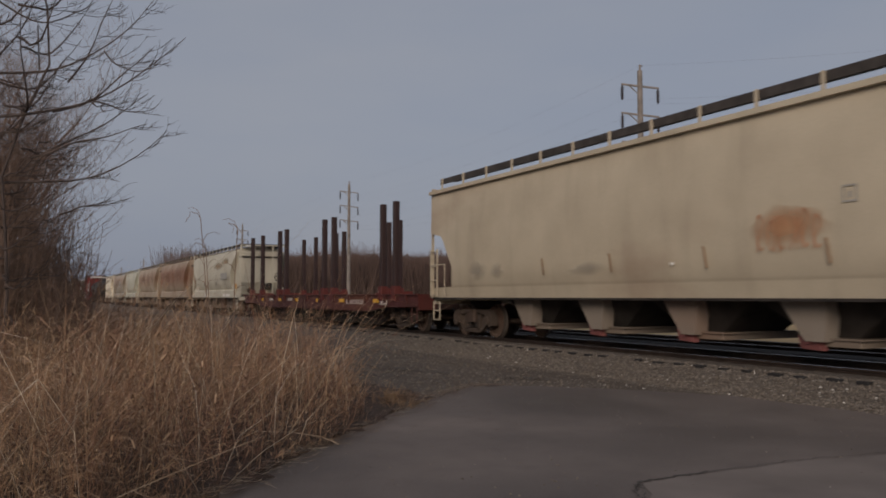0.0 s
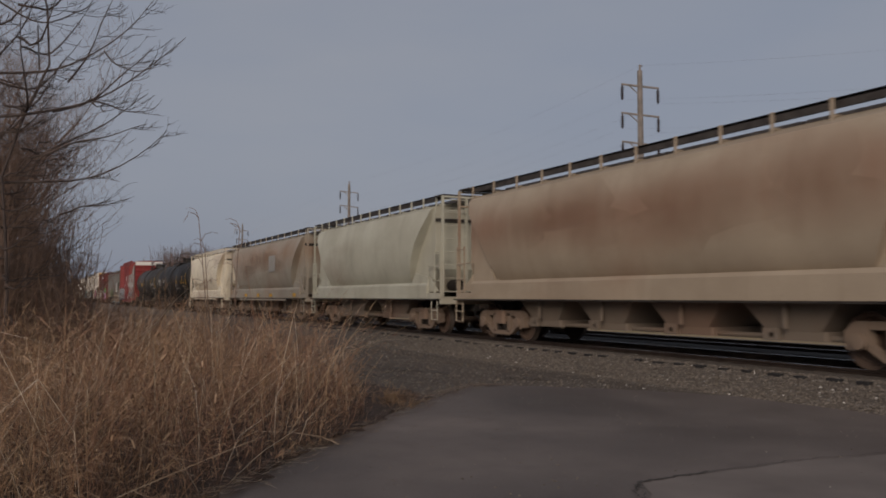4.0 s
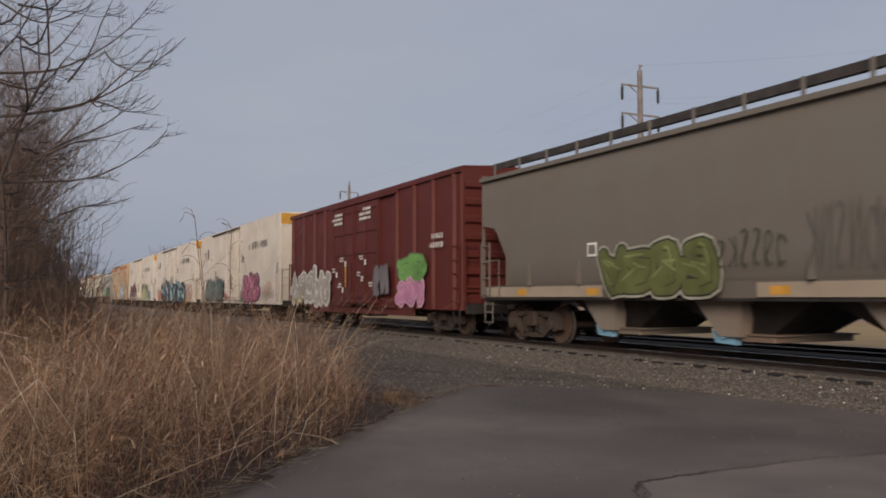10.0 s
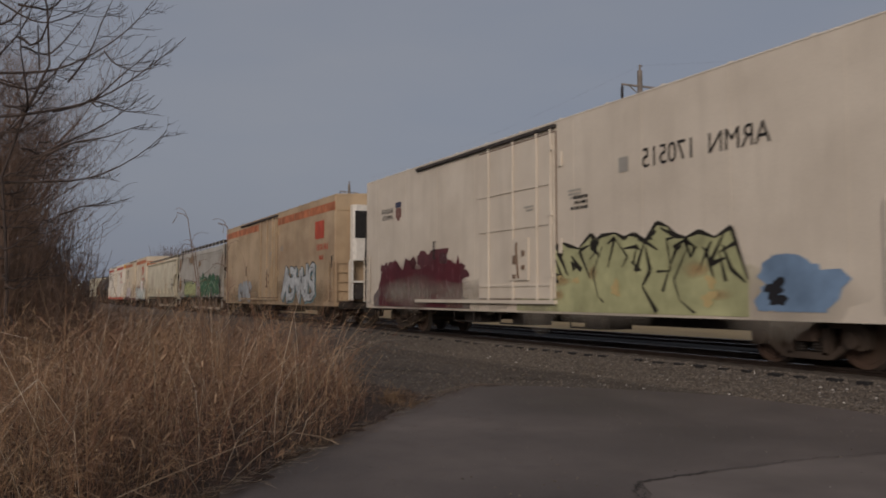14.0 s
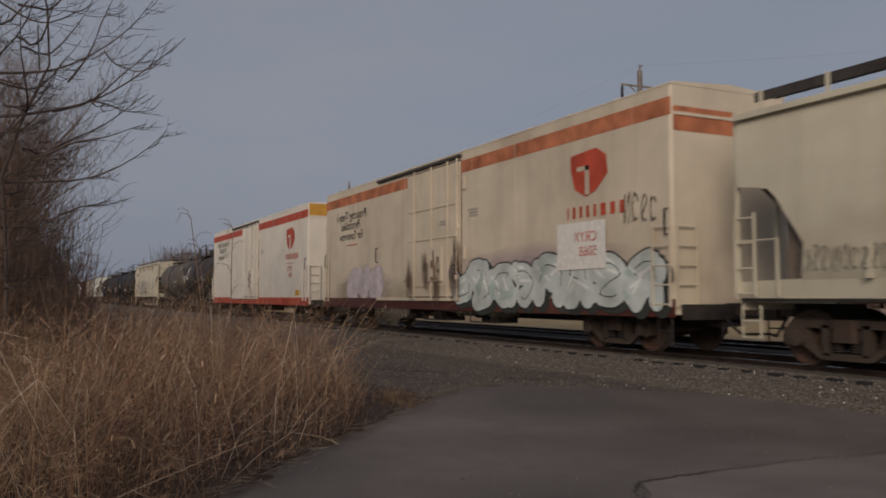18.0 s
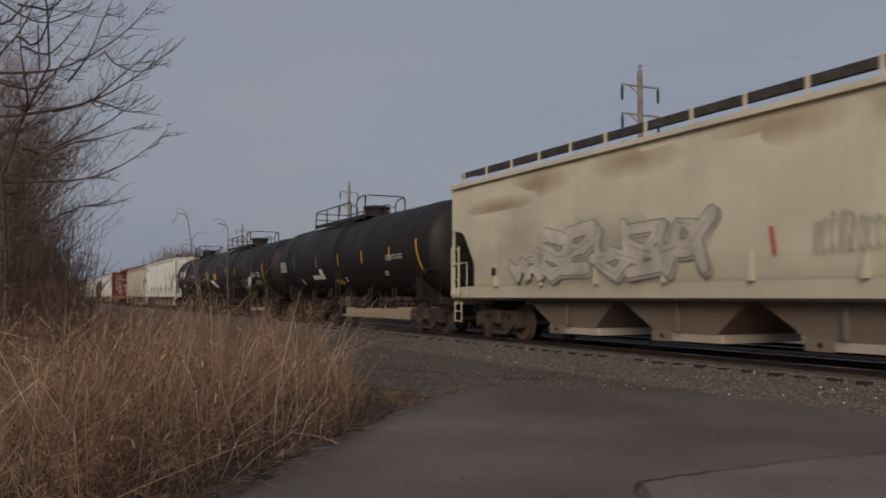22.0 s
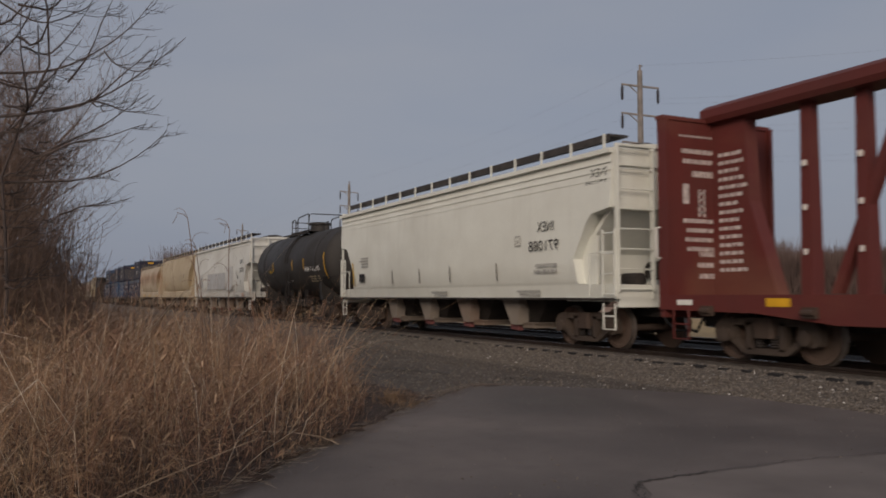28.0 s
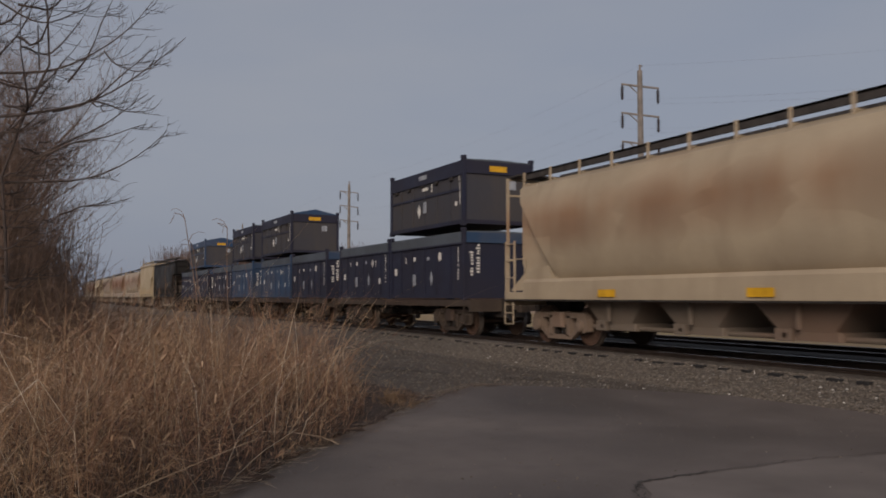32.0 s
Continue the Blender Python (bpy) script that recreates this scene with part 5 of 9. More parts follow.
def thicket_mass(name, dist, height, seed, spread, material, label):
    """The dense lower part of the far hedgerow: a lumpy bank of interlaced stems."""
    n = 260
    V, F = [], []
    for i in range(n + 1):
        a = radians(spread[0] + (spread[1] - spread[0]) * i / n)
        for d, q in ((dist * 0.97, 0.0), (dist, 0.62), (dist * 1.02, 1.0), (dist * 1.06, 0.9), (dist * 1.1, 0.0)):
            z = height * q * (0.9 + 0.10 * noise.noise((a * 40, d, seed)) + 0.06 * noise.noise((a * 300, d, seed)))
            V.append((d * math.sin(a), d * math.cos(a), z))
    for i in range(n):
        F += [(5 * i + j, 5 * i + j + 1, 5 * i + j + 6, 5 * i + j + 5) for j in range(4)]
    me = bpy.data.meshes.new(name)
    me.from_pydata(V, [], F)
    me.materials.append(material)
    return tagged(new(name, me), label, "woods", kind="stuff")


thicket_mass("far_thicket", 128, 6.3, 4, (12, 75), FARHEDGE, "dense brown lower growth of the distant hedgerow")
for lo_, hi_, top_, k_ in ((46.9, 49.0, 15.5, 31), (49.7, 51.3, 14.2, 32), (51.9, 53.2, 13.0, 33), (27.6, 28.8, 12.6, 34), (30.5, 32.5, 11.0, 35)):
    far_woods("far_copse", 260, k_, 205, top_ * 0.72, top_, WOOD, "bare grey crowns rising above the distant hedgerow", (lo_, hi_))
far_woods("far_hedgerow", 15000, 5, 120, 6.6, 7.6, FARHEDGE, "distant brown hedgerow beyond the field", (12, 75))
far_woods("far_trees", 5000, 9, 210, 8, 17, WOOD, "distant bare grey-brown woods on the skyline", (8, 75))

# ---- power line ----
POLEM = plain("weathered_pole", (0.20, 0.180, 0.168), 0.9, 0.0, 0.3, 2.0, 0.3)
ARMM = plain("crossarm_steel", (0.20, 0.18, 0.17), 0.8, 0.0, 0.3, 3.0)
INSUL = plain("insulator_dark", (0.035, 0.025, 0.028), 0.35, 0.0, 0.3, 6.0)
WIRE = plain("wire_dark", (0.16, 0.16, 0.17), 0.6, 0.0, 0.1, 3.0, 0.0)
POLE_TOPS = []


def power_pole(x, y, top, turn):
    e = new("power_pole")
    e.location = (x, y, 0.1)
    e.rotation_euler = (0, 0, turn)
    tagged(e, "weathered wooden power pole with three steel crossarms", "power pole", "poles of the power line")
    part("pole", Shape().tube([(0, 0, -0.3), (0, 0, top)], 0.24, 12, 0.15), POLEM, e)
    part("pole_cap", Shape().box(-0.05, 0.05, -0.05, 0.05, top, top + 0.35).box(-0.02, 0.16, -0.02, 0.02, top + 0.25, top + 0.3), ARMM, e)
    ends = []
    for k, z in enumerate((top - 0.95, top - 2.65, top - 4.35)):
        arm = part("crossarm", Shape().prism_y([(-1.1, z + 0.10), (1.1, z - 0.16), (1.1, z - 0.06), (-1.1, z + 0.20)], -0.05, 0.05), ARMM, e)
        part("arm_brace", Shape().tube([(-0.62, 0.0, z + 0.05), (-0.1, 0.0, z - 0.45)], 0.035, 5), ARMM, arm)
        for g in (-1, 1):
            zz = z + (0.10 if g < 0 else -0.14)
            prof_ = [(zz - 0.88, 0.04)]
            for j in range(5, -1, -1):
                prof_ += [(zz - 0.20 - j * 0.12, 0.05), (zz - 0.16 - j * 0.12, 0.13), (zz - 0.13 - j * 0.12, 0.05)]
            s = Shape().spin_z(prof_ + [(zz, 0.04)], 10, g * 1.05, 0)
            part("insulator", s, INSUL, arm, smooth=True)
            ends.append((g * 1.05, zz - 0.88))
    POLE_TOPS.append([(x + cx * math.cos(turn), y + cx * math.sin(turn), cz + 0.1) for cx, cz in ends] + [(x, y, top + 0.4)])


HEAD = radians(26.46)


def spot(px, depth):
    """Plan position at that sideways slope and depth from the viewer."""
    fx, fy, rx, ry = math.sin(HEAD), math.cos(HEAD), math.cos(HEAD), -math.sin(HEAD)
    return depth * fx + px * depth * rx, depth * fy + px * depth * ry


for px, depth in ((1.62, 30.0), (0.2394, 48.3), (-0.1133, 98.0), (-0.2414, 155.0), (-0.3093, 230.0), (-0.3595, 297.0), (-0.386, 380.0)):
    x, y = spot(px, depth)
    power_pole(x, y, 14.7, -HEAD)
for a, b in zip(POLE_TOPS, POLE_TOPS[1:]):
    for p, q in zip(a, b):
        sag = 0.9
        pts = [tuple(Vector(p).lerp(Vector(q), t / 12) - Vector((0, 0, sag * 4 * (t / 12) * (1 - t / 12)))) for t in range(13)]
        me = Shape().tube(pts, 0.0028, 4).mesh("power_wire")
        me.materials.append(WIRE)
        tagged(new("power_wire", me), "thin dark power line wire hanging between poles", "wire", "wires of the power line")


# ---- the train ----
def shell(prof, half_at):
    """Closed body from half a cross-section (x, z), bottom to roof ridge; half_at(z) is its half length at that height."""
    left = [(-x, z) for x, z in prof]
    right = [(x, z) for x, z in prof]
    k = len(prof)
    s, v = Shape(), []
    for side in (left, right):
        for g in (-1, 1):
            v += [(x, g * half_at(z), z) for x, z in side]
    f = []
    for i in range(k - 1):
        f += [(i, i + 1, k + i + 1, k + i), (2 * k + i, 3 * k + i, 3 * k + i + 1, 2 * k + i + 1)]
        f += [(i, 2 * k + i, 2 * k + i + 1, i + 1), (k + i, k + i + 1, 3 * k + i + 1, 3 * k + i)]
    f.append((0, k, 3 * k, 2 * k))
    return s.add(v, f)


def table_fn(rows):
    def fn(z):
        if z <= rows[0][0]:
            return rows[0][1]
        for (z0, a), (z1, b) in zip(rows, rows[1:]):
            if z <= z1:
                return a + (b - a) * (z - z0) / (z1 - z0)
        return rows[-1][1]
    return fn


def roof_walk(e, hl, zt, x, mat, brackets, depth=0.24, open_rail=False):
    """Running boards along both roof edges on pale brackets, and the hatch trough between."""
    for g in (-1, 1):
        if open_rail:
            for z in (zt + depth - 0.01, zt + depth - 0.22):
                part("walk_rail", Shape().box(g * x + g * 0.25, g * x + g * 0.285, -hl, hl, z - 0.025, z), mat, e)
            for k in range(3):
                xx = g * x - 0.22 + 0.2 * k
                part("walk_slat", Shape().box(xx, xx + 0.05, -hl, hl, zt + depth - 0.05, zt + depth - 0.02), mat, e)
        else:
            part("running_board", Shape().box(g * x - 0.26, g * x + 0.26, -hl, hl, zt + depth - 0.05, zt + depth).box(g * (x + 0.24), g * (x + 0.26), -hl, hl, zt + depth - 0.17, zt + depth), DARK, e)
        n = brackets
        for i in range(n):
            y = -hl + 0.15 + (2 * hl - 0.3) * i / (n - 1)
            me = shared(("bracket", round(depth, 2), round(zt, 2), x, g, mat.name), lambda: Shape().box(g * x + g * 0.262, g * x + g * 0.29, -0.035, 0.035, zt - 0.12, zt + depth + 0.01).box(g * x - 0.2, g * x + 0.27, -0.02, 0.02, zt - 0.05, zt - 0.01).mesh("bracket"))
            o = part("walk_bracket", me, mat, e)
            o.location = (0, y, 0)
    n = 4
    for i in range(n):
        a = -hl + 0.4 + (2 * hl - 0.8) * i / n
        b = -hl + 0.4 + (2 * hl - 0.8) * (i + 1) / n - 0.12
        part("hatch_cover", Shape().prism_y([(-0.45, zt), (-0.40, zt + 0.20), (0, zt + 0.25), (0.40, zt + 0.20), (0.45, zt)], a, b), DARK, e)


# light and shade are in these colours: lit plate, dim pockets, black slopes
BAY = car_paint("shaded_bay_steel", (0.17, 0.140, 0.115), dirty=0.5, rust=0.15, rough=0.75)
BAY_SHADE = plain("black_shaded_slope", (0.030, 0.025, 0.022), 0.85, 0.0, 0.4, 3.0)
GATE_PALE = car_paint("pale_outlet_steel", (0.40, 0.355, 0.30), dirty=0.4, rust=0.1, rough=0.7)
PLATE = car_paint("dusty_lit_side_plate", (0.23, 0.200, 0.172), dirty=0.4, rust=0.1, rough=0.75)
GATE_MAROON = plain("maroon_outlet", (0.16, 0.060, 0.058), 0.7, 0.0, 0.3, 4.0)


def bay_set(e, hl, n, zb, mat, low=0.42, gate=None, span=0.72, slim=False):
    """Hopper bays: sloped pockets narrowing to outlet gates under the sill; slim ones have a lit-toned side plate
    before slopes coloured as shade.
    """
    reach = hl * span
    pitch = 2 * reach / n
    for i in range(n):
        c = -reach + pitch * (i + 0.5)
        w = pitch * 0.5
        v = []
        deep = 1.05 if slim else 1.24
        for z, hy, hx in ((zb + 0.05, w * 1.0, deep), (low, w * (0.26 if slim else 0.44), deep - (0.3 if slim else 0.18))):
            v += [(-hx, c - hy, z), (hx, c - hy, z), (hx, c + hy, z), (-hx, c + hy, z)]
        s = Shape().add(v, [(0, 1, 2, 3), (7, 6, 5, 4), (0, 4, 5, 1), (1, 5, 6, 2), (2, 6, 7, 3), (3, 7, 4, 0)])
        pocket = part("hopper_bay", s, BAY_SHADE if slim else mat, e)
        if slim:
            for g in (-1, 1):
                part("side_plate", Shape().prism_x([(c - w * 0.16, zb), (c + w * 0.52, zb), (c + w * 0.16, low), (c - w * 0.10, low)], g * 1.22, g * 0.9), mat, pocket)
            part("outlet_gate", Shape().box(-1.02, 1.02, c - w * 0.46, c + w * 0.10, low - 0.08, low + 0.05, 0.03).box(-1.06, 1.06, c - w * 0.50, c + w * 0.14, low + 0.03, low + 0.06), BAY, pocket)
            part("gate_crank", Shape().prism_x([(c - w * 0.02, low - 0.15), (c + w * 0.26, low - 0.12), (c + w * 0.30, low + 0.10), (c, low + 0.12)], -1.14, -1.0).tube([(-1.2, c + w * 0.13, low), (1.1, c + w * 0.13, low)], 0.05, 8), gate or GATE_MAROON, pocket)
        else:
            s = Shape().box(-1.06, 1.06, c - w * 0.52, c + w * 0.46, low - 0.15, low + 0.01, 0.03)
            part("outlet_gate", s, gate or GATE_PALE, pocket)
            part("gate_crank", Shape().tube([(-1.16, c + w * 0.30, low - 0.06), (1.16, c + w * 0.30, low - 0.06)], 0.05, 8).box(-1.16, -1.08, c + w * 0.18, c + w * 0.46, low - 0.16, low + 0.05), gate or BAY, pocket)
            part("bay_rib", Shape().box(-1.27, -1.22, c - 0.04, c + 0.04, low + 0.05, zb), mat, pocket)


def end_gear(e, hl, zt, x, mat, brake=True, tanks=True):
    """End platforms, corner posts, cross bars, ladders and hand brake of a hopper."""
    for g in (-1, 1):
        part("end_platform", Shape().box(-1.45, 1.45, g * (hl - 1.9), g * hl, 1.04, 1.14).box(-1.45, 1.45, g * (hl - 0.06), g * hl, 0.92, 1.14), mat, e)
        for q in (-1, 1):
            part("corner_post", Shape().box(q * x - 0.032, q * x + 0.032, g * hl - 0.032, g * hl + 0.032, 1.1, zt + 0.12), mat, e)
        s = Shape()
        for z in (zt - 0.35, zt + 0.07):
            s.box(-x, x, g * hl - 0.025, g * hl + 0.025, z, z + 0.05)
        for q in (-0.55, 0.55):
            s.box(q - 0.028, q + 0.028, g * hl - 0.028, g * hl + 0.028, 1.1, zt + 0.1)
        part("end_frame", s, mat, e)
        ladder(e, -x - 0.06, g * hl - (0.42 if g > 0 else 0.0), 1.2, 2.5, 0.42, "y", mat)
        ladder(e, -x if g < 0 else 0.55, g * (hl + 0.06), 1.3, zt, x - 0.55, "x", mat, name="end_ladder")
        s = Shape().tube([(-x - 0.05, g * hl, 2.1), (-x - 0.05, g * (hl - 0.9), 2.1), (-x - 0.05, g * (hl - 0.9), 1.15)], 0.02, 5)
        part("handhold", s, mat, e)
        stirrup(e, g * (hl - 0.28), mat)
        coupler(e, g * hl, g, 0.62)
    if brake:
        bw = part("brake_wheel", Shape().tube([(0.9 + 0.27 * math.cos(k * math.tau / 20), -hl - 0.13, 2.3 + 0.27 * math.sin(k * math.tau / 20)) for k in range(21)], 0.022, 6), STEEL, e, "dark spoked hand-brake wheel")
        for k in range(5):
            a = k * math.tau / 5 + 0.3
            part("spoke", Shape().tube([(0.9, -hl - 0.11, 2.3), (0.9 + 0.26 * math.cos(a), -hl - 0.13, 2.3 + 0.26 * math.sin(a))], 0.016, 5), STEEL, bw)
        part("brake_gear_box", Shape().box(0.74, 1.06, -hl - 0.09, -hl + 0.03, 2.08, 2.5, 0.04), mat, e)
    if not tanks:
        return
    s = Shape().spin_y([(-hl + 0.25, 0.05), (-hl + 0.3, 0.22), (-hl + 1.2, 0.22), (-hl + 1.25, 0.05)], 14, 0.45, 1.75)
    part("air_reservoir", s, STEEL, e)
    part("brake_cylinder", Shape().spin_y([(-hl + 0.3, 0.05), (-hl + 0.32, 0.17), (-hl + 0.9, 0.17), (-hl + 0.95, 0.06)], 12, -0.6, 1.5), STEEL, e)


FLOW_SIDE = [(1.06, 1.42), (1.22, 1.50), (1.35, 1.63), (1.45, 1.82), (1.53, 2.08), (1.585, 2.38), (1.615, 2.78), (1.60, 3.18), (1.545, 3.50)]


def pierced_plate(x0, x1, z0, z1, y0, y1, holes, r):
    """Upright plate with round holes (x, z) through it."""
    s = Shape()
    n = 20
    cuts = [x0] + [(a[0] + b[0]) / 2 for a, b in zip(holes, holes[1:])] + [x1]
    for (cx, cz), a, b in zip(holes, cuts, cuts[1:]):
        ring, out = [], []
        for k in range(n):
            c_, s_ = math.cos(k * math.tau / n), math.sin(k * math.tau / n)
            ring.append((cx + r * c_, cz + r * s_))
            t = min([(b - cx) / c_ if c_ > 1e-6 else 1e9, (a - cx) / c_ if c_ < -1e-6 else 1e9, (z1 - cz) / s_ if s_ > 1e-6 else 1e9, (z0 - cz) / s_ if s_ < -1e-6 else 1e9])
            out.append((cx + t * c_, cz + t * s_))
        for k in range(n):
            j = (k + 1) % n
            poly = [ring[k], out[k]]
            for corner in ((b, z1), (a, z1), (a, z0), (b, z0)):
                ang = math.atan2(corner[1] - cz, corner[0] - cx) % math.tau
                if k * math.tau / n < ang < (k + 1) * math.tau / n:
                    poly.append(corner)
            poly += [out[j], ring[j]]
            m = len(poly)
            s.add([(x, y0, z) for x, z in poly] + [(x, y1, z) for x, z in poly], [tuple(range(m)), tuple(range(2 * m - 1, m - 1, -1)), (m - 1, 0, m, 2 * m - 1)])
    return s


def flow_hopper(label, front, rear, key, zt=4.10, bays=4, pale=True, tube_rail=False, plate=False, far=False):
    """Round-sided hopper whose ends curve in below the roof."""
    e, hl = car_thing("covered_hopper", label, front, rear, "hopper car")
    mat = paint(key)
    prof = FLOW_SIDE + [(1.42, zt - 0.25), (1.15, zt - 0.10), (0.6, zt), (0, zt + 0.03)]
    fn = table_fn([(1.40, hl - 2.36), (1.62, hl - 2.28), (2.0, hl - 2.08), (2.4, hl - 1.84), (2.8, hl - 1.55), (3.2, hl - 1.20), (3.5, hl - 0.90), (zt, hl - 0.6)])
    body = part("body", shell(prof, fn), mat, e, smooth=True)
    for g in (-1, 1):
        part("side_sill", Shape().prism_y([(g * 1.28, 1.08), (g * 1.47, 1.08), (g * 1.475, 1.50), (g * 1.40, 1.58), (g * 1.28, 1.58)][::g], -hl + 0.9, hl - 0.9), mat, e)
        part("end_sill_plate", Shape().box(g * 1.30, g * 1.46, -hl, hl, 1.06, 1.26), mat, e)
        part("sill_flange", Shape().box(g * 1.44, g * 1.56, -hl, hl, 1.04, 1.08), STEEL, e)
        part("end_bulkhead", Shape().prism_x([(g * (hl - 2.9), 1.30), (g * (hl - 1.05), 1.30), (g * (hl - 0.62), 2.0), (g * (hl - 0.62), zt - 0.14), (g * (hl - 1.3), zt - 0.14)], -1.30, 1.30), mat, e)
        part("end_beam", Shape().box(-1.3, 1.3, g * (hl - 0.62), g * (hl - 0.56), zt - 0.62, zt - 0.52), DARK, e)
        part("roof_platform", Shape().box(-1.36, 1.36, g * (hl - 0.6), g * (hl + 0.02), zt + 0.13, zt + 0.17), DARK, e)
        for q in (-1.38, 1.38):
            part("end_gusset", Shape().prism_x([(g * (hl - 2.4), 1.3), (g * (hl - 0.2), 1.3), (g * (hl - 0.9), 1.75), (g * (hl - 1.9), 1.9)], q - 0.02, q + 0.02), mat, e)
        if plate:
            # added dark panel paints in the shade behind the plate's holes
            part("recess_shade_panel", Shape().box(-1.2, 1.2, g * (hl - 0.78), g * (hl - 0.74), 1.14, 2.5), STEEL, e)
            part("end_plate", pierced_plate(-1.22, 1.22, 1.14, zt - 0.62, g * (hl - 0.50), g * (hl - 0.54), [(-0.62, 1.78), (0.62, 1.78)], 0.25), mat, e)
            for k, (w_, z_, h_) in enumerate(((0.42, zt - 0.86, 0.10), (0.42, zt - 1.05, 0.10), (0.30, zt - 1.62, 0.05), (0.5, zt - 1.72, 0.05), (0.45, zt - 1.82, 0.05), (0.5, zt - 1.92, 0.05))):
                t_, xx = Shape(), 0.05
                while xx < 0.05 + w_:
                    t_.box(xx, xx + h_ * 0.55, g * (hl - 0.497), g * (hl - 0.5), z_, z_ + h_)
                    xx += h_ * 1.25
                part("stencil", t_, BLACK, e)
            part("stencil", Shape().prism_y([(0.15, zt - 2.25), (0.55, zt - 2.25), (0.35, zt - 2.0)], g * (hl - 0.5), g * (hl - 0.496)), GREYPAINT, e)
    if "rust" in key:
        splash(e, hl * 0.8, -1.622, int(front) + 2, (0.26, 0.15, 0.10), 4, 2.5, 3.1, 0.25)
    # weld seams round the body
    for i in range(1, 2 if far else 5):
        y = -hl * 0.78 + hl * 1.56 * i / 5
        part("weld_seam", Shape().add([(-x * 1.003 - (0.004 if z < zt - 0.3 else 0), y + d, z + 0.004) for d in (-0.018, 0.018) for x, z in prof], [(j, j + 1, len(prof) + j + 1, len(prof) + j) for j in range(len(prof) - 1)]), mat, e)
    part("hopper_floor", Shape().box(-1.3, 1.3, -hl + 2.4, hl - 2.4, 1.22, 1.36), mat, e)
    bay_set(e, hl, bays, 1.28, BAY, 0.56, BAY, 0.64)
    if tube_rail:
        for g in (-1, 1):
            part("air_line", Shape().tube([(g * 1.52, -hl * 0.62, 0.98), (g * 1.52, hl * 0.62, 0.98)], 0.045, 8), mat, e)
    part("discharge_line", Shape().tube([(-0.9, -hl * 0.66, 0.46), (-0.9, hl * 0.66, 0.46)], 0.05, 8), BAY, e)
    roof_walk(e, hl - 0.5, zt - 0.05, 0.98, mat, 5 if far else 13, open_rail=plate)
    end_gear(e, hl, zt, 1.36, mat, not far, not plate)
    for y in (-hl + 1.9, hl - 1.9):
        truck(e, y, pale)
    return e, hl


def flat_hopper(label, front, rear, key, zt=4.42, bays=3, notch=True, ridge=True, dark_gear=True, gate=None, top_ribs=0, ribs=7, slim=False):
    """Straight-sided hopper with an overhanging roof line and cut-away lower ends."""
    e, hl = car_thing("covered_hopper", label, front, rear, "hopper car")
    mat = paint(key)
    prof = [(1.44, 1.12), (1.55, 1.5), (1.60, 2.0), (1.615, 2.8), (1.59, 3.6), (1.55, zt - 0.16), (1.50, zt - 0.05), (1.2, zt), (0.6, zt + 0.08), (0, zt + 0.11)]
    prof.insert(1, (1.50, 1.40))
    prof.insert(2, (1.52, 1.44))
    prof.insert(6, (1.61, 3.05))
    prof.insert(6, (1.615, 2.95))
    if not notch:
        prof += [(1.56, 1.6), (1.585, 1.8), (1.602, 2.3), (1.60, 3.3), (1.56, 4.05)]
    prof.sort(key=lambda p: p[1])
    fn = table_fn([(1.12, hl), (1.41, hl), (1.44, hl - 1.35), (2.0, hl - 1.45), (2.5, hl - 1.25), (2.95, hl - 0.75), (3.05, hl - 0.1), (zt - 0.4, hl - 0.06), (zt + 0.2, hl - 0.06)]) if notch else \
        table_fn([(1.12, hl), (1.38, hl - 0.25), (1.44, hl - 0.45), (1.6, hl - 0.85), (1.8, hl - 1.05), (2.0, hl - 1.0), (2.8, hl - 0.6), (3.6, hl - 0.22), (4.2, hl - 0.08), (zt + 0.2, hl - 0.06)])
    part("body", shell(prof, fn), mat, e, smooth=True)
    if ridge:
        for g in (-1, 1):
            part("roof_ridge", Shape().box(g * 1.52, g * 1.66, -hl + 0.05, hl - 0.05, zt - 0.18, zt - 0.08), mat, e)
    for k in range(top_ribs):
        for g in (-1, 1):
            z = zt - 0.38 - 0.17 * k
            part("stiffener", Shape().box(g * 1.555, g * 1.595, -hl + 0.06, hl - 0.06, z, z + 0.025), mat, e)
    for g in (-1, 1):
        part("sill_flange", Shape().box(g * 1.42, g * 1.56, -hl + 0.1, hl - 0.1, 1.07, 1.12), STEEL, e)
        # slope sheet and bulkhead behind the cut-away end; dark_gear paints in recess shade
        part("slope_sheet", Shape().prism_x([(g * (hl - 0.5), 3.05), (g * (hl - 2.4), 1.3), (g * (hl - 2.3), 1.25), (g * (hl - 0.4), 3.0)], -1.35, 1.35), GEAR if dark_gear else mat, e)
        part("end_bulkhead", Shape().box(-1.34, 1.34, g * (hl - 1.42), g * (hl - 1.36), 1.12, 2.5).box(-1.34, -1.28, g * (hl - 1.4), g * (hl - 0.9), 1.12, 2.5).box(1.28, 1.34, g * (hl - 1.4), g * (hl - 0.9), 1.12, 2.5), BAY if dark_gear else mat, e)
    for i in range(ribs):
        y = -hl * 0.72 + 1.44 * hl * i / (ribs - 1)
        o = part("side_rib", shared(("rib", key), lambda: Shape().prism_x([(-0.045, 1.42), (0.045, 1.42), (-0.02, 1.95), (-0.06, 1.95)], -1.63, -1.52).mesh("rib")), mat, e)
        o.location = (0, y, 0)
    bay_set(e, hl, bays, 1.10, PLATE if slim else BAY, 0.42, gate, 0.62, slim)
    roof_walk(e, hl - 0.35, zt + 0.02, 1.15, mat, 14, 0.27)
    end_gear(e, hl, zt - 0.1, 1.5, mat)
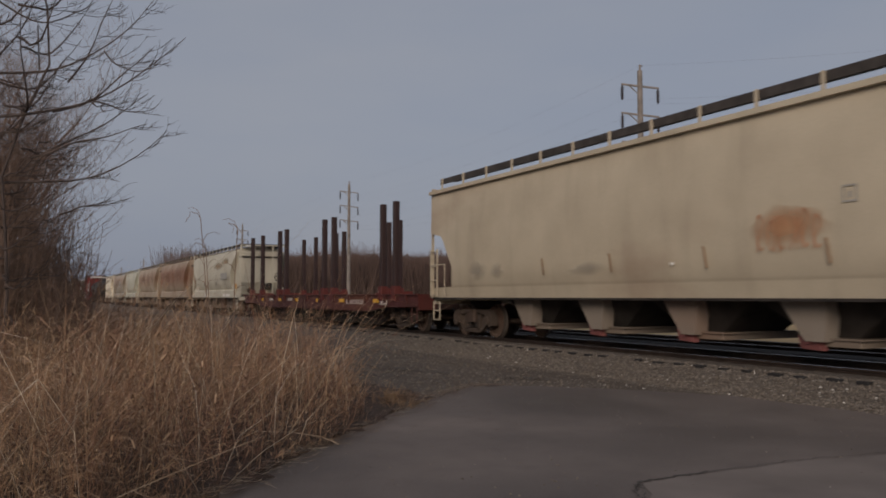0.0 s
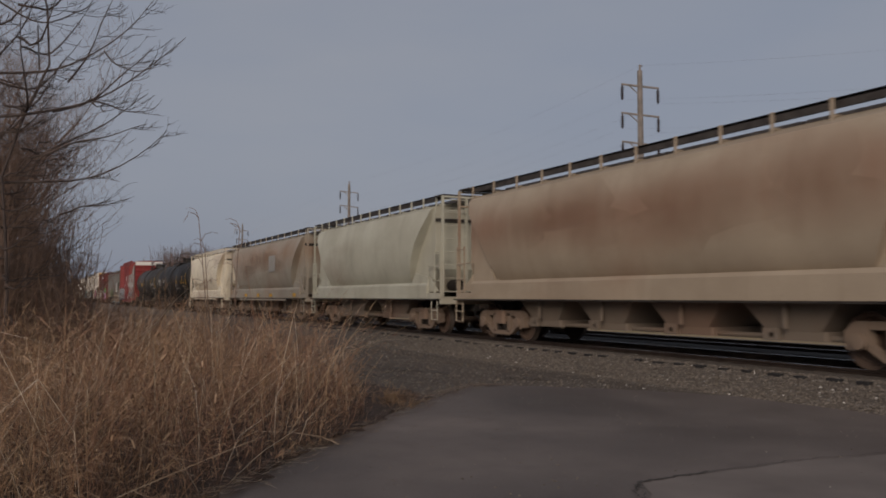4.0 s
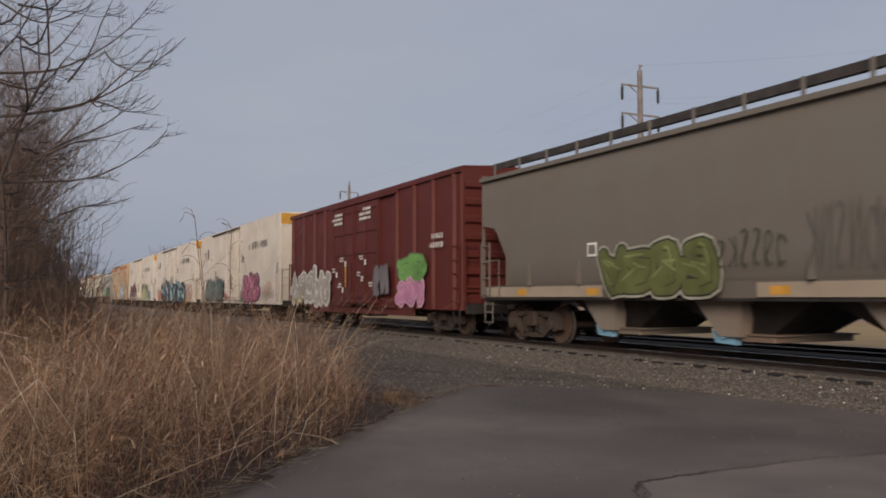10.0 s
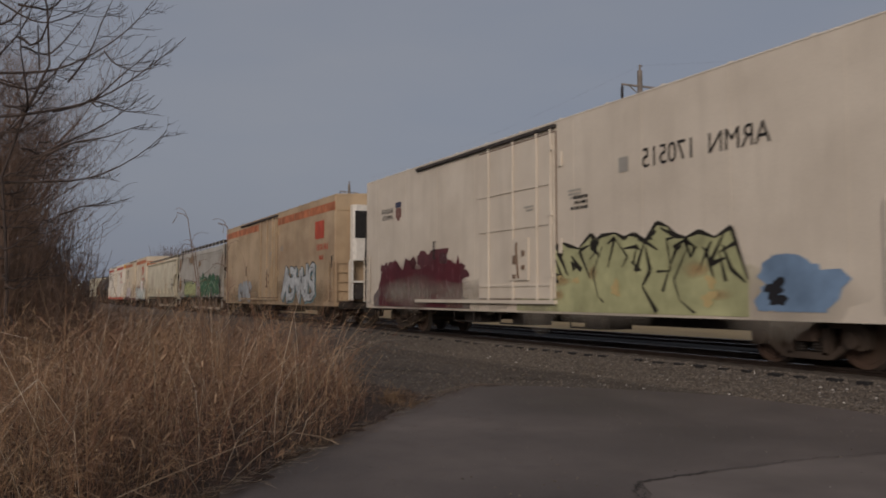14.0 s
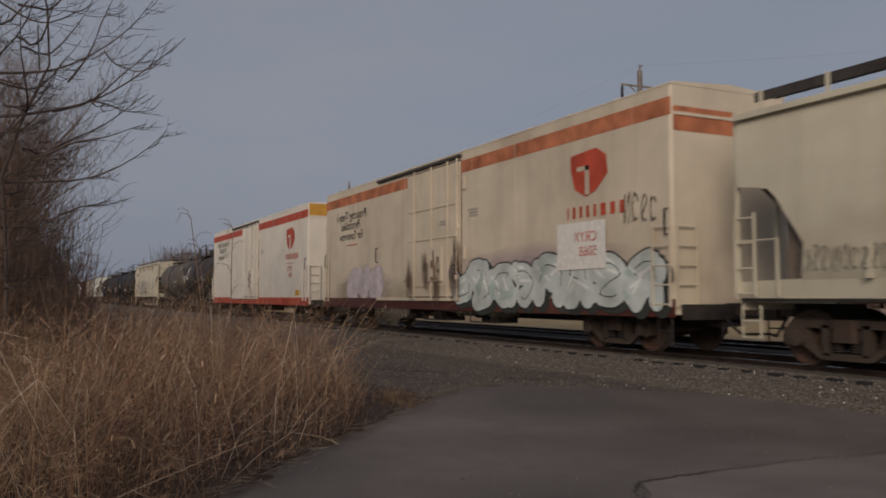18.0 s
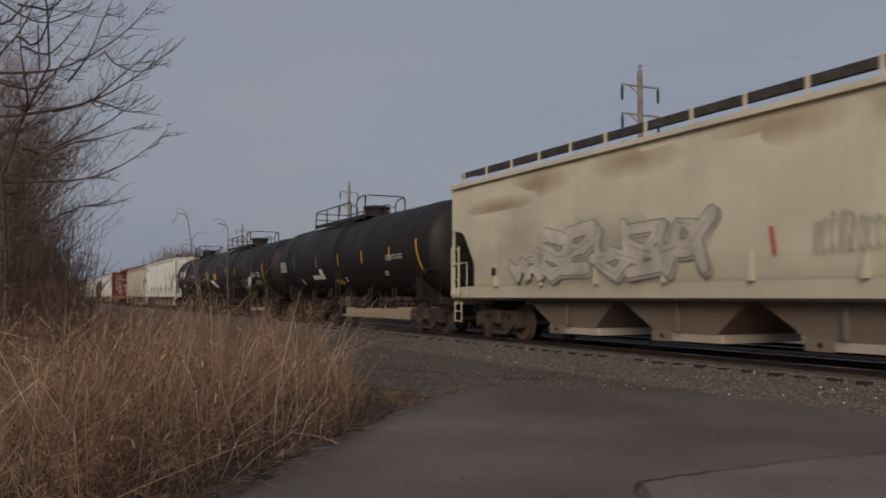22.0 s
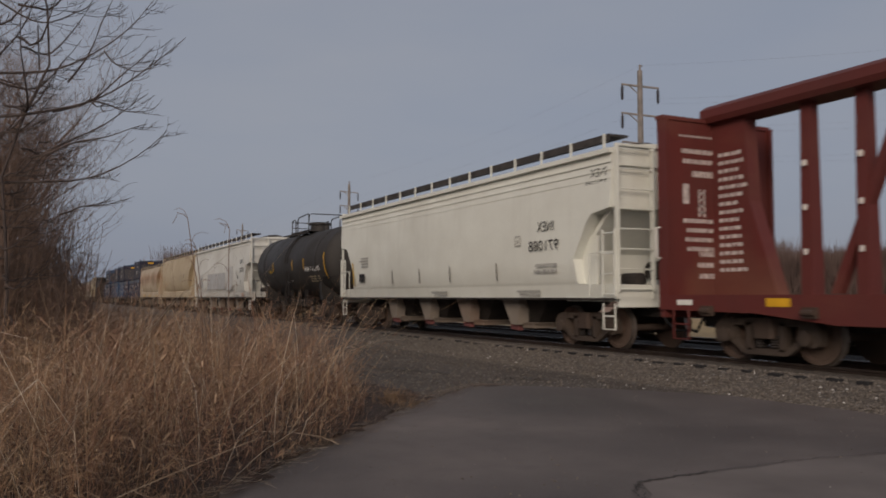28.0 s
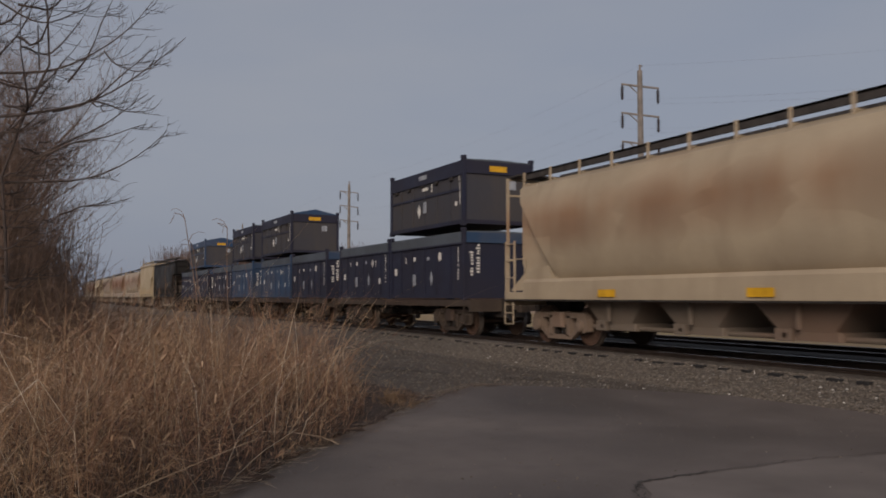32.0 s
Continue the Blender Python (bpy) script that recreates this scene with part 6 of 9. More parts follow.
    for y in (-hl + 1.75, hl - 1.75):
        truck(e, y, False)
    return e, hl


def tank_car(label, front, rear, key, radius=1.5, zc=2.66, plat=(1.2, 0.5, 0.1, -1.0), dome=0.0, low_rail=True, bands=2, inset=0.25):
    """Tank car: dished shell, saddles, stub sills, top platform with railings, side handrails."""
    e, hl = car_thing("tank_car", label, front, rear, "tank car")
    mat = paint(key)
    L = hl - inset
    prof = [(-L + 0.55 * (1 - math.cos(math.pi / 2 * i / 8)), max(0.02, radius * math.sin(math.pi / 2 * i / 8))) for i in range(9)]
    prof = prof + [(-y, r) for y, r in prof[::-1]]
    part("tank", Shape().spin_y(prof, 40, 0, zc), mat, e, smooth=True)
    for i in range(bands):
        y = (-L + 1.9) + (2 * L - 3.8) * i / max(1, bands - 1)
        part("tank_band", Shape().spin_y([(y - 0.12, radius - 0.02), (y - 0.12, radius + 0.02), (y + 0.12, radius + 0.02), (y + 0.12, radius - 0.02)], 36, 0, zc), mat, e, smooth=True)
    for i in range(5):
        y = -L * 0.72 + L * 1.44 * i / 4
        part("weld_seam", Shape().spin_y([(y - 0.02, radius - 0.01), (y - 0.02, radius + 0.006), (y + 0.02, radius + 0.006), (y + 0.02, radius - 0.01)], 36, 0, zc), mat, e, smooth=True)
    for g in (-1, 1):
        yt = g * (hl - 1.85)
        part("saddle", Shape().prism_y([(-1.35, zc - radius * 0.62), (-1.3, 1.02), (-0.5, 0.82), (0.5, 0.82), (1.3, 1.02), (1.35, zc - radius * 0.62), (0.6, zc - radius * 0.95), (-0.6, zc - radius * 0.95)], yt - 0.18, yt + 0.18), mat, e)
        part("stub_sill", Shape().box(-0.28, 0.28, g * (hl - 3.4), g * hl, 0.80, 1.14), STEEL, e)
        part("end_sill", Shape().box(-1.45, 1.45, g * hl - 0.08, g * hl + 0.08, 0.92, 1.12).box(-1.4, 1.4, g * (hl - 0.9), g * hl, 1.06, 1.10), STEEL, e)
        s = Shape().tube([(-1.45, g * hl, 1.1), (-1.45, g * hl, 2.0), (1.45, g * hl, 2.0), (1.45, g * hl, 1.1)], 0.025, 6)
        s.tube([(-1.45, g * hl, 2.0), (-1.47, g * (hl - 1.3), 2.0), (-1.47, g * (hl - 1.3), 1.2)], 0.022, 5)
        part("end_railing", s, STEEL, e)
        stirrup(e, g * (hl - 0.3), STEEL)
        coupler(e, g * hl, g, 0.62)
        truck(e, yt)
        if low_rail:
            s = Shape()
            for z in (0.95, 0.76):
                s.tube([(g * 1.42, -hl + 3.3, z), (g * 1.42, hl - 3.3, z)], 0.02, 5)
            for i in range(6):
                y = -hl + 3.6 + (2 * hl - 7.2) * i / 5
                for d in (-0.14, 0.14):
                    s.box(g * 1.40, g * 1.44, y + d - 0.022, y + d + 0.022, 0.74, 1.45)
            for y in (-hl + 4.6, hl - 4.6):
                s.tube([(g * 1.42, y - 0.3, 1.3), (g * 1.42, y, 0.70), (g * 1.42, y + 0.3, 1.3)], 0.022, 5)
            part("side_handrail", s, STEEL, e)
    part("brake_reservoir", Shape().spin_y([(-0.6, 0.06), (-0.52, 0.19), (0.52, 0.19), (0.6, 0.06)], 12, -0.5, 0.86), STEEL, e)
    part("bottom_outlet", Shape().spin_z([(0.68, 0.14), (0.75, 0.22), (1.2, 0.26)], 12), STEEL, e)
    # top platform, railings and fittings
    p1, low_end, cage, p0 = plat
    pc = 0.0
    zt = zc + radius
    part("top_platform", Shape().box(-0.85, -0.30, p0, p1, zt - 0.02, zt + 0.03).box(0.30, 0.85, p0, p1, zt - 0.02, zt + 0.03), DARK, e)
    part("walkway_frame", Shape().box(-0.9, -0.84, p0, p1, zt - 0.12, zt + 0.03).box(0.84, 0.9, p0, p1, zt - 0.12, zt + 0.03), STEEL, e)
    for g in (-0.85, 0.85):
        s = Shape().tube([(g, p1, zt), (g, p1, zt + 0.55), (g, p1 - 0.08, zt + 0.63), (g, low_end + 0.12, zt + 0.66), (g, low_end, zt + 0.56), (g, low_end, zt)], 0.026, 6)
        n = max(1, round((p1 - low_end) / 1.4))
        for i in range(1, n):
            y = p1 + (low_end - p1) * i / n
            s.box(g - 0.02, g + 0.02, y - 0.02, y + 0.02, zt, zt + 0.64)
        part("side_railing", s, STEEL, e)
        s = Shape().tube([(g, cage, zt), (g, cage, zt + 0.58), (g, cage - 0.14, zt + 0.72), (g, p0 + 0.1, zt + 0.79), (g, p0, zt + 0.72), (g, p0, zt)], 0.026, 6)
        part("cage_railing", s, STEEL, e)
        if low_end - cage > 0.3:
            part("safety_chain", Shape().tube([(g, low_end, zt + 0.6), (g, (low_end + cage) / 2, zt + 0.46), (g, cage, zt + 0.56)], 0.012, 5), STEEL, e)
    part("end_hoop", Shape().tube([(-0.85, p0, zt + 0.4), (-0.82, p0, zt + 0.74), (-0.7, p0, zt + 0.79), (0.7, p0, zt + 0.79), (0.82, p0, zt + 0.74), (0.85, p0, zt + 0.4)], 0.026, 6), STEEL, e)
    part("cross_rail", Shape().tube([(-0.85, p1, zt + 0.58), (0.85, p1, zt + 0.58)], 0.024, 6).tube([(-0.85, p1, zt + 0.3), (0.85, p1, zt + 0.3)], 0.02, 6), STEEL, e)
    part("manway", Shape().spin_z([(zt - 0.1, 0.46), (zt + 0.34, 0.46), (zt + 0.34, 0.54), (zt + 0.44, 0.54), (zt + 0.48, 0.30)], 18, 0, pc + dome), mat, e, smooth=True)
    part("valve", Shape().spin_z([(zt - 0.1, 0.10), (zt + 0.25, 0.10), (zt + 0.3, 0.16), (zt + 0.36, 0.05)], 12, 0, dome - 1.05), mat, e)
    ladder(e, -1.50, pc - 0.2, 1.1, zc, 0.4, "y", STEEL)
    s = Shape()
    for q in (-0.2, 0.2):
        s.tube([(-(radius + 0.04) * math.cos(a), pc + q, zc + (radius + 0.04) * math.sin(a)) for a in (i * 0.26 for i in range(6))], 0.02, 5)
    for i in range(1, 5):
        a = i * 0.26
        s.tube([(-(radius + 0.05) * math.cos(a), pc - 0.2, zc + (radius + 0.05) * math.sin(a)), (-(radius + 0.05) * math.cos(a), pc + 0.2, zc + (radius + 0.05) * math.sin(a))], 0.015, 5)
    part("shell_ladder", s, STEEL, e)
    return e, hl


def on_tank(e, radius, zc, y0, y1, z0, z1, material, name="panel_mark", label="", lift=0.012):
    """A painted panel that follows the round shell on the near side."""
    s, k = Shape(), 6
    pts = []
    for i in range(k + 1):
        z = z0 + (z1 - z0) * i / k
        x = -math.sqrt(max(0.0, (radius + lift) ** 2 - (z - zc) ** 2))
        pts += [(x, y0, z), (x, y1, z)]
    s.add(pts, [(2 * i, 2 * i + 1, 2 * i + 3, 2 * i + 2) for i in range(k)])
    return part(name, s, material, e, label)


def tank_words(e, radius, zc, text, size, y, z, material, length=0.0):
    o = lettering(text, size, y, z, -10, material, e, length=length)
    for v in o.data.vertices:
        v.co.x = -math.sqrt(max(0.0, (radius + 0.016) ** 2 - (v.co.z - zc) ** 2))
    return o


def tank_tag(e, radius, zc, y0, y1, z0, z1, col, seed, letters=4):
    """A thin sprayed tag that follows the round shell."""
    before = set(e.children)
    graffiti(e, y0, y1, z0, z1, -10, col, col, seed, letters, style="tag")
    for o in set(e.children) - before:
        for v in o.data.vertices:
            v.co.x = -math.sqrt(max(0.0, (radius + 0.014) ** 2 - (v.co.z - zc) ** 2))


FADED = plain("worn_pale_strip", (0.36, 0.30, 0.20), 0.6, 0.0, 0.25, 4.0)


def tank_marks(e, hl, radius, zc, seed, bright=(), faded=(), ends=()):
    """Reflective strips along the shell, bright or worn pale, long bowed ones at the ends, and a few unreadable stencils."""
    r = random.Random(seed)
    for y in bright:
        on_tank(e, radius, zc, y - 0.05, y + 0.05, 2.37, 2.84, YELLOW, "reflective_strip")
    for y in faded:
        on_tank(e, radius, zc, y - 0.035, y + 0.035, 2.37, 2.84, FADED, "reflective_strip")
    for y, d in ends:
        for k in range(7):
            z = 1.9 + k * 0.155
            on_tank(e, radius, zc, y - 0.06 + d * ((z - 1.9) / 1.0), y + 0.06 + d * ((z - 1.9) / 1.0), z, z + 0.157, YELLOW, "reflective_strip", lift=0.013)
    for i in range(3):
        y, z, w = r.uniform(-hl + 1.6, hl - 2.0), r.uniform(1.6, 2.0), r.uniform(0.25, 0.5)
        for k in range(r.randint(1, 2)):
            on_tank(e, radius, zc, y, y + w * r.uniform(0.6, 1.0), z - k * 0.08, z - k * 0.08 + 0.04, WHITE, "stencil")


def tank_lines(e, radius, zc, y0, y1, z0, z1, rows, material, seed=1):
    """A block of unreadable small print on the shell."""
    r = random.Random(seed)
    h = (z1 - z0) / rows
    for i in range(rows):
        y = y0
        while y < y1 - 0.05:
            w = min(r.uniform(0.1, 0.4), y1 - y)
            on_tank(e, radius, zc, y, y + w, z0 + i * h, z0 + (i + 0.6) * h, material, "stencil")
            y += w + 0.07


def box_body(e, hl, z0, z1, mat, half=1.56, roof_mat=None, peak=0.12):
    """Box sides, ends, and a low ridged roof with seams."""
    part("body", Shape().box(-half, half, -hl, hl, z0, z1, 0.05), mat, e)
    rm = roof_mat or mat
    part("roof", Shape().prism_y([(-half - 0.01, z1 - 0.02), (-half + 0.05, z1 + 0.03), (0, z1 + peak), (half - 0.05, z1 + 0.03), (half + 0.01, z1 - 0.02)], -hl - 0.01, hl + 0.01), rm, e)
    for i in range(1, 12):
        y = -hl + 2 * hl * i / 12
        o = part("roof_seam", shared(("seam", half, peak, z1, rm.name), lambda: Shape().prism_y([(-half + 0.04, z1 + 0.02), (-half + 0.05, z1 + 0.055), (0, z1 + peak + 0.03), (half - 0.05, z1 + 0.055), (half - 0.04, z1 + 0.02)], -0.03, 0.03).mesh("seam")), rm, e)
        o.location = (0, y, 0)


def reefer(label, front, rear, key, z0=0.75, z1=5.28, end_band=None, top_stripe=None, sill_stripe=None, door=(-1.65, 2.0), track=(-1.7, 6.1), unit=False, small_door=True):
    """Insulated box car: smooth sides, plug door with lock rods, door track, end ladder, cooling gear."""
    e, hl = car_thing("refrigerator_car", label, front, rear, "refrigerator car")
    mat = paint(key)
    x = -1.56
    box_body(e, hl, z0, z1, mat)
    d0, d1 = door
    zd0, zd1 = z0 + 0.35, z1 - 0.28
    s = Shape().box(x - 0.012, x, d0 - 0.05, d0, zd0 - 0.04, zd1 + 0.04).box(x - 0.012, x, d1, d1 + 0.05, zd0 - 0.04, zd1 + 0.04).box(x - 0.012, x, d0, d1, zd1, zd1 + 0.05).box(x - 0.012, x, d0, d1, zd0 - 0.05, zd0)
    part("door_gasket", s, GEAR_PALE, e)
    dd = part("door", Shape().box(x - 0.05, x, d0, d1, zd0, zd1), mat, e)
    for y in (d0 + 0.12, d0 + 0.72, d0 + 1.82, d1 - 0.58):
        part("lock_rod", Shape().tube([(x - 0.08, y, zd0 - 0.1), (x - 0.08, y, zd1 + 0.1)], 0.028, 6), mat, dd)
    for z in (zd0 + 0.30, (zd0 + zd1) / 2 - 0.2, zd1 - 1.2):
        part("door_rail", Shape().box(x - 0.075, x - 0.05, d0 + 0.05, d1 - 0.05, z, z + 0.05), mat, dd)
    s = Shape().box(x - 0.10, x - 0.05, d0 + 1.1, d0 + 2.0, zd0 + 0.45, zd0 + 1.5)
    part("lock_box", s, mat, dd)
    part("door_handle", Shape().tube([(x - 0.10, d0 + 1.52, zd0 + 0.5), (x - 0.13, d0 + 1.52, zd0 + 0.6), (x - 0.13, d0 + 1.60, zd0 + 1.3), (x - 0.10, d0 + 1.60, zd0 + 1.4)], 0.026, 6), GEAR_PALE, dd)
    for y, z, h in ((d0 + 1.3, zd0 + 0.72, 0.10), (d0 + 1.72, zd0 + 0.86, 0.22), (d0 + 1.3, zd0 + 1.05, 0.14), (d0 + 1.72, zd0 + 0.5, 0.10)):
        part("latch", Shape().box(x - 0.125, x - 0.10, y - 0.07, y + 0.07, z, z + h, 0.02), GEAR_PALE, dd)
    for z in (zd1 - 0.4, (zd0 + zd1) / 2, zd0 + 0.5):
        part("rod_guide", Shape().box(x - 0.11, x - 0.05, d0 + 0.05, d0 + 0.20, z, z + 0.12), mat, dd)
    for z in (z0 + 1.4, z1 - 1.1):
        part("sill_hinge", Shape().box(x - 0.05, x, d0 - 0.28, d0 - 0.14, z, z + 0.34, 0.02), mat, e)
    bars(3, d0 - 1.0, 0.62, z1 - 1.75, 0.05, x - 0.012, GREYPAINT, e, int(front) + 3)
    bars(2, d0 + 0.9, 0.5, z1 - 1.95, 0.05, x - 0.062, GREYPAINT, dd, int(front) + 5)
    if key != "reefer_clean":
        splash(e, hl, x - 0.0125, int(front) + 1, tuple(0.55 * v for v in mat_tint(key)), 8, 1.0, 1.6)
    t0, t1 = track
    part("door_track", Shape().box(x - 0.09, x, t0, t1, zd1 + 0.12, zd1 + 0.2), DARK, e)
    part("door_track", Shape().box(x - 0.10, x, t0, t1, zd0 - 0.13, zd0 - 0.04), mat, e)
    for i in range(9):
        y = -hl + 2 * hl * (i + 0.5) / 9
        if not d0 - 0.2 < y < d1 + 0.2:
            part("panel_seam", Shape().box(x - 0.006, x, y - 0.02, y + 0.02, z0 + 0.1, z1 - 0.1), mat, e)
    for y in (-hl + 0.12, hl - 0.12, hl * 0.45):
        part("grab_iron", Shape().tube([(x - 0.01, y - 0.0, z0 + 1.55), (x - 0.09, y, z0 + 1.55), (x - 0.09, y, z0 + 2.05), (x - 0.01, y, z0 + 2.05)], 0.02, 5), DARK, e)
    if top_stripe:
        for g in (-1, 1):
            part("stripe", Shape().box(g * 1.56, g * 1.566, -hl, hl, z1 - 0.62, z1 - 0.27), top_stripe, e, "painted roof-line stripe")
    if sill_stripe:
        for g in (-1, 1):
            part("side_sill", Shape().box(g * 1.50, g * 1.60, -hl, hl, z0 - 0.05, z0 + 0.30), sill_stripe, e, "red painted side sill")
    for g in (-1, 1):
        if end_band:
            drop = 0.42 if end_band is OLDSTRIPE else 0.0
            part("end_band", Shape().box(-1.5, 1.5, g * hl, g * (hl + 0.006), z1 - 0.55 - drop * 0.9, z1 - 0.02 - drop), end_band, e, "bright painted band")
        part("end_rib", Shape().box(-1.5, 1.5, g * hl, g * (hl + 0.03), z1 - 0.62, z1 - 0.56), mat, e)
        ladder(e, -1.50, g * (hl + 0.07), 1.0, 2.5, 0.5, "x", mat, 4, "end_ladder")
        ladder(e, x - 0.07, g * hl - (0.5 if g > 0 else 0.0), 1.0, 2.5, 0.5, "y", mat, 4)
        part("end_sill", Shape().box(-1.4, 1.4, g * hl - 0.05, g * (hl + 0.12), z0 - 0.1, z0 + 0.2), STEEL, e)
        coupler(e, g * (hl + 0.05), g, 0.95)
        stirrup(e, g * (hl - 0.3), STEEL, z=0.75)
        truck(e, g * (hl - 2.4))
    for y in (-0.25 * hl, 0.05 * hl, 0.3 * hl):
        part("belly_box", Shape().box(-1.2, -0.5, y - 0.45, y + 0.45, 0.42, z0, 0.05), STEEL, e)
        part("hanger", Shape().tube([(-1.45, y - 0.6, z0), (-1.45, y - 0.6, 0.45), (-1.45, y + 0.6, 0.45), (-1.45, y + 0.6, z0)], 0.022, 5), STEEL, e)
    part("center_sill", Shape().box(-0.3, 0.3, -hl, hl, z0 - 0.25, z0), STEEL, e)
    underframe(e, hl, int(front))
    if unit:
        u = part("cooling_unit", Shape().box(-0.95, 0.95, -hl - 0.55, -hl, 2.6, 4.85, 0.12), WHITE, e, "white mechanical cooling unit")
        part("grille", Shape().box(-0.9, 0.3, -hl - 0.565, -hl - 0.55, 3.5, 4.6), BLACK, u)
        part("unit_frame", Shape().box(-1.0, -0.94, -hl - 0.5, -hl, 1.0, 2.6).box(0.94, 1.0, -hl - 0.5, -hl, 1.0, 2.6).box(-1, 1, -hl - 0.5, -hl, 1.7, 1.78), WHITE, u)
        part("fuel_tank", Shape().box(-0.9, 0.9, -hl - 0.45, -hl, 1.05, 1.65, 0.08), DARK, u)
    else:
        # end cage for the hand brake
        s = Shape()
        for q in (-1.45, -0.95):
            s.tube([(q, hl + 0.32, 0.9), (q, hl + 0.32, 4.1), (q, hl, 4.1)], 0.028, 5)
        for z in (1.3, 1.8, 2.3, 2.8, 3.3, 3.8):
            s.tube([(-1.45, hl + 0.32, z), (-0.95, hl + 0.32, z)], 0.022, 5)
        part("brake_cage", s, mat if top_stripe else DARK, e)
    return e, hl


def boxcar(label, front, rear, key, z0=0.75, z1=5.20, doors=(), posts=(), end_band=None, roof=None):
    """Steel box car with outside posts, sliding doors and ribbed ends."""
    e, hl = car_thing("box_car", label, front, rear, "box car")
    mat = paint(key)
    x = -1.50
    box_body(e, hl, z0, z1, mat, 1.50, roof)
    for g in (-1, 1):
        part("side_sill", Shape().box(g * 1.46, g * 1.56, -hl * 0.62, hl * 0.62, z0 - 0.22, z0 + 0.1), mat, e)
        part("top_chord", Shape().box(g * 1.48, g * 1.57, -hl, hl, z1 - 0.16, z1), mat, e)
    for y in posts:
        o = part("side_post", shared(("post", key, z1), lambda: Shape().prism_z([(x - 0.09, -0.05), (x - 0.09, 0.05), (x, 0.10), (x, -0.10)], z0 + 0.02, z1 - 0.16).mesh("side_post")), mat, e)
        o.location = (0, y, 0)
    for y0, y1 in doors:
        d = part("door", Shape().box(x - 0.09, x, y0, y1, z0 + 0.15, z1 - 0.30), mat, e)
        n = 5
        for i in range(n):
            z = z0 + 0.35 + (z1 - z0 - 0.9) * i / (n - 1)
            part("door_rib", Shape().box(x - 0.13, x - 0.09, y0 + 0.08, y1 - 0.08, z, z + 0.06), mat, d)
        for y in (y0 + 0.06, (y0 + y1) / 2, y1 - 0.06):
            part("door_post", Shape().box(x - 0.12, x - 0.09, y - 0.04, y + 0.04, z0 + 0.15, z1 - 0.30), mat, d)
        part("door_lever", Shape().tube([(x - 0.15, y0 + 0.25, z0 + 0.5), (x - 0.15, y0 + 0.25, z0 + 1.7)], 0.03, 6), mat, d)
        part("door_track", Shape().box(x - 0.14, x, y0 - 1.6, y1 + 0.4, z1 - 0.27, z1 - 0.19), mat, e)
        part("door_track", Shape().box(x - 0.15, x, y0 - 1.6, y1 + 0.4, z0 + 0.02, z0 + 0.10), mat, e)
    for g in (-1, 1):
        n = 7
        for i in range(n):
            z = z0 + 0.45 + (z1 - z0 - 1.1) * i / (n - 1)
            o = part("end_rib", Shape().prism_x([(g * hl, z), (g * (hl + 0.09), z + 0.07), (g * (hl + 0.09), z + 0.2), (g * hl, z + 0.27)], -1.4, 1.4), mat, e)
        if end_band:
            part("end_band", Shape().box(-1.5, 1.5, g * hl, g * (hl + 0.095), z1 - 0.42, z1 - 0.02), end_band, e, "white end band")
        ladder(e, -1.45, g * (hl + 0.14), 1.0, 2.6, 0.5, "x", mat, 4, "end_ladder")
        ladder(e, x - 0.08, g * hl - (0.5 if g > 0 else 0.0), 1.0, 2.6, 0.5, "y", mat, 4)
        part("end_sill", Shape().box(-1.4, 1.4, g * hl - 0.05, g * (hl + 0.12), z0 - 0.1, z0 + 0.2), STEEL, e)
        coupler(e, g * (hl + 0.05), g, 0.85)
        stirrup(e, g * (hl - 0.3), STEEL, z=0.75)
        truck(e, g * (hl - 2.0))
    part("center_sill", Shape().box(-0.3, 0.3, -hl, hl, z0 - 0.3, z0), STEEL, e)
    part("belly_box", Shape().box(-1.1, -0.4, -0.6, 0.6, 0.42, z0 - 0.2, 0.05), STEEL, e)
    underframe(e, hl, int(front))
    return e, hl


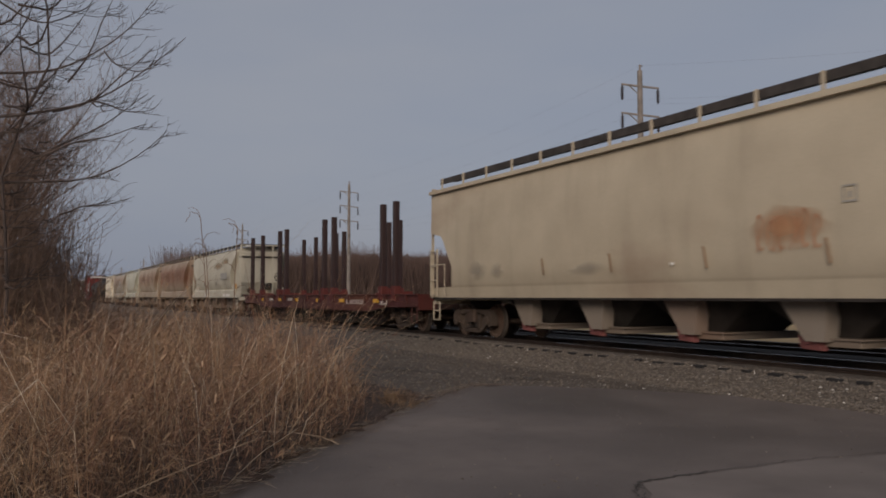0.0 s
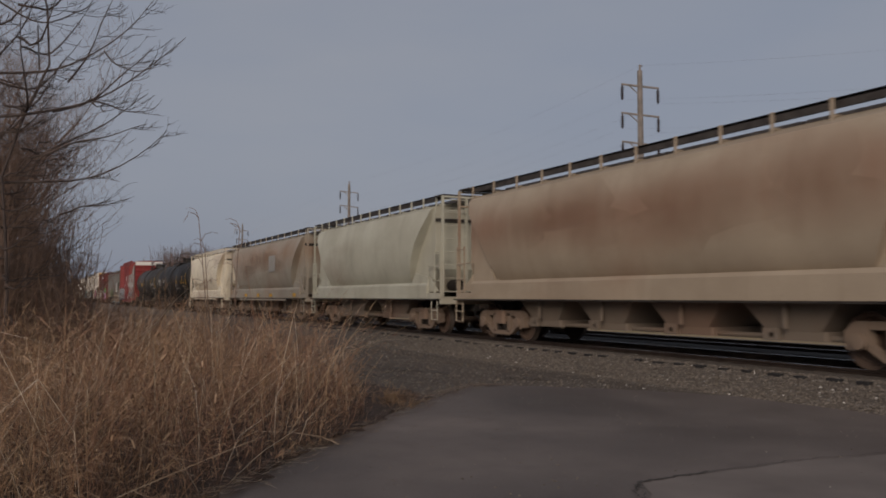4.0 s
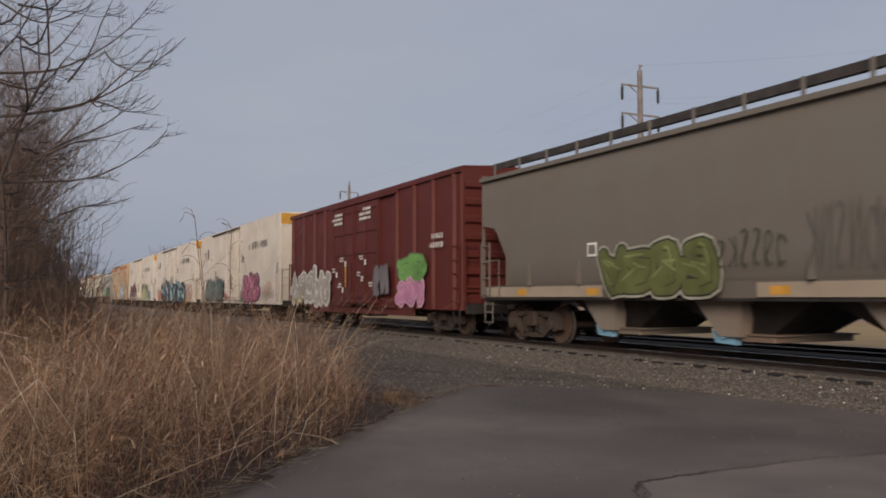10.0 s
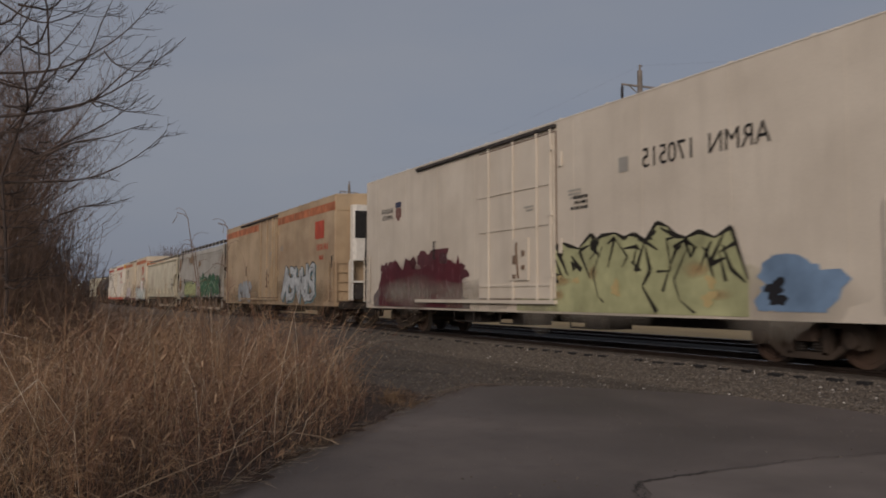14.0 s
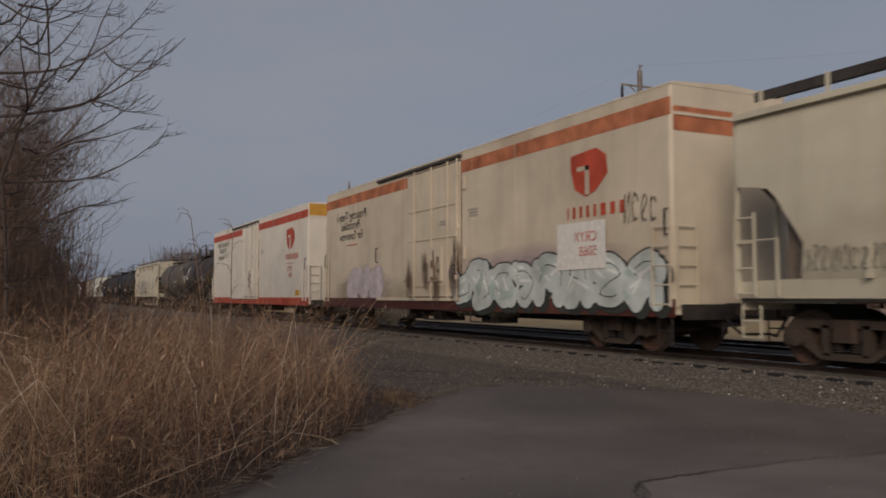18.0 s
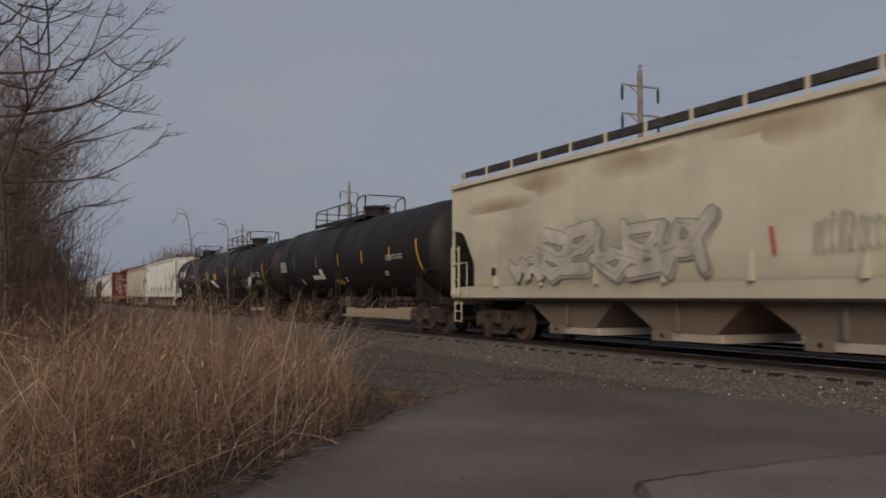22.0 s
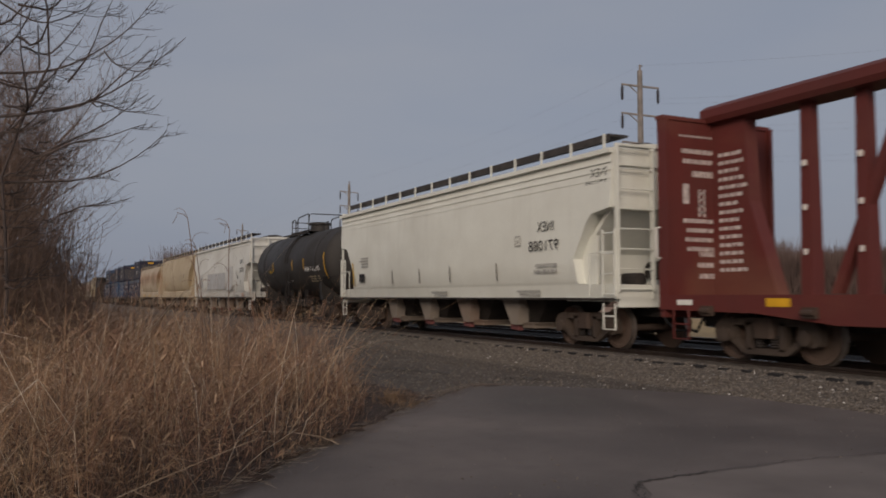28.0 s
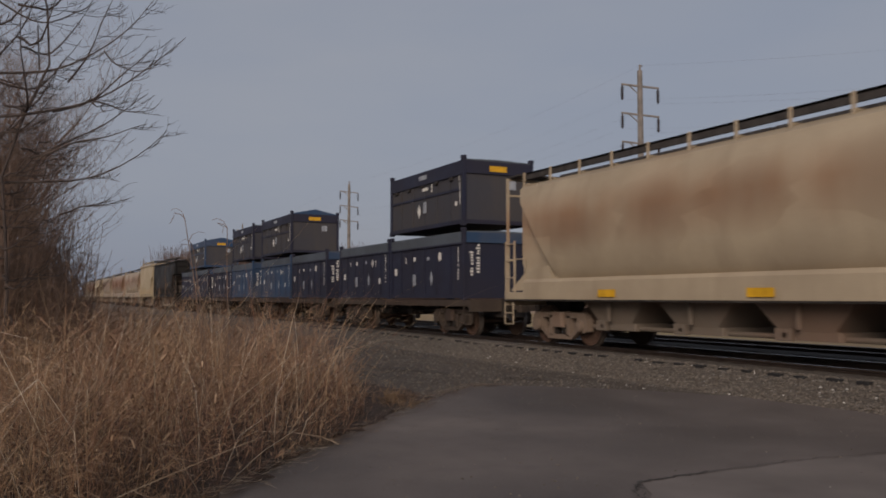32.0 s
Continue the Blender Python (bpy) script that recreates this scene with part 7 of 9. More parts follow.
def stake_flat(label, front, rear):
    """Flat car with a fish-belly side sill and tall steel stakes."""
    e, hl = car_thing("stake_flat_car", label, front, rear, "flat car")
    mat = paint("flat_red")
    part("deck", Shape().box(-1.5, 1.5, -hl, hl, 1.08, 1.20), mat, e)
    for g in (-1, 1):
        ring = [(-hl, 1.18), (-hl, 0.82), (-hl + 2.8, 0.78), (-hl + 4.2, 0.62), (hl - 4.2, 0.62), (hl - 2.8, 0.78), (hl, 0.82), (hl, 1.18)]
        part("side_sill", Shape().prism_x(ring, g * 1.44, g * 1.54), mat, e)
        part("sill_flange", Shape().box(g * 1.42, g * 1.60, -hl, hl, 1.19, 1.23), mat, e)
        part("end_sill", Shape().box(-1.5, 1.5, g * (hl - 0.1), g * hl, 0.72, 1.22), mat, e)
        coupler(e, g * hl, g, 0.62)
        stirrup(e, g * (hl - 0.35), mat, z=0.85)
        truck(e, g * (hl - 2.1))
        for y in (25.95, 27.1, 32.35, 33.55, 39.3, 40.5, 43.85, 46.05):
            yy = y - (front + rear) / 2
            o = part("stake", shared(("stake", g), lambda: Shape().box(g * 1.36, g * 1.56, -0.10, 0.10, 1.0, 4.38, 0.03).mesh("stake")), paint("stake_maroon"), e)
            o.location = (0, yy, 0)
            o = part("stake_pocket", shared(("pocket", g), lambda: Shape().box(g * 1.32, g * 1.60, -0.16, 0.16, 1.0, 1.5, 0.03).box(g * 0.9, g * 1.4, -0.14, 0.14, 1.2, 1.32).mesh("stake_pocket")), paint("beam_red"), e)
            o.location = (0, yy, 0)
    n = 13
    for i in range(n):
        y = -hl + 0.9 + (2 * hl - 1.8) * i / (n - 1)
        o = part("tie_down", shared("tie_down", lambda: Shape().box(-1.60, -1.54, -0.05, 0.05, 1.02, 1.19).box(-1.58, -1.54, -0.09, 0.09, 0.92, 1.02).mesh("tie_down")), paint("flat_red"), e)
        o.location = (0, y, 0)
    for y in (-8.2, -4.6, -1.6, 1.6, 4.4, 7.6):
        quad(y - 0.28, y + 0.28, 0.93, 1.06, -1.546, YELLOW, e, "reflective_strip")
    bars(1, -6.9, 2.6, 0.86, 0.17, -1.546, WORNWHITE, e, 3)
    bars(1, -9.2, 0.9, 0.86, 0.15, -1.546, WHITE, e, 4)
    bars(1, 2.3, 0.9, 0.95, 0.12, -1.546, WHITE, e, 5)
    bars(1, 5.6, 0.8, 0.95, 0.10, -1.546, WHITE, e, 6)
    part("center_sill", Shape().prism_x([(-hl, 1.08), (-hl, 0.72), (-hl + 3.4, 0.66), (-hl + 4.6, 0.12), (hl - 4.6, 0.12), (hl - 3.4, 0.66), (hl, 0.72), (hl, 1.08)], -0.9, 0.9), STEEL, e)
    underframe(e, hl, 3)
    return e, hl


def center_beam(label, front, rear):
    """Center-beam lumber flat: bulkheads, top chord, posts and diagonals along the middle."""
    e, hl = car_thing("center_beam_car", label, front, rear, "lumber car")
    mat = paint("beam_red")
    part("deck", Shape().box(-1.45, 1.45, -hl, hl, 1.02, 1.16), mat, e)
    for g in (-1, 1):
        part("side_sill", Shape().prism_x([(-hl, 1.18), (-hl, 0.90), (-hl + 2.4, 0.86), (-hl + 4, 0.70), (hl - 4, 0.70), (hl - 2.4, 0.86), (hl, 0.90), (hl, 1.18)], g * 1.40, g * 1.50), mat, e)
        b = part("bulkhead", Shape().box(-1.45, 1.45, g * hl - 0.10, g * hl + 0.06, 1.1, 4.70), mat, e)
        part("cap_rail", Shape().box(-1.47, 1.47, g * hl - 0.13, g * hl + 0.09, 4.66, 4.74), mat, b)
        for q in (-1.42, 1.42):
            part("edge_channel", Shape().box(q - 0.04, q + 0.04, g * (hl - 0.20), g * (hl - 0.02), 1.1, 4.68), mat, b)
        part("end_gusset", Shape().prism_x([(g * (hl - 0.1), 1.15), (g * (hl - 1.7), 1.15), (g * (hl - 1.05), 3.0), (g * (hl - 0.95), 4.75), (g * (hl - 0.1), 4.75)], -0.16, 0.16), mat, b)
        part("grab_iron", Shape().tube([(-1.50, g * (hl - 0.05), 1.9), (-1.60, g * (hl - 0.05), 1.9), (-1.60, g * (hl - 0.05), 2.5), (-1.50, g * (hl - 0.05), 2.5)], 0.02, 5), WHITE, b)
        part("end_sill", Shape().box(-1.45, 1.45, g * (hl - 0.12), g * (hl + 0.02), 0.75, 1.16), mat, e)
        coupler(e, g * hl, g, 0.62)
        stirrup(e, g * (hl - 0.6), mat, z=0.9)
        truck(e, g * (hl - 2.2))
        # loading stencils on the inner face of each bulkhead
        rr = random.Random(20 + g)
        marks = Shape()
        yf = g * (hl - 0.104)
        for x0, x1, top_, rows_, h_ in ((-1.05, 0.25, 4.35, 1, 0.05), (-1.0, 0.2, 4.02, 2, 0.12), (-0.75, 0.1, 3.55, 1, 0.16), (-1.0, 0.45, 2.62, 4, 0.11), (-0.6, 0.2, 1.95, 3, 0.13)):
            for q in range(rows_):
                zz, xx = top_ - q * h_ * 1.7, x0 + rr.uniform(0, 0.15)
                while xx < x1 - rr.uniform(0, 0.2):
                    ww = rr.uniform(0.06, 0.16)
                    marks.box(xx, xx + ww * 0.6, yf - 0.003, yf + 0.003, zz, zz + h_ * 0.75)
                    xx += ww * 0.6 + 0.03
                part("stencil", marks, WORNWHITE, b)
                marks = Shape()
        marks.box(-0.95, -0.80, yf - 0.003, yf + 0.003, 3.0, 3.4).box(-0.55, -0.50, yf - 0.003, yf + 0.003, 2.75, 3.3).box(-0.42, -0.37, yf - 0.003, yf + 0.003, 2.75, 3.3)
        for q in range(4):
            marks.box(-0.55, -0.37, yf - 0.003, yf + 0.003, 2.82 + 0.13 * q, 2.86 + 0.13 * q)
        part("stencil", marks, WORNWHITE, b)
        marks = Shape()
        for q in range(15):
            zz, a0 = 3.95 - q * 0.165, hl - 0.28
            while a0 > hl - rr.uniform(0.75, 0.92):
                ww = rr.uniform(0.06, 0.16)
                marks.box(-0.168, -0.162, g * a0, g * (a0 - ww), zz, zz + 0.075)
                a0 -= ww + 0.04
            part("stencil", marks, WORNWHITE, b)
            marks = Shape()
    part("top_chord", Shape().prism_y([(-0.32, 4.66), (-0.38, 4.76), (-0.38, 4.92), (-0.2, 5.03), (0.2, 5.03), (0.38, 4.92), (0.38, 4.76), (0.32, 4.66)], -hl, hl), mat, e)
    # posts along the spine and the diagonals that lean to the middle from both halves
    posts = [1.13 * k for k in range(-7, 8)]
    for y in posts:
        o = part("beam_post", shared("beam_post", lambda: Shape().prism_y([(-0.17, 1.1), (0.17, 1.1), (0.10, 4.70), (-0.10, 4.70)], -0.11, 0.11).mesh("beam_post")), mat, e)
        o.location = (0, y, 0)
        for z in (1.9, 2.7, 3.5):
            o = part("load_strip", shared("load_strip", lambda: Shape().box(-0.185, -0.12, -0.03, 0.03, 0, 0.10).mesh("load_strip")), WHITE, e)
            o.location = (0, y, z)
    for p in (6.78, 4.52, 2.26, 0.0):
        for g in (-1, 1):
            a, b = (g * (p + 0.6), 1.2), (g * (p - 0.85), 4.62)
            part("diagonal", Shape().prism_x([(a[0] - 0.08, a[1]), (a[0] + 0.08, a[1]), (b[0] + 0.08, b[1]), (b[0] - 0.08, b[1])], -0.10, 0.10), mat, e)
    for i in range(9):
        y = -hl + 1.3 + (2 * hl - 2.6) * i / 8
        part("winch", shared("winch", lambda: Shape().box(-1.56, -1.50, -0.14, 0.14, 0.80, 0.98).tube([(-1.58, -0.12, 0.89), (-1.58, 0.12, 0.89)], 0.05, 8).mesh("winch")), GEAR, e).location = (0, y, 0)
        if i % 2:
            quad(y + 0.4, y + 0.9, 0.98, 1.12, -1.505, YELLOW, e, "reflective_strip")
        else:
            quad(y + 0.4, y + 0.8, 0.99, 1.09, -1.505, WHITE, e, "stencil")
    part("center_sill", Shape().box(-0.35, 0.35, -hl, hl, 0.55, 1.02), STEEL, e)
    underframe(e, hl, 5)
    return e, hl


def container_flat(label, front, rear, low, high):
    """Skeleton flat car; low and high are spans of the half-height boxes set on it in one or two layers."""
    e, hl = car_thing("container_flat_car", label, front, rear, "flat car")
    part("center_sill", Shape().box(-0.4, 0.4, -hl, hl, 0.55, 1.02), STEEL, e)
    part("deck_frame", Shape().box(-1.3, -1.1, -hl, hl, 0.86, 1.05).box(1.1, 1.3, -hl, hl, 0.86, 1.05), GEAR, e)
    for i in range(9):
        y = -hl + 0.3 + (2 * hl - 0.6) * i / 8
        part("cross_bearer", shared("bearer", lambda: Shape().box(-1.3, 1.3, -0.12, 0.12, 0.84, 1.04).mesh("cross_bearer")), GEAR, e).location = (0, y, 0)
    for g in (-1, 1):
        part("end_sill", Shape().box(-1.4, 1.4, g * (hl - 0.12), g * hl, 0.72, 1.06), GEAR, e)
        coupler(e, g * hl, g, 0.62)
        stirrup(e, g * (hl - 0.4), GEAR, x=-1.3, z=0.9)
        truck(e, g * (hl - 1.9))
    underframe(e, hl, 7)
    a0 = (front + rear) / 2
    for k, (a, b, key, rounded) in enumerate(low):
        half_box(e, a - a0, b - a0, 1.10, 3.08, key, 60 + k, rounded)
    for k, (a, b, key, rounded) in enumerate(high):
        half_box(e, a - a0, b - a0, 3.30, 5.22, key, 80 + k, rounded)
    return e, hl


LID_SLATE = car_paint("slate_lid", (0.085, 0.10, 0.125), dirt=(0.05, 0.05, 0.05), dirty=0.4, rough=0.7)
PANEL_GREY = car_paint("dusty_blue_panel", (0.050, 0.050, 0.062), dirt=(0.09, 0.075, 0.062), dirty=0.6, rough=0.7)
FROST = plain("grey_white_label", (0.30, 0.32, 0.36), 0.6, 0.0, 0.3, 6.0)


def half_box(parent, y0, y1, z0, z1, key, seed, rounded):
    """Low steel waste container: posts, rails, panels, hard or domed lid, placards and upright marks."""
    r = random.Random(seed)
    mat = paint(key)
    upper = z0 > 2
    H = z1 - z0
    b = part("container", Shape().box(-1.18, 1.18, y0 + 0.05, y1 - 0.05, z0 + 0.05, z1 - 0.16, 0.02), PANEL_GREY if upper else mat, parent)
    for x in (-1.22, 1.22):
        for y in (y0, y1):
            x0_, x1_ = (x - 0.10, x) if x > 0 else (x, x + 0.10)
            y0_, y1_ = (y, y + 0.13) if y == y0 else (y - 0.13, y)
            post = part("corner_post", Shape().box(x0_, x1_, y0_, y1_, z0, z1 + 0.02), mat, b)
            part("corner_casting", Shape().box(x0_ - 0.015, x1_ + 0.015, y0_ - 0.015, y1_ + 0.02, z1 + 0.0, z1 + 0.10, 0.01), mat, post)
            part("corner_foot", Shape().box(x0_ - 0.015, x1_ + 0.015, y0_ - 0.015, y1_ + 0.02, z0 - 0.06, z0 + 0.06, 0.01), mat, post)
    band = 0.42 if upper else 0.34
    for g in (-1, 1):
        part("top_rail", Shape().box(g * 1.215, g * 1.13, y0 + 0.14, y1 - 0.14, z1 - band, z1 - 0.04), mat if upper else LID_SLATE, b)
        part("rail_lip", Shape().box(g * 1.235, g * 1.16, y0 + 0.14, y1 - 0.14, z1 - band - 0.05, z1 - band), mat, b)
        part("bottom_rail", Shape().box(g * 1.22, g * 1.12, y0 + 0.13, y1 - 0.13, z0, z0 + 0.12), mat, b)
    for y, d in ((y0, 1), (y1, -1)):
        part("end_rail", Shape().box(-1.11, 1.11, y - 0.004 * d, y + 0.09 * d, z1 - band, z1 - 0.04), paint("bright_blue") if not upper else mat, b)
        part("end_sill", Shape().box(-1.11, 1.11, y, y + 0.08 * d, z0, z0 + 0.12), mat, b)
    lid = [(-1.20, z1 - 0.10), (-1.1, z1 + 0.0), (0, z1 + (0.22 if rounded else 0.03)), (1.1, z1 + 0.0), (1.20, z1 - 0.10)]
    part("lid", Shape().prism_y(lid, y0 + 0.02, y1 - 0.02), paint("bright_blue") if rounded else LID_SLATE, b)
    if upper:
        # belt rail and hinge blocks across the upper side
        part("belt_rail", Shape().box(-1.21, -1.17, y0 + 0.14, y1 - 0.14, z0 + H * 0.52, z0 + H * 0.56), mat, b)
        for i in range(5):
            y = y0 + (y1 - y0) * (0.12 + 0.19 * i)
            part("hinge_block", Shape().box(-1.25, -1.21, y, y + 0.22, z1 - band - 0.16, z1 - band - 0.06), STEEL, b)
    for i in range(1, 6):
        y = y0 + (y1 - y0) * i / 6
        part("side_post", Shape().box(-1.205, -1.18, y - 0.04, y + 0.04, z0 + 0.1, z1 - band), PANEL_GREY if upper else mat, b)
    # (share of length, share of height, width, height, diamond, grey)
    marks = ((0.48, 0.66, 0.42, 0.10, 0, 0), (0.40, 0.66, 0.05, 0.26, 0, 0), (0.56, 0.30, 0.26, 0.44, 1, 0), (0.46, 0.34, 0.24, 0.36, 0, 1), (0.17, 0.34, 0.15, 0.17, 0, 0), (0.06, 0.32, 0.12, 0.13, 0, 0)) if upper else \
        ((0.75, 0.64, 0.04, 0.18, 0, 0), (0.63, 0.65, 0.16, 0.13, 0, 0), (0.89, 0.42, 0.20, 0.22, 0, 0), (0.65, 0.30, 0.22, 0.36, 0, 1), (0.42, 0.66, 0.16, 0.11, 0, 1), (0.31, 0.66, 0.20, 0.30, 1, 0), (0.26, 0.65, 0.04, 0.22, 0, 0), (0.39, 0.30, 0.22, 0.46, 1, 1), (0.16, 0.30, 0.13, 0.19, 0, 0))
    for fy, fz, w, h, dia, grey in marks:
        if r.random() < 0.12:
            continue
        y, z = y0 + (y1 - y0) * min(0.95, fy + r.uniform(-0.03, 0.03)), z0 + H * (fz + r.uniform(-0.03, 0.03))
        ring = [(y - w / 2, z), (y, z - h / 2), (y + w / 2, z), (y, z + h / 2)] if dia else [(y - w / 2, z - h / 2), (y + w / 2, z - h / 2), (y + w / 2, z + h / 2), (y - w / 2, z + h / 2)]
        part("placard", Shape().prism_x(ring, -1.214, -1.206), FROST if grey else WHITE, b)
    # upright rows of unreadable marks by the corner and on the end
    for k, (side, at, za, zb, w) in enumerate(((0, 0.30, 0.28, 0.76, 0.07), (1, -0.98, 0.34, 0.72, 0.12), (1, -0.78, 0.38, 0.78, 0.14)) if not upper else ((0, 0.22, 0.30, 0.62, 0.025), (0, 0.22, 0.68, 0.80, 0.09))):
        t_, z = Shape(), z0 + H * za
        while z < z0 + H * zb:
            h = r.uniform(0.035, 0.06)
            off = r.uniform(0.0, 0.45) * w if w > 0.05 else 0.0
            if w > 0.05 and r.random() < 0.15:
                z += 0.06
                continue
            if side:
                t_.box(at + off, at + w, y0 + 0.044, y0 + 0.05, z, z + h)
            else:
                t_.box(-1.212, -1.204, y0 + at + off, y0 + at + w, z, z + h)
            z += h + (0.035 if w > 0.05 else 0.004)
        part("upright_stencil", t_, WHITE, b)
    if upper:
        part("placard", Shape().box(0.35, 0.62, y0 + 0.040, y0 + 0.048, z1 - 0.85, z1 - 0.58), FROST, b)
        part("placard", Shape().box(-0.33, 0.27, y0 - 0.010, y0 - 0.004, z1 - 0.34, z1 - 0.17), YELLOW, b)
        part("stencil", Shape().box(-1.219, -1.214, y0 + (y1 - y0) * 0.46, y0 + (y1 - y0) * 0.56, z1 - 0.30, z1 - 0.16), FROST, b)
    return b


def box_mark(e, y, z, x, m, w=0.25, h=0.26):
    """A thin square stencil frame."""
    s = Shape()
    for a, b, c, d in ((y, y + w, z, z + 0.025), (y, y + w, z + h - 0.025, z + h), (y, y + 0.025, z, z + h), (y + w - 0.025, y + w, z, z + h), (y + w * 0.4, y + w * 0.6, z + h * 0.25, z + h * 0.6)):
        s.box(x - 0.003, x + 0.003, a, b, c, d)
    return part("stencil_box", s, m, e)


def side_marks(e, hl, seed, dark=True, x=-1.625, car=True):
    """Small unreadable stencils low on a hopper's side."""
    r = random.Random(seed)
    m = BLACK if dark else WHITE
    bars(3, -hl * r.uniform(0.5, 0.7), 0.9, 1.95, 0.05, x, m, e, seed)
    bars(2, hl * r.uniform(0.3, 0.6), 0.7, 1.9, 0.05, x, m, e, seed + 1)
    box_mark(e, -hl * 0.6, 2.5, x, m)


# cars in the order in which they pass
e, hl = flat_hopper("beige steel covered hopper with a faded orange tag", 4.4, 23.0, "beige", bays=4, ribs=0, slim=True)
stain(e, -4.15, 2.25, 0.75, 0.45, -1.628, soft((0.44, 0.24, 0.13), 0.5, 0.8), 3, "faded_spray")
graffiti(e, -4.85, -3.5, 1.85, 2.62, -1.632, (0.42, 0.20, 0.11), (0.42, 0.33, 0.23), 3, 6, style="tag")
for y in (-4.95, -2.35, 0.40, 2.98):
    quad(y - 0.03, y + 0.03, 1.66, 2.06, -1.632, TANSTRIP, e, "reflective_strip", skew=0.08)
box_mark(e, -5.44, 2.57, -1.632, GREYPAINT)
quad(-1.5, -1.4, 1.75, 1.8, -1.632, WHITE, e, "placard")
for y, z, ry, rz in ((1.2, 1.75, 0.8, 0.14), (6.2, 1.85, 0.5, 0.3), (5.2, 1.8, 0.4, 0.2)):
    stain(e, y, z, ry, rz, -1.625, soft((0.28, 0.26, 0.23), 0.4, 0.4), int(y * 9), "grime_stain")
stain(e, -9.0, 2.3, 0.5, 0.6, -1.63, soft((0.30, 0.29, 0.27)), 4, "painted_patch")
stake_flat("rust-red flat car with tall empty steel stakes", 24.0, 47.5)
e, hl = flow_hopper("grey-white round-sided hopper car, rust stained", 49.4, 64.88, "bone")
quad(-5.1, -3.25, 2.22, 2.62, -1.622, GREYPAINT, e, "painted_patch", skew=0.06)
stain(e, -2.6, 3.08, 1.6, 0.26, -1.622, soft((0.34, 0.25, 0.16)), 61)
stain(e, -4.6, 3.3, 1.3, 0.3, -1.60, soft((0.34, 0.25, 0.16)), 62)
stain(e, 2.5, 1.95, 0.2, 0.18, -1.56, soft((0.2, 0.19, 0.17)), 63, "grey_smudge")
stain(e, -1.6, 2.0, 0.18, 0.2, -1.57, soft((0.2, 0.19, 0.17)), 64, "grey_smudge")
quad(-6.95, -6.5, 1.62, 1.9, -1.406, ORANGE, e, "yellow_patch")
for a, b in ((-5.5, -3.4), (1.5, 2.4)):
    quad(a, b, 1.14, 1.3, -1.506, WHITE, e, "stencil_panel")
e, hl = flow_hopper("brown-rusted round-sided hopper car", 66.4, 82.03, "brown_rust")
quad(-6.95, -6.5, 1.62, 1.9, -1.406, ORANGE, e, "yellow_patch")
e, hl = flow_hopper("tan round-sided hopper car with rust streaks", 83.5, 99.1, "tan_rust")
e, hl = flow_hopper("short pale greenish round-sided hopper car", 100.2, 112.79, "mint", bays=2)
e, hl = flow_hopper("grey round-sided hopper with rust-stained upper sides", 113.85, 129.33, "grey_rust", tube_rail=True)
quad(-3.2, -2.0, 2.4, 3.2, -1.632, GREYPAINT, e, "painted_patch")
for y in (-6.4, -2.2, 0.4, 3.2):
    quad(y, y + 0.5, 1.14, 1.30, -1.506, YELLOW, e, "reflective_strip")
e, hl = flow_hopper("short cream round-sided hopper car, streaked with rust", 131.2, 143.57, "cream", bays=2, tube_rail=True, plate=True)
for k, (y, z, ry, rz) in enumerate(((2.9, 2.05, 1.1, 0.26), (1.2, 1.98, 1.2, 0.22), (-0.4, 2.1, 1.1, 0.32), (-2.6, 2.25, 0.9, 0.34))):
    stain(e, y, z, ry, rz, -1.575 - 0.02 * (k > 1), soft((0.33, 0.235, 0.155), 0.5, 0.4), 161 + k)

e, hl = tank_car("black tank car with yellow lettering and strips", 144.6, 161.9, "tank_black", 1.46, 2.61, (2.28, 0.9, 0.39, -0.85), dome=-0.15, inset=0.55)
tank_marks(e, hl, 1.46, 2.61, 3, bright=(-5.71, -3.02, -0.07), faded=(2.6, 5.31), ends=((-7.5, 0.2),))
on_tank(e, 1.46, 2.61, -3.0, -2.69, 2.23, 2.45, YELLOW, "yellow_patch")
tank_tag(e, 1.46, 2.61, -2.94, -1.8, 1.71, 2.3, (0.60, 0.59, 0.57), 61, 4)
tank_words(e, 1.46, 2.61, "UTLX 201183", 0.34, -6.83, 2.2, YELLOW, 2.0)
tank_lines(e, 1.46, 2.61, -6.75, -5.45, 1.72, 2.08, 4, FADED, 5)
tank_lines(e, 1.46, 2.61, 6.3, 7.5, 2.2, 2.75, 6, WHITE, 6)
tank_lines(e, 1.46, 2.61, 3.9, 4.5, 2.4, 2.68, 3, WHITE, 16)
on_tank(e, 1.46, 2.61, 5.05, 5.5, 1.75, 2.05, FADED, "stencil_box")
e, hl = tank_car("dark grey tank car with white lettering", 162.7, 179.0, "tank_slate", 1.50, 2.62, (0.44, -0.65, -0.95, -1.75), dome=-0.55)
tank_marks(e, hl, 1.50, 2.62, 4, bright=(-4.5, -1.9, 1.14), faded=(4.09,), ends=((-7.3, 0.2),))
tank_words(e, 1.50, 2.62, "GATX 211899", 0.36, -6.8, 2.24, WHITE, 2.15)
tank_lines(e, 1.50, 2.62, -6.8, -5.2, 1.86, 2.06, 2, WHITE, 7)
tank_lines(e, 1.50, 2.62, 0.6, 1.4, 1.7, 1.95, 3, FADED, 8)
on_tank(e, 1.5, 2.62, 2.33, 3.06, 2.25, 2.58, YELLOW, "yellow_patch")
e, hl = boxcar("bright red steel box car covered in sprayed graffiti", 179.9, 197.11, "box_red", doors=((-2.6, 0.3), (0.4, 2.6)), posts=[-8.0, -7.1, -6.2, -5.3, -4.4, -3.5, 3.4, 4.3, 5.2, 6.1, 7.0, 7.9], end_band=WHITE)
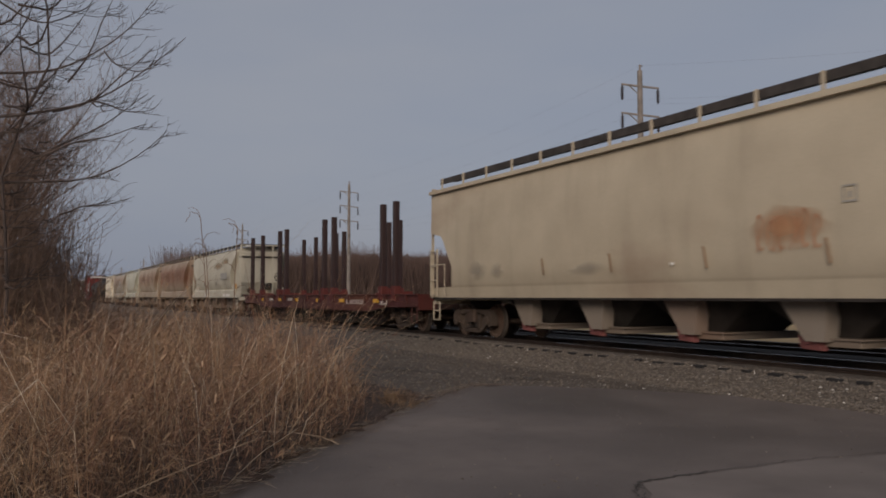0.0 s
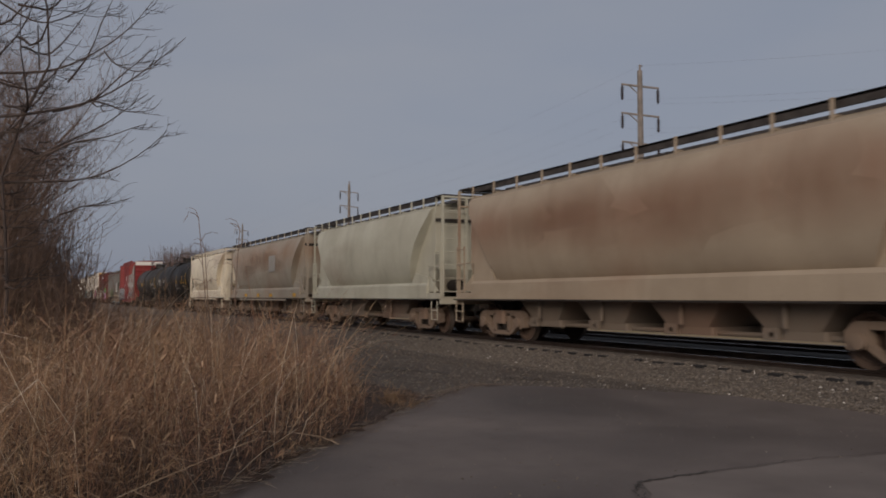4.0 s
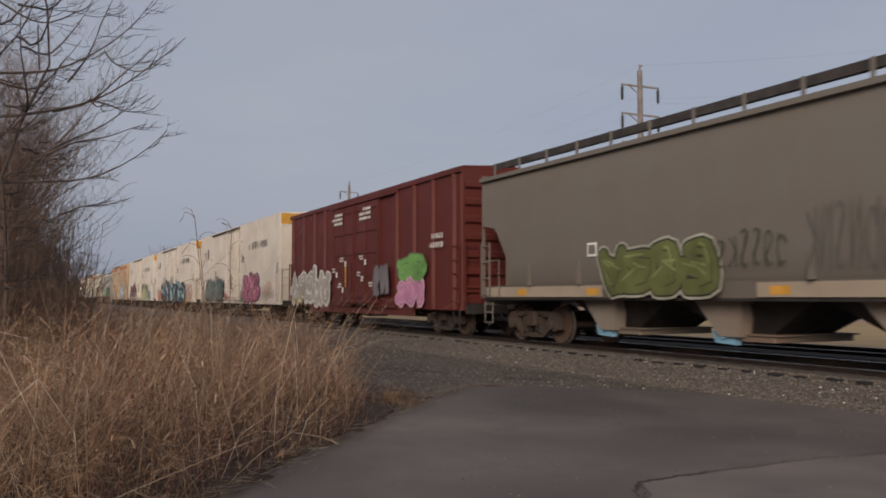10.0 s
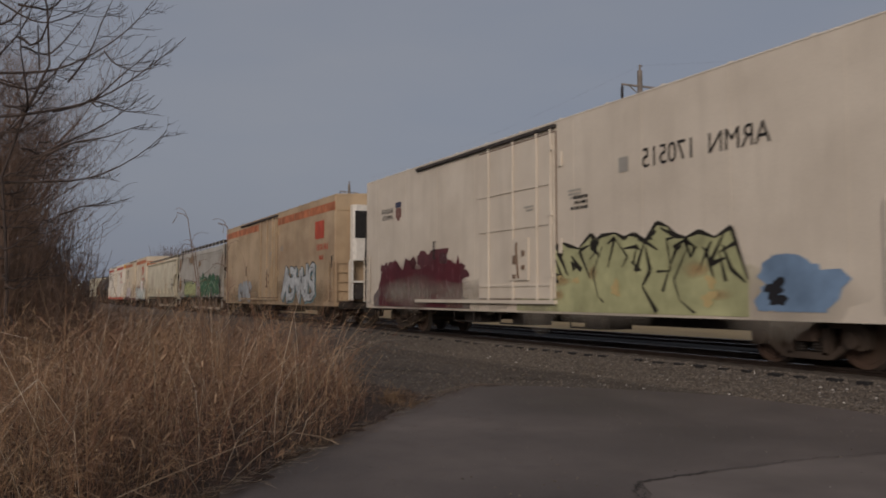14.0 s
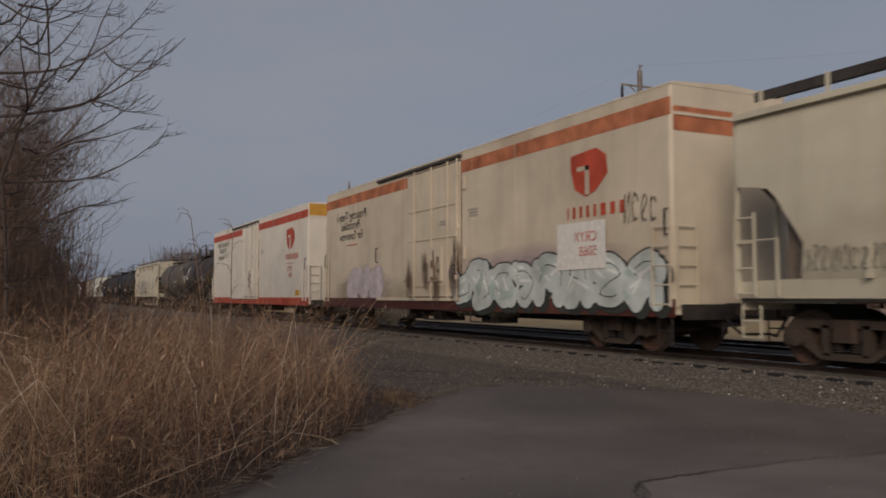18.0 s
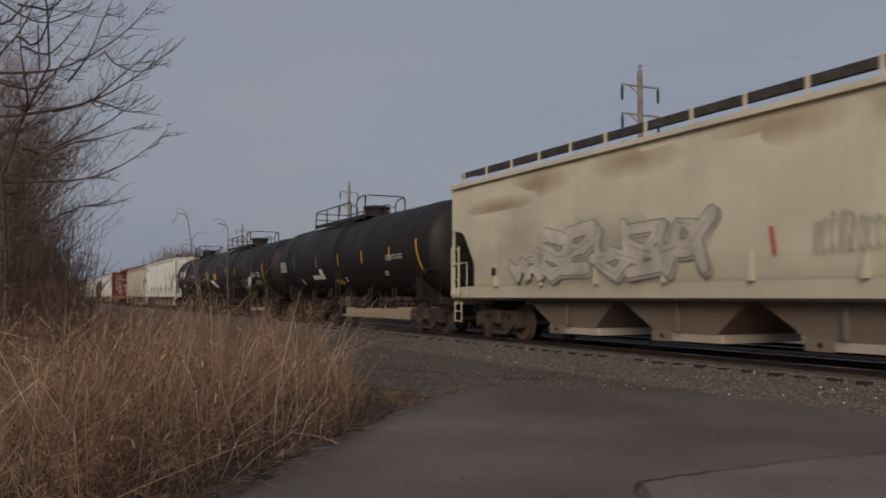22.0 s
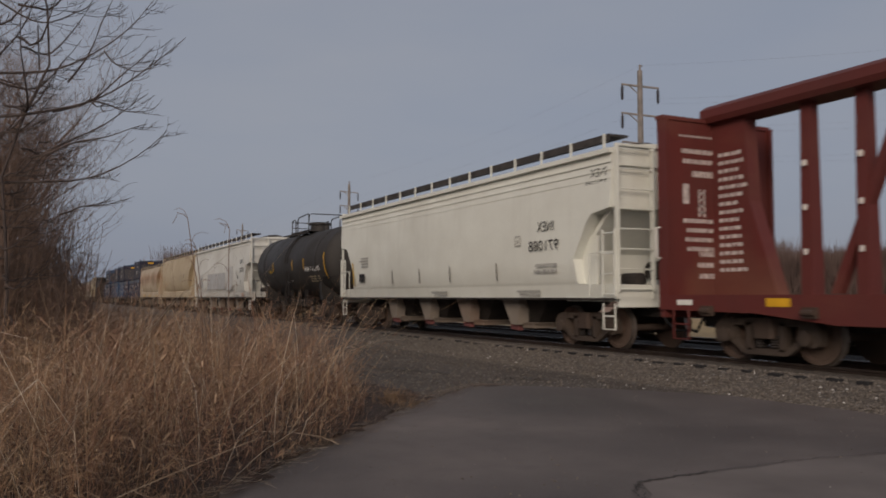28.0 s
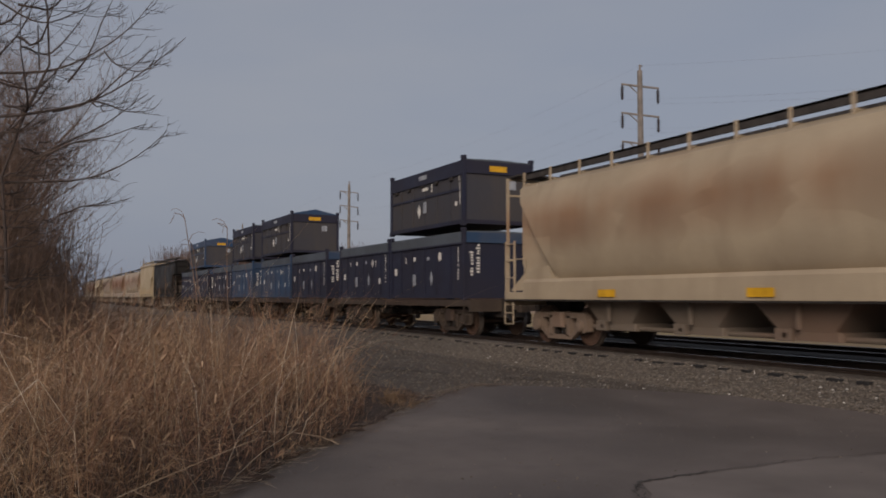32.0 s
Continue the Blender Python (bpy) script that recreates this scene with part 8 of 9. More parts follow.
part("raised_track", Shape().box(-1.6, -1.5, -6.0, 4.5, 5.18, 5.40), paint("box_red"), e)
FLAKED = plain("flaked_grey_primer", (0.26, 0.225, 0.21), 0.8, 0.0, 0.3, 1.5)
CHALK = spray((0.62, 0.58, 0.55))
# flaked grey field between the posts, with red showing through and white edges
for k_, (a_, b_, lo_, hi_) in enumerate(((-2.8, -1.85, 2.3, 3.75), (-3.85, -2.85, 2.3, 3.7), (-4.7, -3.9, 2.2, 3.75), (-5.6, -4.75, 2.2, 3.8), (-6.5, -5.65, 2.2, 3.95), (-7.6, -6.55, 2.2, 4.35))):
    quad(a_, b_, lo_, hi_, -1.598 - 0.001 * k_, FLAKED, e, "flaked_paint", skew=0.05)
    quad(a_ - 0.09, a_ + 0.03, lo_ + 0.2, hi_ - 0.05, -1.606, CHALK, e, "paint_drip")
quad(-8.55, -7.75, 0.9, 4.75, -1.597, FLAKED, e, "flaked_paint")
quad(-7.78, -7.62, 1.0, 4.7, -1.612, CHALK, e, "corner_stripe", "worn white corner stripe")
blots(e, -7.4, -2.0, 2.8, 3.6, -1.610, paint("box_red"), 31, 14, 0.24, 0.4, "bare_patch")
blots(e, -7.6, -1.9, 2.3, 2.75, -1.620, CHALK, 32, 30, 0.14, 1.2)
blots(e, -0.9, -0.5, 3.0, 3.6, -1.66, CHALK, 33, 3, 0.2, 1.6)
lettering("CP\n220210", 0.36, -7.55, 2.95, -1.640, BLACK, e, length=1.9)
blots(e, -8.2, -1.9, 0.9, 2.2, -1.612, spray((0.085, 0.07, 0.075)), 34, 40, 0.26, 0.9)
blots(e, -8.2, -1.9, 1.0, 2.1, -1.626, spray((0.26, 0.06, 0.055)), 35, 26, 0.16, 1.4)
blots(e, -8.3, -1.9, 0.9, 2.3, -1.636, CHALK, 36, 30, 0.09, 2.6)
blots(e, -4.2, -2.4, 1.4, 1.8, -1.645, spray((0.34, 0.24, 0.05)), 37, 2, 0.18, 0.6)
blots(e, -7.6, -2.6, 1.0, 2.0, -1.648, spray((0.11, 0.12, 0.20)), 38, 4, 0.2, 0.6)
slab_piece(e, 1.25, 8.5, 0.74, 2.4, -1.60, (0.085, 0.075, 0.085), (0.60, 0.60, 0.62), 9, 11, 0.034, low=0.7)
graffiti(e, 1.4, 8.4, 0.8, 2.3, -1.625, (0.55, 0.55, 0.57), (0.5, 0.5, 0.5), 19, 9, style="tag")
bars(4, 0.8, 0.5, 2.6, 0.06, -1.66, WHITE, e, 3)
e, hl = flat_hopper("dark grey covered hopper with green tags", 198.2, 215.4, "hopper_grey", bays=3, gate=spray((0.18, 0.34, 0.46)), slim=True)
throw_up(e, -0.1, 3.2, 1.16, 2.25, -1.635, (0.12, 0.135, 0.05), (0.035, 0.04, 0.025), 11, 4, 0.2, 0.04, halo=(0.36, 0.36, 0.30), light=(0.2, 0.23, 0.09))
graffiti(e, -1.7, -0.1, 1.6, 2.35, -1.635, (0.045, 0.055, 0.028), (0.06, 0.065, 0.04), 12, 6, style="tag")
graffiti(e, -4.4, -2.0, 1.5, 2.7, -1.635, (0.10, 0.095, 0.09), (0.10, 0.095, 0.09), 14, 9, style="tag")
quad(-6.55, -5.3, 1.8, 2.95, -1.635, WHITE, e, "painted_panel", "white stencil panel")
lettering("ALKX", 0.32, -6.45, 2.55, -1.641, BLACK, e)
bars(1, -6.4, 0.9, 2.0, 0.2, -1.641, BLACK, e, 6)
quad(3.38, 3.72, 2.02, 2.32, -1.635, WHITE, e, "stencil_box")
quad(3.43, 3.67, 2.07, 2.27, -1.64, paint("hopper_grey"), e, "stencil_box")
for a, b in ((-8.4, -0.9), (3.35, 8.4)):
    quad(a, b, 1.14, 1.39, -1.514, paint("tan_rust"), e, "sill_paint", "faded tan side sill")
for y in (-6.2, -1.6, 3.5, 6.4):
    quad(y, y + 0.42, 1.18, 1.33, -1.52, ORANGE, e, "reflective_strip")
e, hl = boxcar("dark maroon box car with white and pink tags", 216.7, 233.97, "box_maroon", z1=4.90, doors=((-2.5, -0.15), (-0.05, 2.3)), posts=[-8.2, -6.8, -5.4, -4.0, 3.6, 5.0, 6.6, 8.2])
throw_up(e, 2.7, 7.9, 0.80, 2.4, -1.605, (0.40, 0.37, 0.33), (0.66, 0.64, 0.60), 21, 5, 0.15, 0.09, shade=(0.62, 0.60, 0.56))
blots(e, 3.2, 7.5, 0.9, 1.3, -1.63, spray((0.40, 0.30, 0.10)), 24, 4, 0.2, 0.6)
throw_up(e, -6.4, -4.3, 0.80, 1.75, -1.605, (0.50, 0.22, 0.36), (0.62, 0.40, 0.50), 22, 3, 0.2, 0.05)
throw_up(e, -6.4, -4.4, 1.6, 2.5, -1.603, (0.17, 0.36, 0.10), (0.10, 0.20, 0.07), 25, 2, 0.22, 0.05)
graffiti(e, -3.6, -2.2, 1.2, 2.2, -1.66, (0.18, 0.16, 0.17), (0.12, 0.11, 0.12), 23, 2)
for y, z in ((-1.9, 4.3), (1.1, 4.3)):
    bars(3, y, 1.2, z, 0.10, -1.66, WHITE, e, int(y * 10) + 40)
for y, z in ((-1.2, 2.6), (-0.9, 2.0), (0.9, 2.6), (1.9, 2.2), (1.2, 1.6), (-2.2, 1.6)):
    bars(2, y, 0.5, z, 0.06, -1.66, WHITE, e, int(y * 10) + 60)
    quad(y - 0.3, y - 0.12, z - 0.3, z - 0.1, -1.66, WHITE, e, "placard")
quad(0.62, 0.72, 1.5, 2.4, -1.66, YELLOW, e, "reflective_strip")
bars(2, -7.6, 1.3, 2.9, 0.16, -1.60, WHITE, e, 31)

TEAL, PINK, NAVY, LIME, SKY, MAROON, FLAME = (0.10, 0.21, 0.17), (0.42, 0.12, 0.20), (0.016, 0.024, 0.06), (0.38, 0.42, 0.15), (0.17, 0.26, 0.40), (0.10, 0.018, 0.026), (0.55, 0.16, 0.08)
INK = (0.02, 0.02, 0.024)


def shield(e, y, z, x=-1.575):
    quad(y, y + 0.46, z + 0.02, z + 0.2, x, spray((0.05, 0.055, 0.10)), e, "emblem", "plain shield emblem")
    for k in range(4):
        quad(y + 0.01 + k * 0.115, y + 0.09 + k * 0.115, z - 0.42 + (0.10 if k in (0, 3) else 0), z, x, spray((0.22, 0.10, 0.09)), e, "emblem_stripe")


for f_, r_, words, seed in ((235.79, 256.57, "ARMN  170718", 1), (259.06, 279.73, "ARMN  170396", 2), (282.22, 303.4, "ARMN  170515", 3)):
    tags = {1: "green and pink", 2: "navy and flame-coloured", 3: "lime, blue and maroon"}[seed]
    e, hl = reefer("white insulated refrigerator car with " + tags + " graffiti", f_, r_, "reefer_white", end_band=ORANGE)
    lettering(words, 0.56, -8.0, 3.74, -1.575, BLACK, e, length=3.25)
    quad(-4.3, -4.0, 3.74, 4.05, -1.572, GREYPAINT, e, "stencil_box")
    lettering("BUILDING\nAMERICA", 0.22, 8.1, 4.0, -1.575, BLACK, e)
    shield(e, 7.4, 4.1)
    bars(3, -2.9, 0.8, 3.35, 0.07, -1.575, BLACK, e, seed)
    if seed == 1:
        throw_up(e, 2.3, 7.6, 0.85, 2.35, -1.70, (0.115, 0.15, 0.135), (0.022, 0.028, 0.028), 31, 6, 0.17, 0.05, shade=(0.055, 0.075, 0.07), light=(0.34, 0.42, 0.38))
        blots(e, 2.6, 7.3, 0.95, 1.9, -1.725, spray((0.24, 0.28, 0.26)), 131, 9, 0.16, 1.0)
        blots(e, 7.2, 8.3, 0.9, 1.2, -1.575, spray((0.40, 0.22, 0.24)), 132, 3, 0.25, 0.7)
        blots(e, 0.8, 2.0, 0.92, 1.3, -1.70, spray((0.42, 0.15, 0.16)), 133, 3, 0.25, 0.6)
        throw_up(e, -6.5, -2.7, 0.85, 2.45, -1.575, PINK, INK, 32, 4, 0.19, 0.06, shade=(0.14, 0.05, 0.09), light=(0.62, 0.36, 0.46))
        blots(e, -2.9, -1.9, 0.9, 1.5, -1.573, spray((0.14, 0.26, 0.18)), 134, 3, 0.3, 1.0)
        graffiti(e, -9.0, -7.6, 1.2, 2.0, -1.575, (0.46, 0.15, 0.08), (0.46, 0.15, 0.08), 33, 4, style="tag")
    elif seed == 2:
        graffiti(e, -9.0, -4.3, 0.85, 2.0, -1.575, (0.48, 0.42, 0.36), FLAME, 36, 4, (0.50, 0.20, 0.14))
        graffiti(e, 5.6, 8.6, 0.85, 1.55, -1.575, (0.55, 0.20, 0.10), FLAME, 37, 3, (0.56, 0.28, 0.16))
        graffiti(e, -6.0, 5.0, 0.8, 2.0, -1.70, NAVY, (0.010, 0.012, 0.02), 35, 8, (0.035, 0.06, 0.09))
        blade_piece(e, -6.6, 5.6, 0.8, 2.95, -1.72, (NAVY, (0.012, 0.014, 0.022), (0.28, 0.47, 0.44), NAVY, (0.05, 0.12, 0.17), (0.012, 0.014, 0.022), (0.05, 0.11, 0.15), (0.40, 0.52, 0.50)), (0.008, 0.009, 0.014), 135, 9, (0.42, 0.44, 0.45))
    else:
        stain(e, -4.0, 1.5, 3.4, 0.75, -1.568, soft((0.42, 0.45, 0.22), 0.3, 0.7), 138, "faded_spray")
        slab_piece(e, -7.45, 0.1, 0.80, 2.62, -1.575, (0.41, 0.42, 0.24), (0.022, 0.02, 0.016), 38, 9, 0.05, (0.48, 0.28, 0.14), low=0.76)
        blots(e, -6.6, -1.6, 1.0, 1.6, -1.592, spray((0.50, 0.40, 0.20)), 139, 5, 0.14, 0.8)
        blots(e, -9.0, -7.5, 1.0, 1.6, -1.572, spray(SKY), 39, 7, 0.5, 0.8)
        blots(e, -8.2, -7.9, 1.1, 1.4, -1.580, spray(INK), 141, 2, 0.14, 0.9)
        stain(e, 5.9, 1.6, 3.2, 0.8, -1.569, soft((0.09, 0.04, 0.045), 0.3, 0.9), 142, "faded_spray")
        slab_piece(e, 3.0, 9.3, 0.82, 2.4, -1.575, MAROON, None, 40, 7, ticks=(0.22, 0.13, 0.14), low=0.72)
        slab_piece(e, 2.6, 9.8, 0.80, 1.45, -1.572, (0.16, 0.13, 0.13), None, 140, 7, ticks=(0.30, 0.27, 0.26), low=0.5)
        blots(e, 2.9, 9.4, 1.0, 2.3, -1.566, spray((0.11, 0.035, 0.042)), 143, 14, 0.55, 0.7)
e, hl = reefer("weathered orange-tan refrigerator car with its cooling unit", 306.9, 327.4, "reefer_orange", top_stripe=OLDSTRIPE, sill_stripe=None, unit=True)
throw_up(e, -7.8, -2.8, 0.9, 2.6, -1.575, (0.55, 0.58, 0.60), INK, 41, 5, 0.17, 0.05, shade=(0.14, 0.28, 0.32), light=(0.66, 0.68, 0.70))
graffiti(e, 3.4, 6.6, 0.95, 2.0, -1.60, (0.40, 0.42, 0.44), (0.26, 0.30, 0.34), 42, 3)
quad(-8.9, -7.7, 3.6, 4.35, -1.575, REDSTRIPE, e, "emblem", "faded red emblem")
bars(1, -9.4, 2.2, 3.1, 0.26, -1.575, REDSTRIPE, e, 7)
bars(1, -8.8, 0.9, 2.7, 0.18, -1.575, REDSTRIPE, e, 8)
e, hl = flat_hopper("pale grey covered hopper with big green graffiti", 328.5, 345.6, "hopper_pale", zt=4.5, ridge=False, top_ribs=3, notch=False, bays=4)
throw_up(e, -8.0, -1.6, 1.15, 2.75, -1.64, (0.035, 0.12, 0.05), (0.015, 0.03, 0.02), 43, 5, 0.18, 0.05, halo=(0.40, 0.42, 0.40), light=(0.34, 0.44, 0.33))
throw_up(e, 0.3, 5.2, 1.15, 2.3, -1.64, (0.42, 0.46, 0.22), (0.022, 0.05, 0.03), 44, 7, 0.24, 0.06, shade=(0.05, 0.15, 0.09))
throw_up(e, -1.8, 0.3, 1.2, 2.4, -1.634, (0.44, 0.43, 0.43), (0.30, 0.29, 0.30), 45, 3, 0.2, 0.03)
stain(e, 7.5, 3.75, 0.75, 0.75, -1.615, soft((0.30, 0.17, 0.09), 0.5, 0.65), 1)
stain(e, 7.7, 3.3, 0.4, 0.4, -1.625, soft((0.24, 0.12, 0.06), 0.5, 0.6), 7)
stain(e, 7.15, 2.3, 0.22, 0.7, -1.635, soft((0.50, 0.27, 0.06), 0.5, 0.8), 2)
stain(e, 7.2, 2.0, 0.8, 0.6, -1.632, soft((0.22, 0.13, 0.07)), 8)
stain(e, 6.6, 4.15, 0.36, 0.75, -1.60, soft((0.07, 0.05, 0.04)), 3)
stain(e, -1.0, 3.5, 0.6, 0.35, -1.625, soft((0.30, 0.17, 0.08)), 4)
stain(e, 2.4, 3.9, 1.4, 0.5, -1.605, soft((0.28, 0.20, 0.13)), 9)
quad(6.85, 7.1, 1.42, 1.62, -1.60, WHITE, e, "placard")
quad(5.2, 5.5, 2.1, 2.5, -1.64, BLACK, e, "stencil_box")
e, hl = flat_hopper("cream covered hopper with dark lettering", 346.9, 365.3, "hopper_cream", zt=4.38, bays=3)
lettering("TILX", 0.34, -7.6, 2.46, -1.64, BLACK, e, length=0.58)
lettering("650447", 0.34, -7.8, 2.07, -1.64, BLACK, e, length=1.1)
bars(2, -7.6, 1.0, 1.88, 0.06, -1.64, BLACK, e, 9)
lettering("TILX\n650447", 0.26, -hl + 0.15, 3.95, -1.59, BLACK, e)
graffiti(e, 6.2, 7.9, 1.5, 2.0, -1.64, (0.05, 0.05, 0.05), (0.05, 0.05, 0.05), 46, 10, style="tag")
graffiti(e, 3.0, 3.9, 1.5, 2.1, -1.64, (0.05, 0.05, 0.05), (0.05, 0.05, 0.05), 47, 7, style="tag")
for f_, r_, key, stripe, sill, band, seed in ((366.89, 387.6, "reefer_dirty", OLDSTRIPE, paint("flat_red"), OLDSTRIPE, 1), (390.2, 411.0, "reefer_clean", REDSTRIPE, REDSTRIPE, ORANGE, 2)):
    look_ = "stained white refrigerator car with orange stripe and graffiti" if seed == 1 else "clean white refrigerator car with red stripes and sill"
    e, hl = reefer(look_, f_, r_, key, z0=0.80, z1=5.30, top_stripe=stripe, sill_stripe=sill, end_band=band, door=(-1.65, 2.0), track=(-1.7, 4.6))
    lift_ = 0.0 if seed == 1 else 0.18
    for words, y_, z_, wide in (("Protecting Today's", 5.75, 4.10, 3.3), ("Perishables", 6.4, 3.72, 2.1), ("For Tomorrow", 6.1, 3.32, 2.6)):
        lettering(words, 0.46, y_, z_ + lift_, -1.575, BLACK, e, slant=0.25, length=wide)
    quad(6.7, 7.9, 3.09 + lift_ * 0.3, 3.12 + lift_ * 0.3, -1.575, REDSTRIPE, e, "underline")
    s = Shape().prism_x([(-7.95, 3.45), (-7.6, 3.36), (-7.2, 3.55), (-7.05, 4.0), (-7.05, 4.33), (-8.0, 4.40), (-8.35, 4.2), (-8.4, 3.8)], -1.574, -1.568)
    em = part("emblem", s, REDSTRIPE, e, "plain red emblem")
    part("emblem_mark", Shape().box(-1.582, -1.576, -7.75, -7.6, 3.4, 4.05).box(-1.582, -1.576, -7.75, -7.3, 3.95, 4.05), paint(key), em)
    bars(1, -8.95, 2.9, 2.90, 0.26, -1.575, REDSTRIPE, e, 13)
    quad(-8.2, -7.0, 2.70, 2.72, -1.575, REDSTRIPE, e, "underline")
    lettering("CRYX\n5068" if seed == 1 else "CRYX\n7109", 0.32, -8.1, 2.36, -1.654 if seed == 1 else -1.58, REDSTRIPE, e)
    quad(-9.2, -8.6, 1.2, 1.45, -1.575, YELLOW, e, "yellow_patch")
    if seed == 1:
        quad(-8.4, -6.6, 1.75, 2.80, -1.648, WHITE, e, "painted_panel")
        for y_, z_ in ((-1.5, 2.2), (-1.4, 1.5), (0.6, 1.9), (1.8, 1.6), (-0.2, 1.3)):
            stain(e, y_, z_, 0.35, 0.7, -1.66, soft((0.12, 0.075, 0.05)), int(z_ * 30 + y_), "rust_stain")
        stain(e, -5.0, 2.0, 4.0, 0.5, -1.572, soft((0.42, 0.34, 0.42), 0.3, 0.5), 148, "faded_spray")
        throw_up(e, -10.2, -1.3, 0.80, 2.2, -1.62, (0.50, 0.55, 0.53), (0.03, 0.03, 0.032), 48, 8, 0.24, 0.04, shade=(0.04, 0.045, 0.04), light=(0.68, 0.70, 0.68))
        blots(e, -9.6, -2.0, 0.95, 1.8, -1.640, spray((0.38, 0.47, 0.44)), 149, 10, 0.16, 1.0)
        stain(e, 5.6, 1.5, 2.6, 0.7, -1.572, soft((0.55, 0.45, 0.47), 0.3, 0.7), 150, "faded_spray")
        throw_up(e, 4.2, 7.6, 0.95, 2.3, -1.578, (0.56, 0.50, 0.53), (0.50, 0.42, 0.46), 49, 3, 0.24, 0.04)
        graffiti(e, -10.0, -8.9, 2.6, 3.3, -1.575, INK, INK, 50, 4, style="tag")

e, hl = tank_car("dark brown short tank car with white stencils", 412.3, 424.4, "tank_brown", 1.50, 2.66, (2.19, 1.6, 1.18, -0.9), dome=-0.4, low_rail=False)
tank_marks(e, hl, 1.50, 2.66, 7, ends=((4.85, 0.2), (-5.2, 0.2)))
tank_words(e, 1.5, 2.66, "AOWX 13331", 0.26, -3.4, 2.34, WHITE, 1.95)
part("painted_patch", Shape().add([(-math.sqrt(1.515 ** 2 - (z - 2.66) ** 2), y, z) for y, z in ((2.54, 3.48), (2.75, 2.95), (3.0, 2.5), (3.55, 2.45), (3.67, 2.75), (3.2, 3.2))], [(0, 1, 2, 3, 4, 5)]), WHITE, e)
tank_lines(e, 1.5, 2.66, 3.99, 5.0, 2.3, 2.75, 6, WHITE, 9)
on_tank(e, 1.5, 2.66, -4.3, -2.9, 1.75, 2.3, soft((0.20, 0.13, 0.05), 0.3, 0.6), "faded_spray")
e, hl = tank_car("grey short tank car with a paler band", 425.2, 437.0, "tank_grey", 1.50, 2.62, (1.9, 1.0, 0.2, -1.0), dome=-0.3, low_rail=False)
tank_marks(e, hl, 1.50, 2.62, 8, bright=(-2.42,), faded=(1.48,), ends=((-5.37, 0.35),))
tank_words(e, 1.5, 2.62, "AOKX 1908", 0.26, -4.3, 2.28, WHITE, 1.7)
tank_lines(e, 1.5, 2.62, -5.7, -4.6, 3.3, 3.6, 2, FADED, 10)
tank_tag(e, 1.5, 2.62, 0.4, 1.5, 1.75, 2.1, (0.30, 0.29, 0.28), 65, 4)
part("pale_band", Shape().spin_y([(-0.36, 1.50), (-0.36, 1.512), (1.1, 1.512), (1.1, 1.50)], 40, 0, 2.62), plain("pale_grey_band", (0.15, 0.14, 0.135), 0.6, 0.0, 0.25, 2.0), e, smooth=True)
e, hl = flat_hopper("cream covered hopper with grey graffiti", 437.9, 456.0, "hopper_cream", zt=4.42, bays=3)
stain(e, 2.0, 2.1, 3.6, 0.75, -1.628, soft((0.40, 0.38, 0.33), 0.4, 0.55), 151, "faded_spray")
throw_up(e, -1.3, 4.4, 1.5, 2.8, -1.634, (0.44, 0.41, 0.35), (0.17, 0.165, 0.155), 54, 5, 0.12, 0.022, shade=(0.33, 0.31, 0.27), sharp=True)
throw_up(e, 4.2, 5.5, 1.5, 2.1, -1.634, (0.48, 0.45, 0.38), (0.20, 0.19, 0.18), 53, 2, 0.14, 0.03)
quad(-2.78, -2.70, 1.84, 2.31, -1.64, spray((0.42, 0.10, 0.06)), e, "reflective_strip", skew=0.06)
for y_, z_ in ((-5.5, 4.0), (-3.0, 4.05), (1.0, 3.9), (4.2, 4.0), (6.5, 3.5)):
    stain(e, y_, z_, 1.5, 0.4, -1.598, soft((0.36, 0.24, 0.13), 0.3, 0.45), int(y_ * 3) + 40)
graffiti(e, -4.9, -3.5, 1.75, 2.55, -1.64, (0.16, 0.155, 0.15), (0.24, 0.23, 0.22), 52, 9, style="tag")
lettering("TILX\n635057", 0.32, -6.6, 2.3, -1.64, BLACK, e)
quad(6.4, 6.6, 1.7, 1.9, -1.64, BLACK, e, "stencil_box")
e, hl = tank_car("long black tank car with yellow strips", 457.0, 475.3, "tank_black", 1.60, 2.74, (4.9, 0.27, -0.36, -1.3), dome=-0.35)
tank_marks(e, hl, 1.60, 2.74, 9, bright=(-5.5, -2.86, -0.25), faded=(2.56, 5.86), ends=((-7.9, 0.2),))
on_tank(e, 1.6, 2.74, -0.14, 0.68, 1.64, 1.82, YELLOW, "yellow_patch")
on_tank(e, 1.6, 2.74, 1.82, 3.44, 1.88, 2.05, WHITE, "painted_patch")
on_tank(e, 1.6, 2.74, 1.9, 2.35, 2.05, 2.29, WHITE, "painted_patch")
tank_lines(e, 1.6, 2.74, 7.06, 8.1, 2.3, 2.8, 4, WHITE, 11)
tank_lines(e, 1.6, 2.74, 5.0, 5.35, 1.7, 1.95, 3, WHITE, 12)
tank_words(e, 1.6, 2.74, "CITX 701182", 0.26, -6.6, 2.4, WHITE)
e, hl = tank_car("long black tank car with white tags", 476.1, 494.4, "tank_black", 1.55, 2.68, (4.7, 0.18, -0.69, -1.6), dome=-0.5)
tank_marks(e, hl, 1.55, 2.68, 10, bright=(-0.61, 2.03, 4.91), faded=(-4.6,), ends=((8.0, 0.1), (-7.25, 0.1)))
tank_tag(e, 1.55, 2.68, -3.75, -1.7, 1.62, 2.2, (0.45, 0.44, 0.44), 62, 6)
blots(e, -4.3, -4.0, 1.85, 2.1, -1.49, spray((0.42, 0.41, 0.41)), 63, 2, 0.32, 1.1)
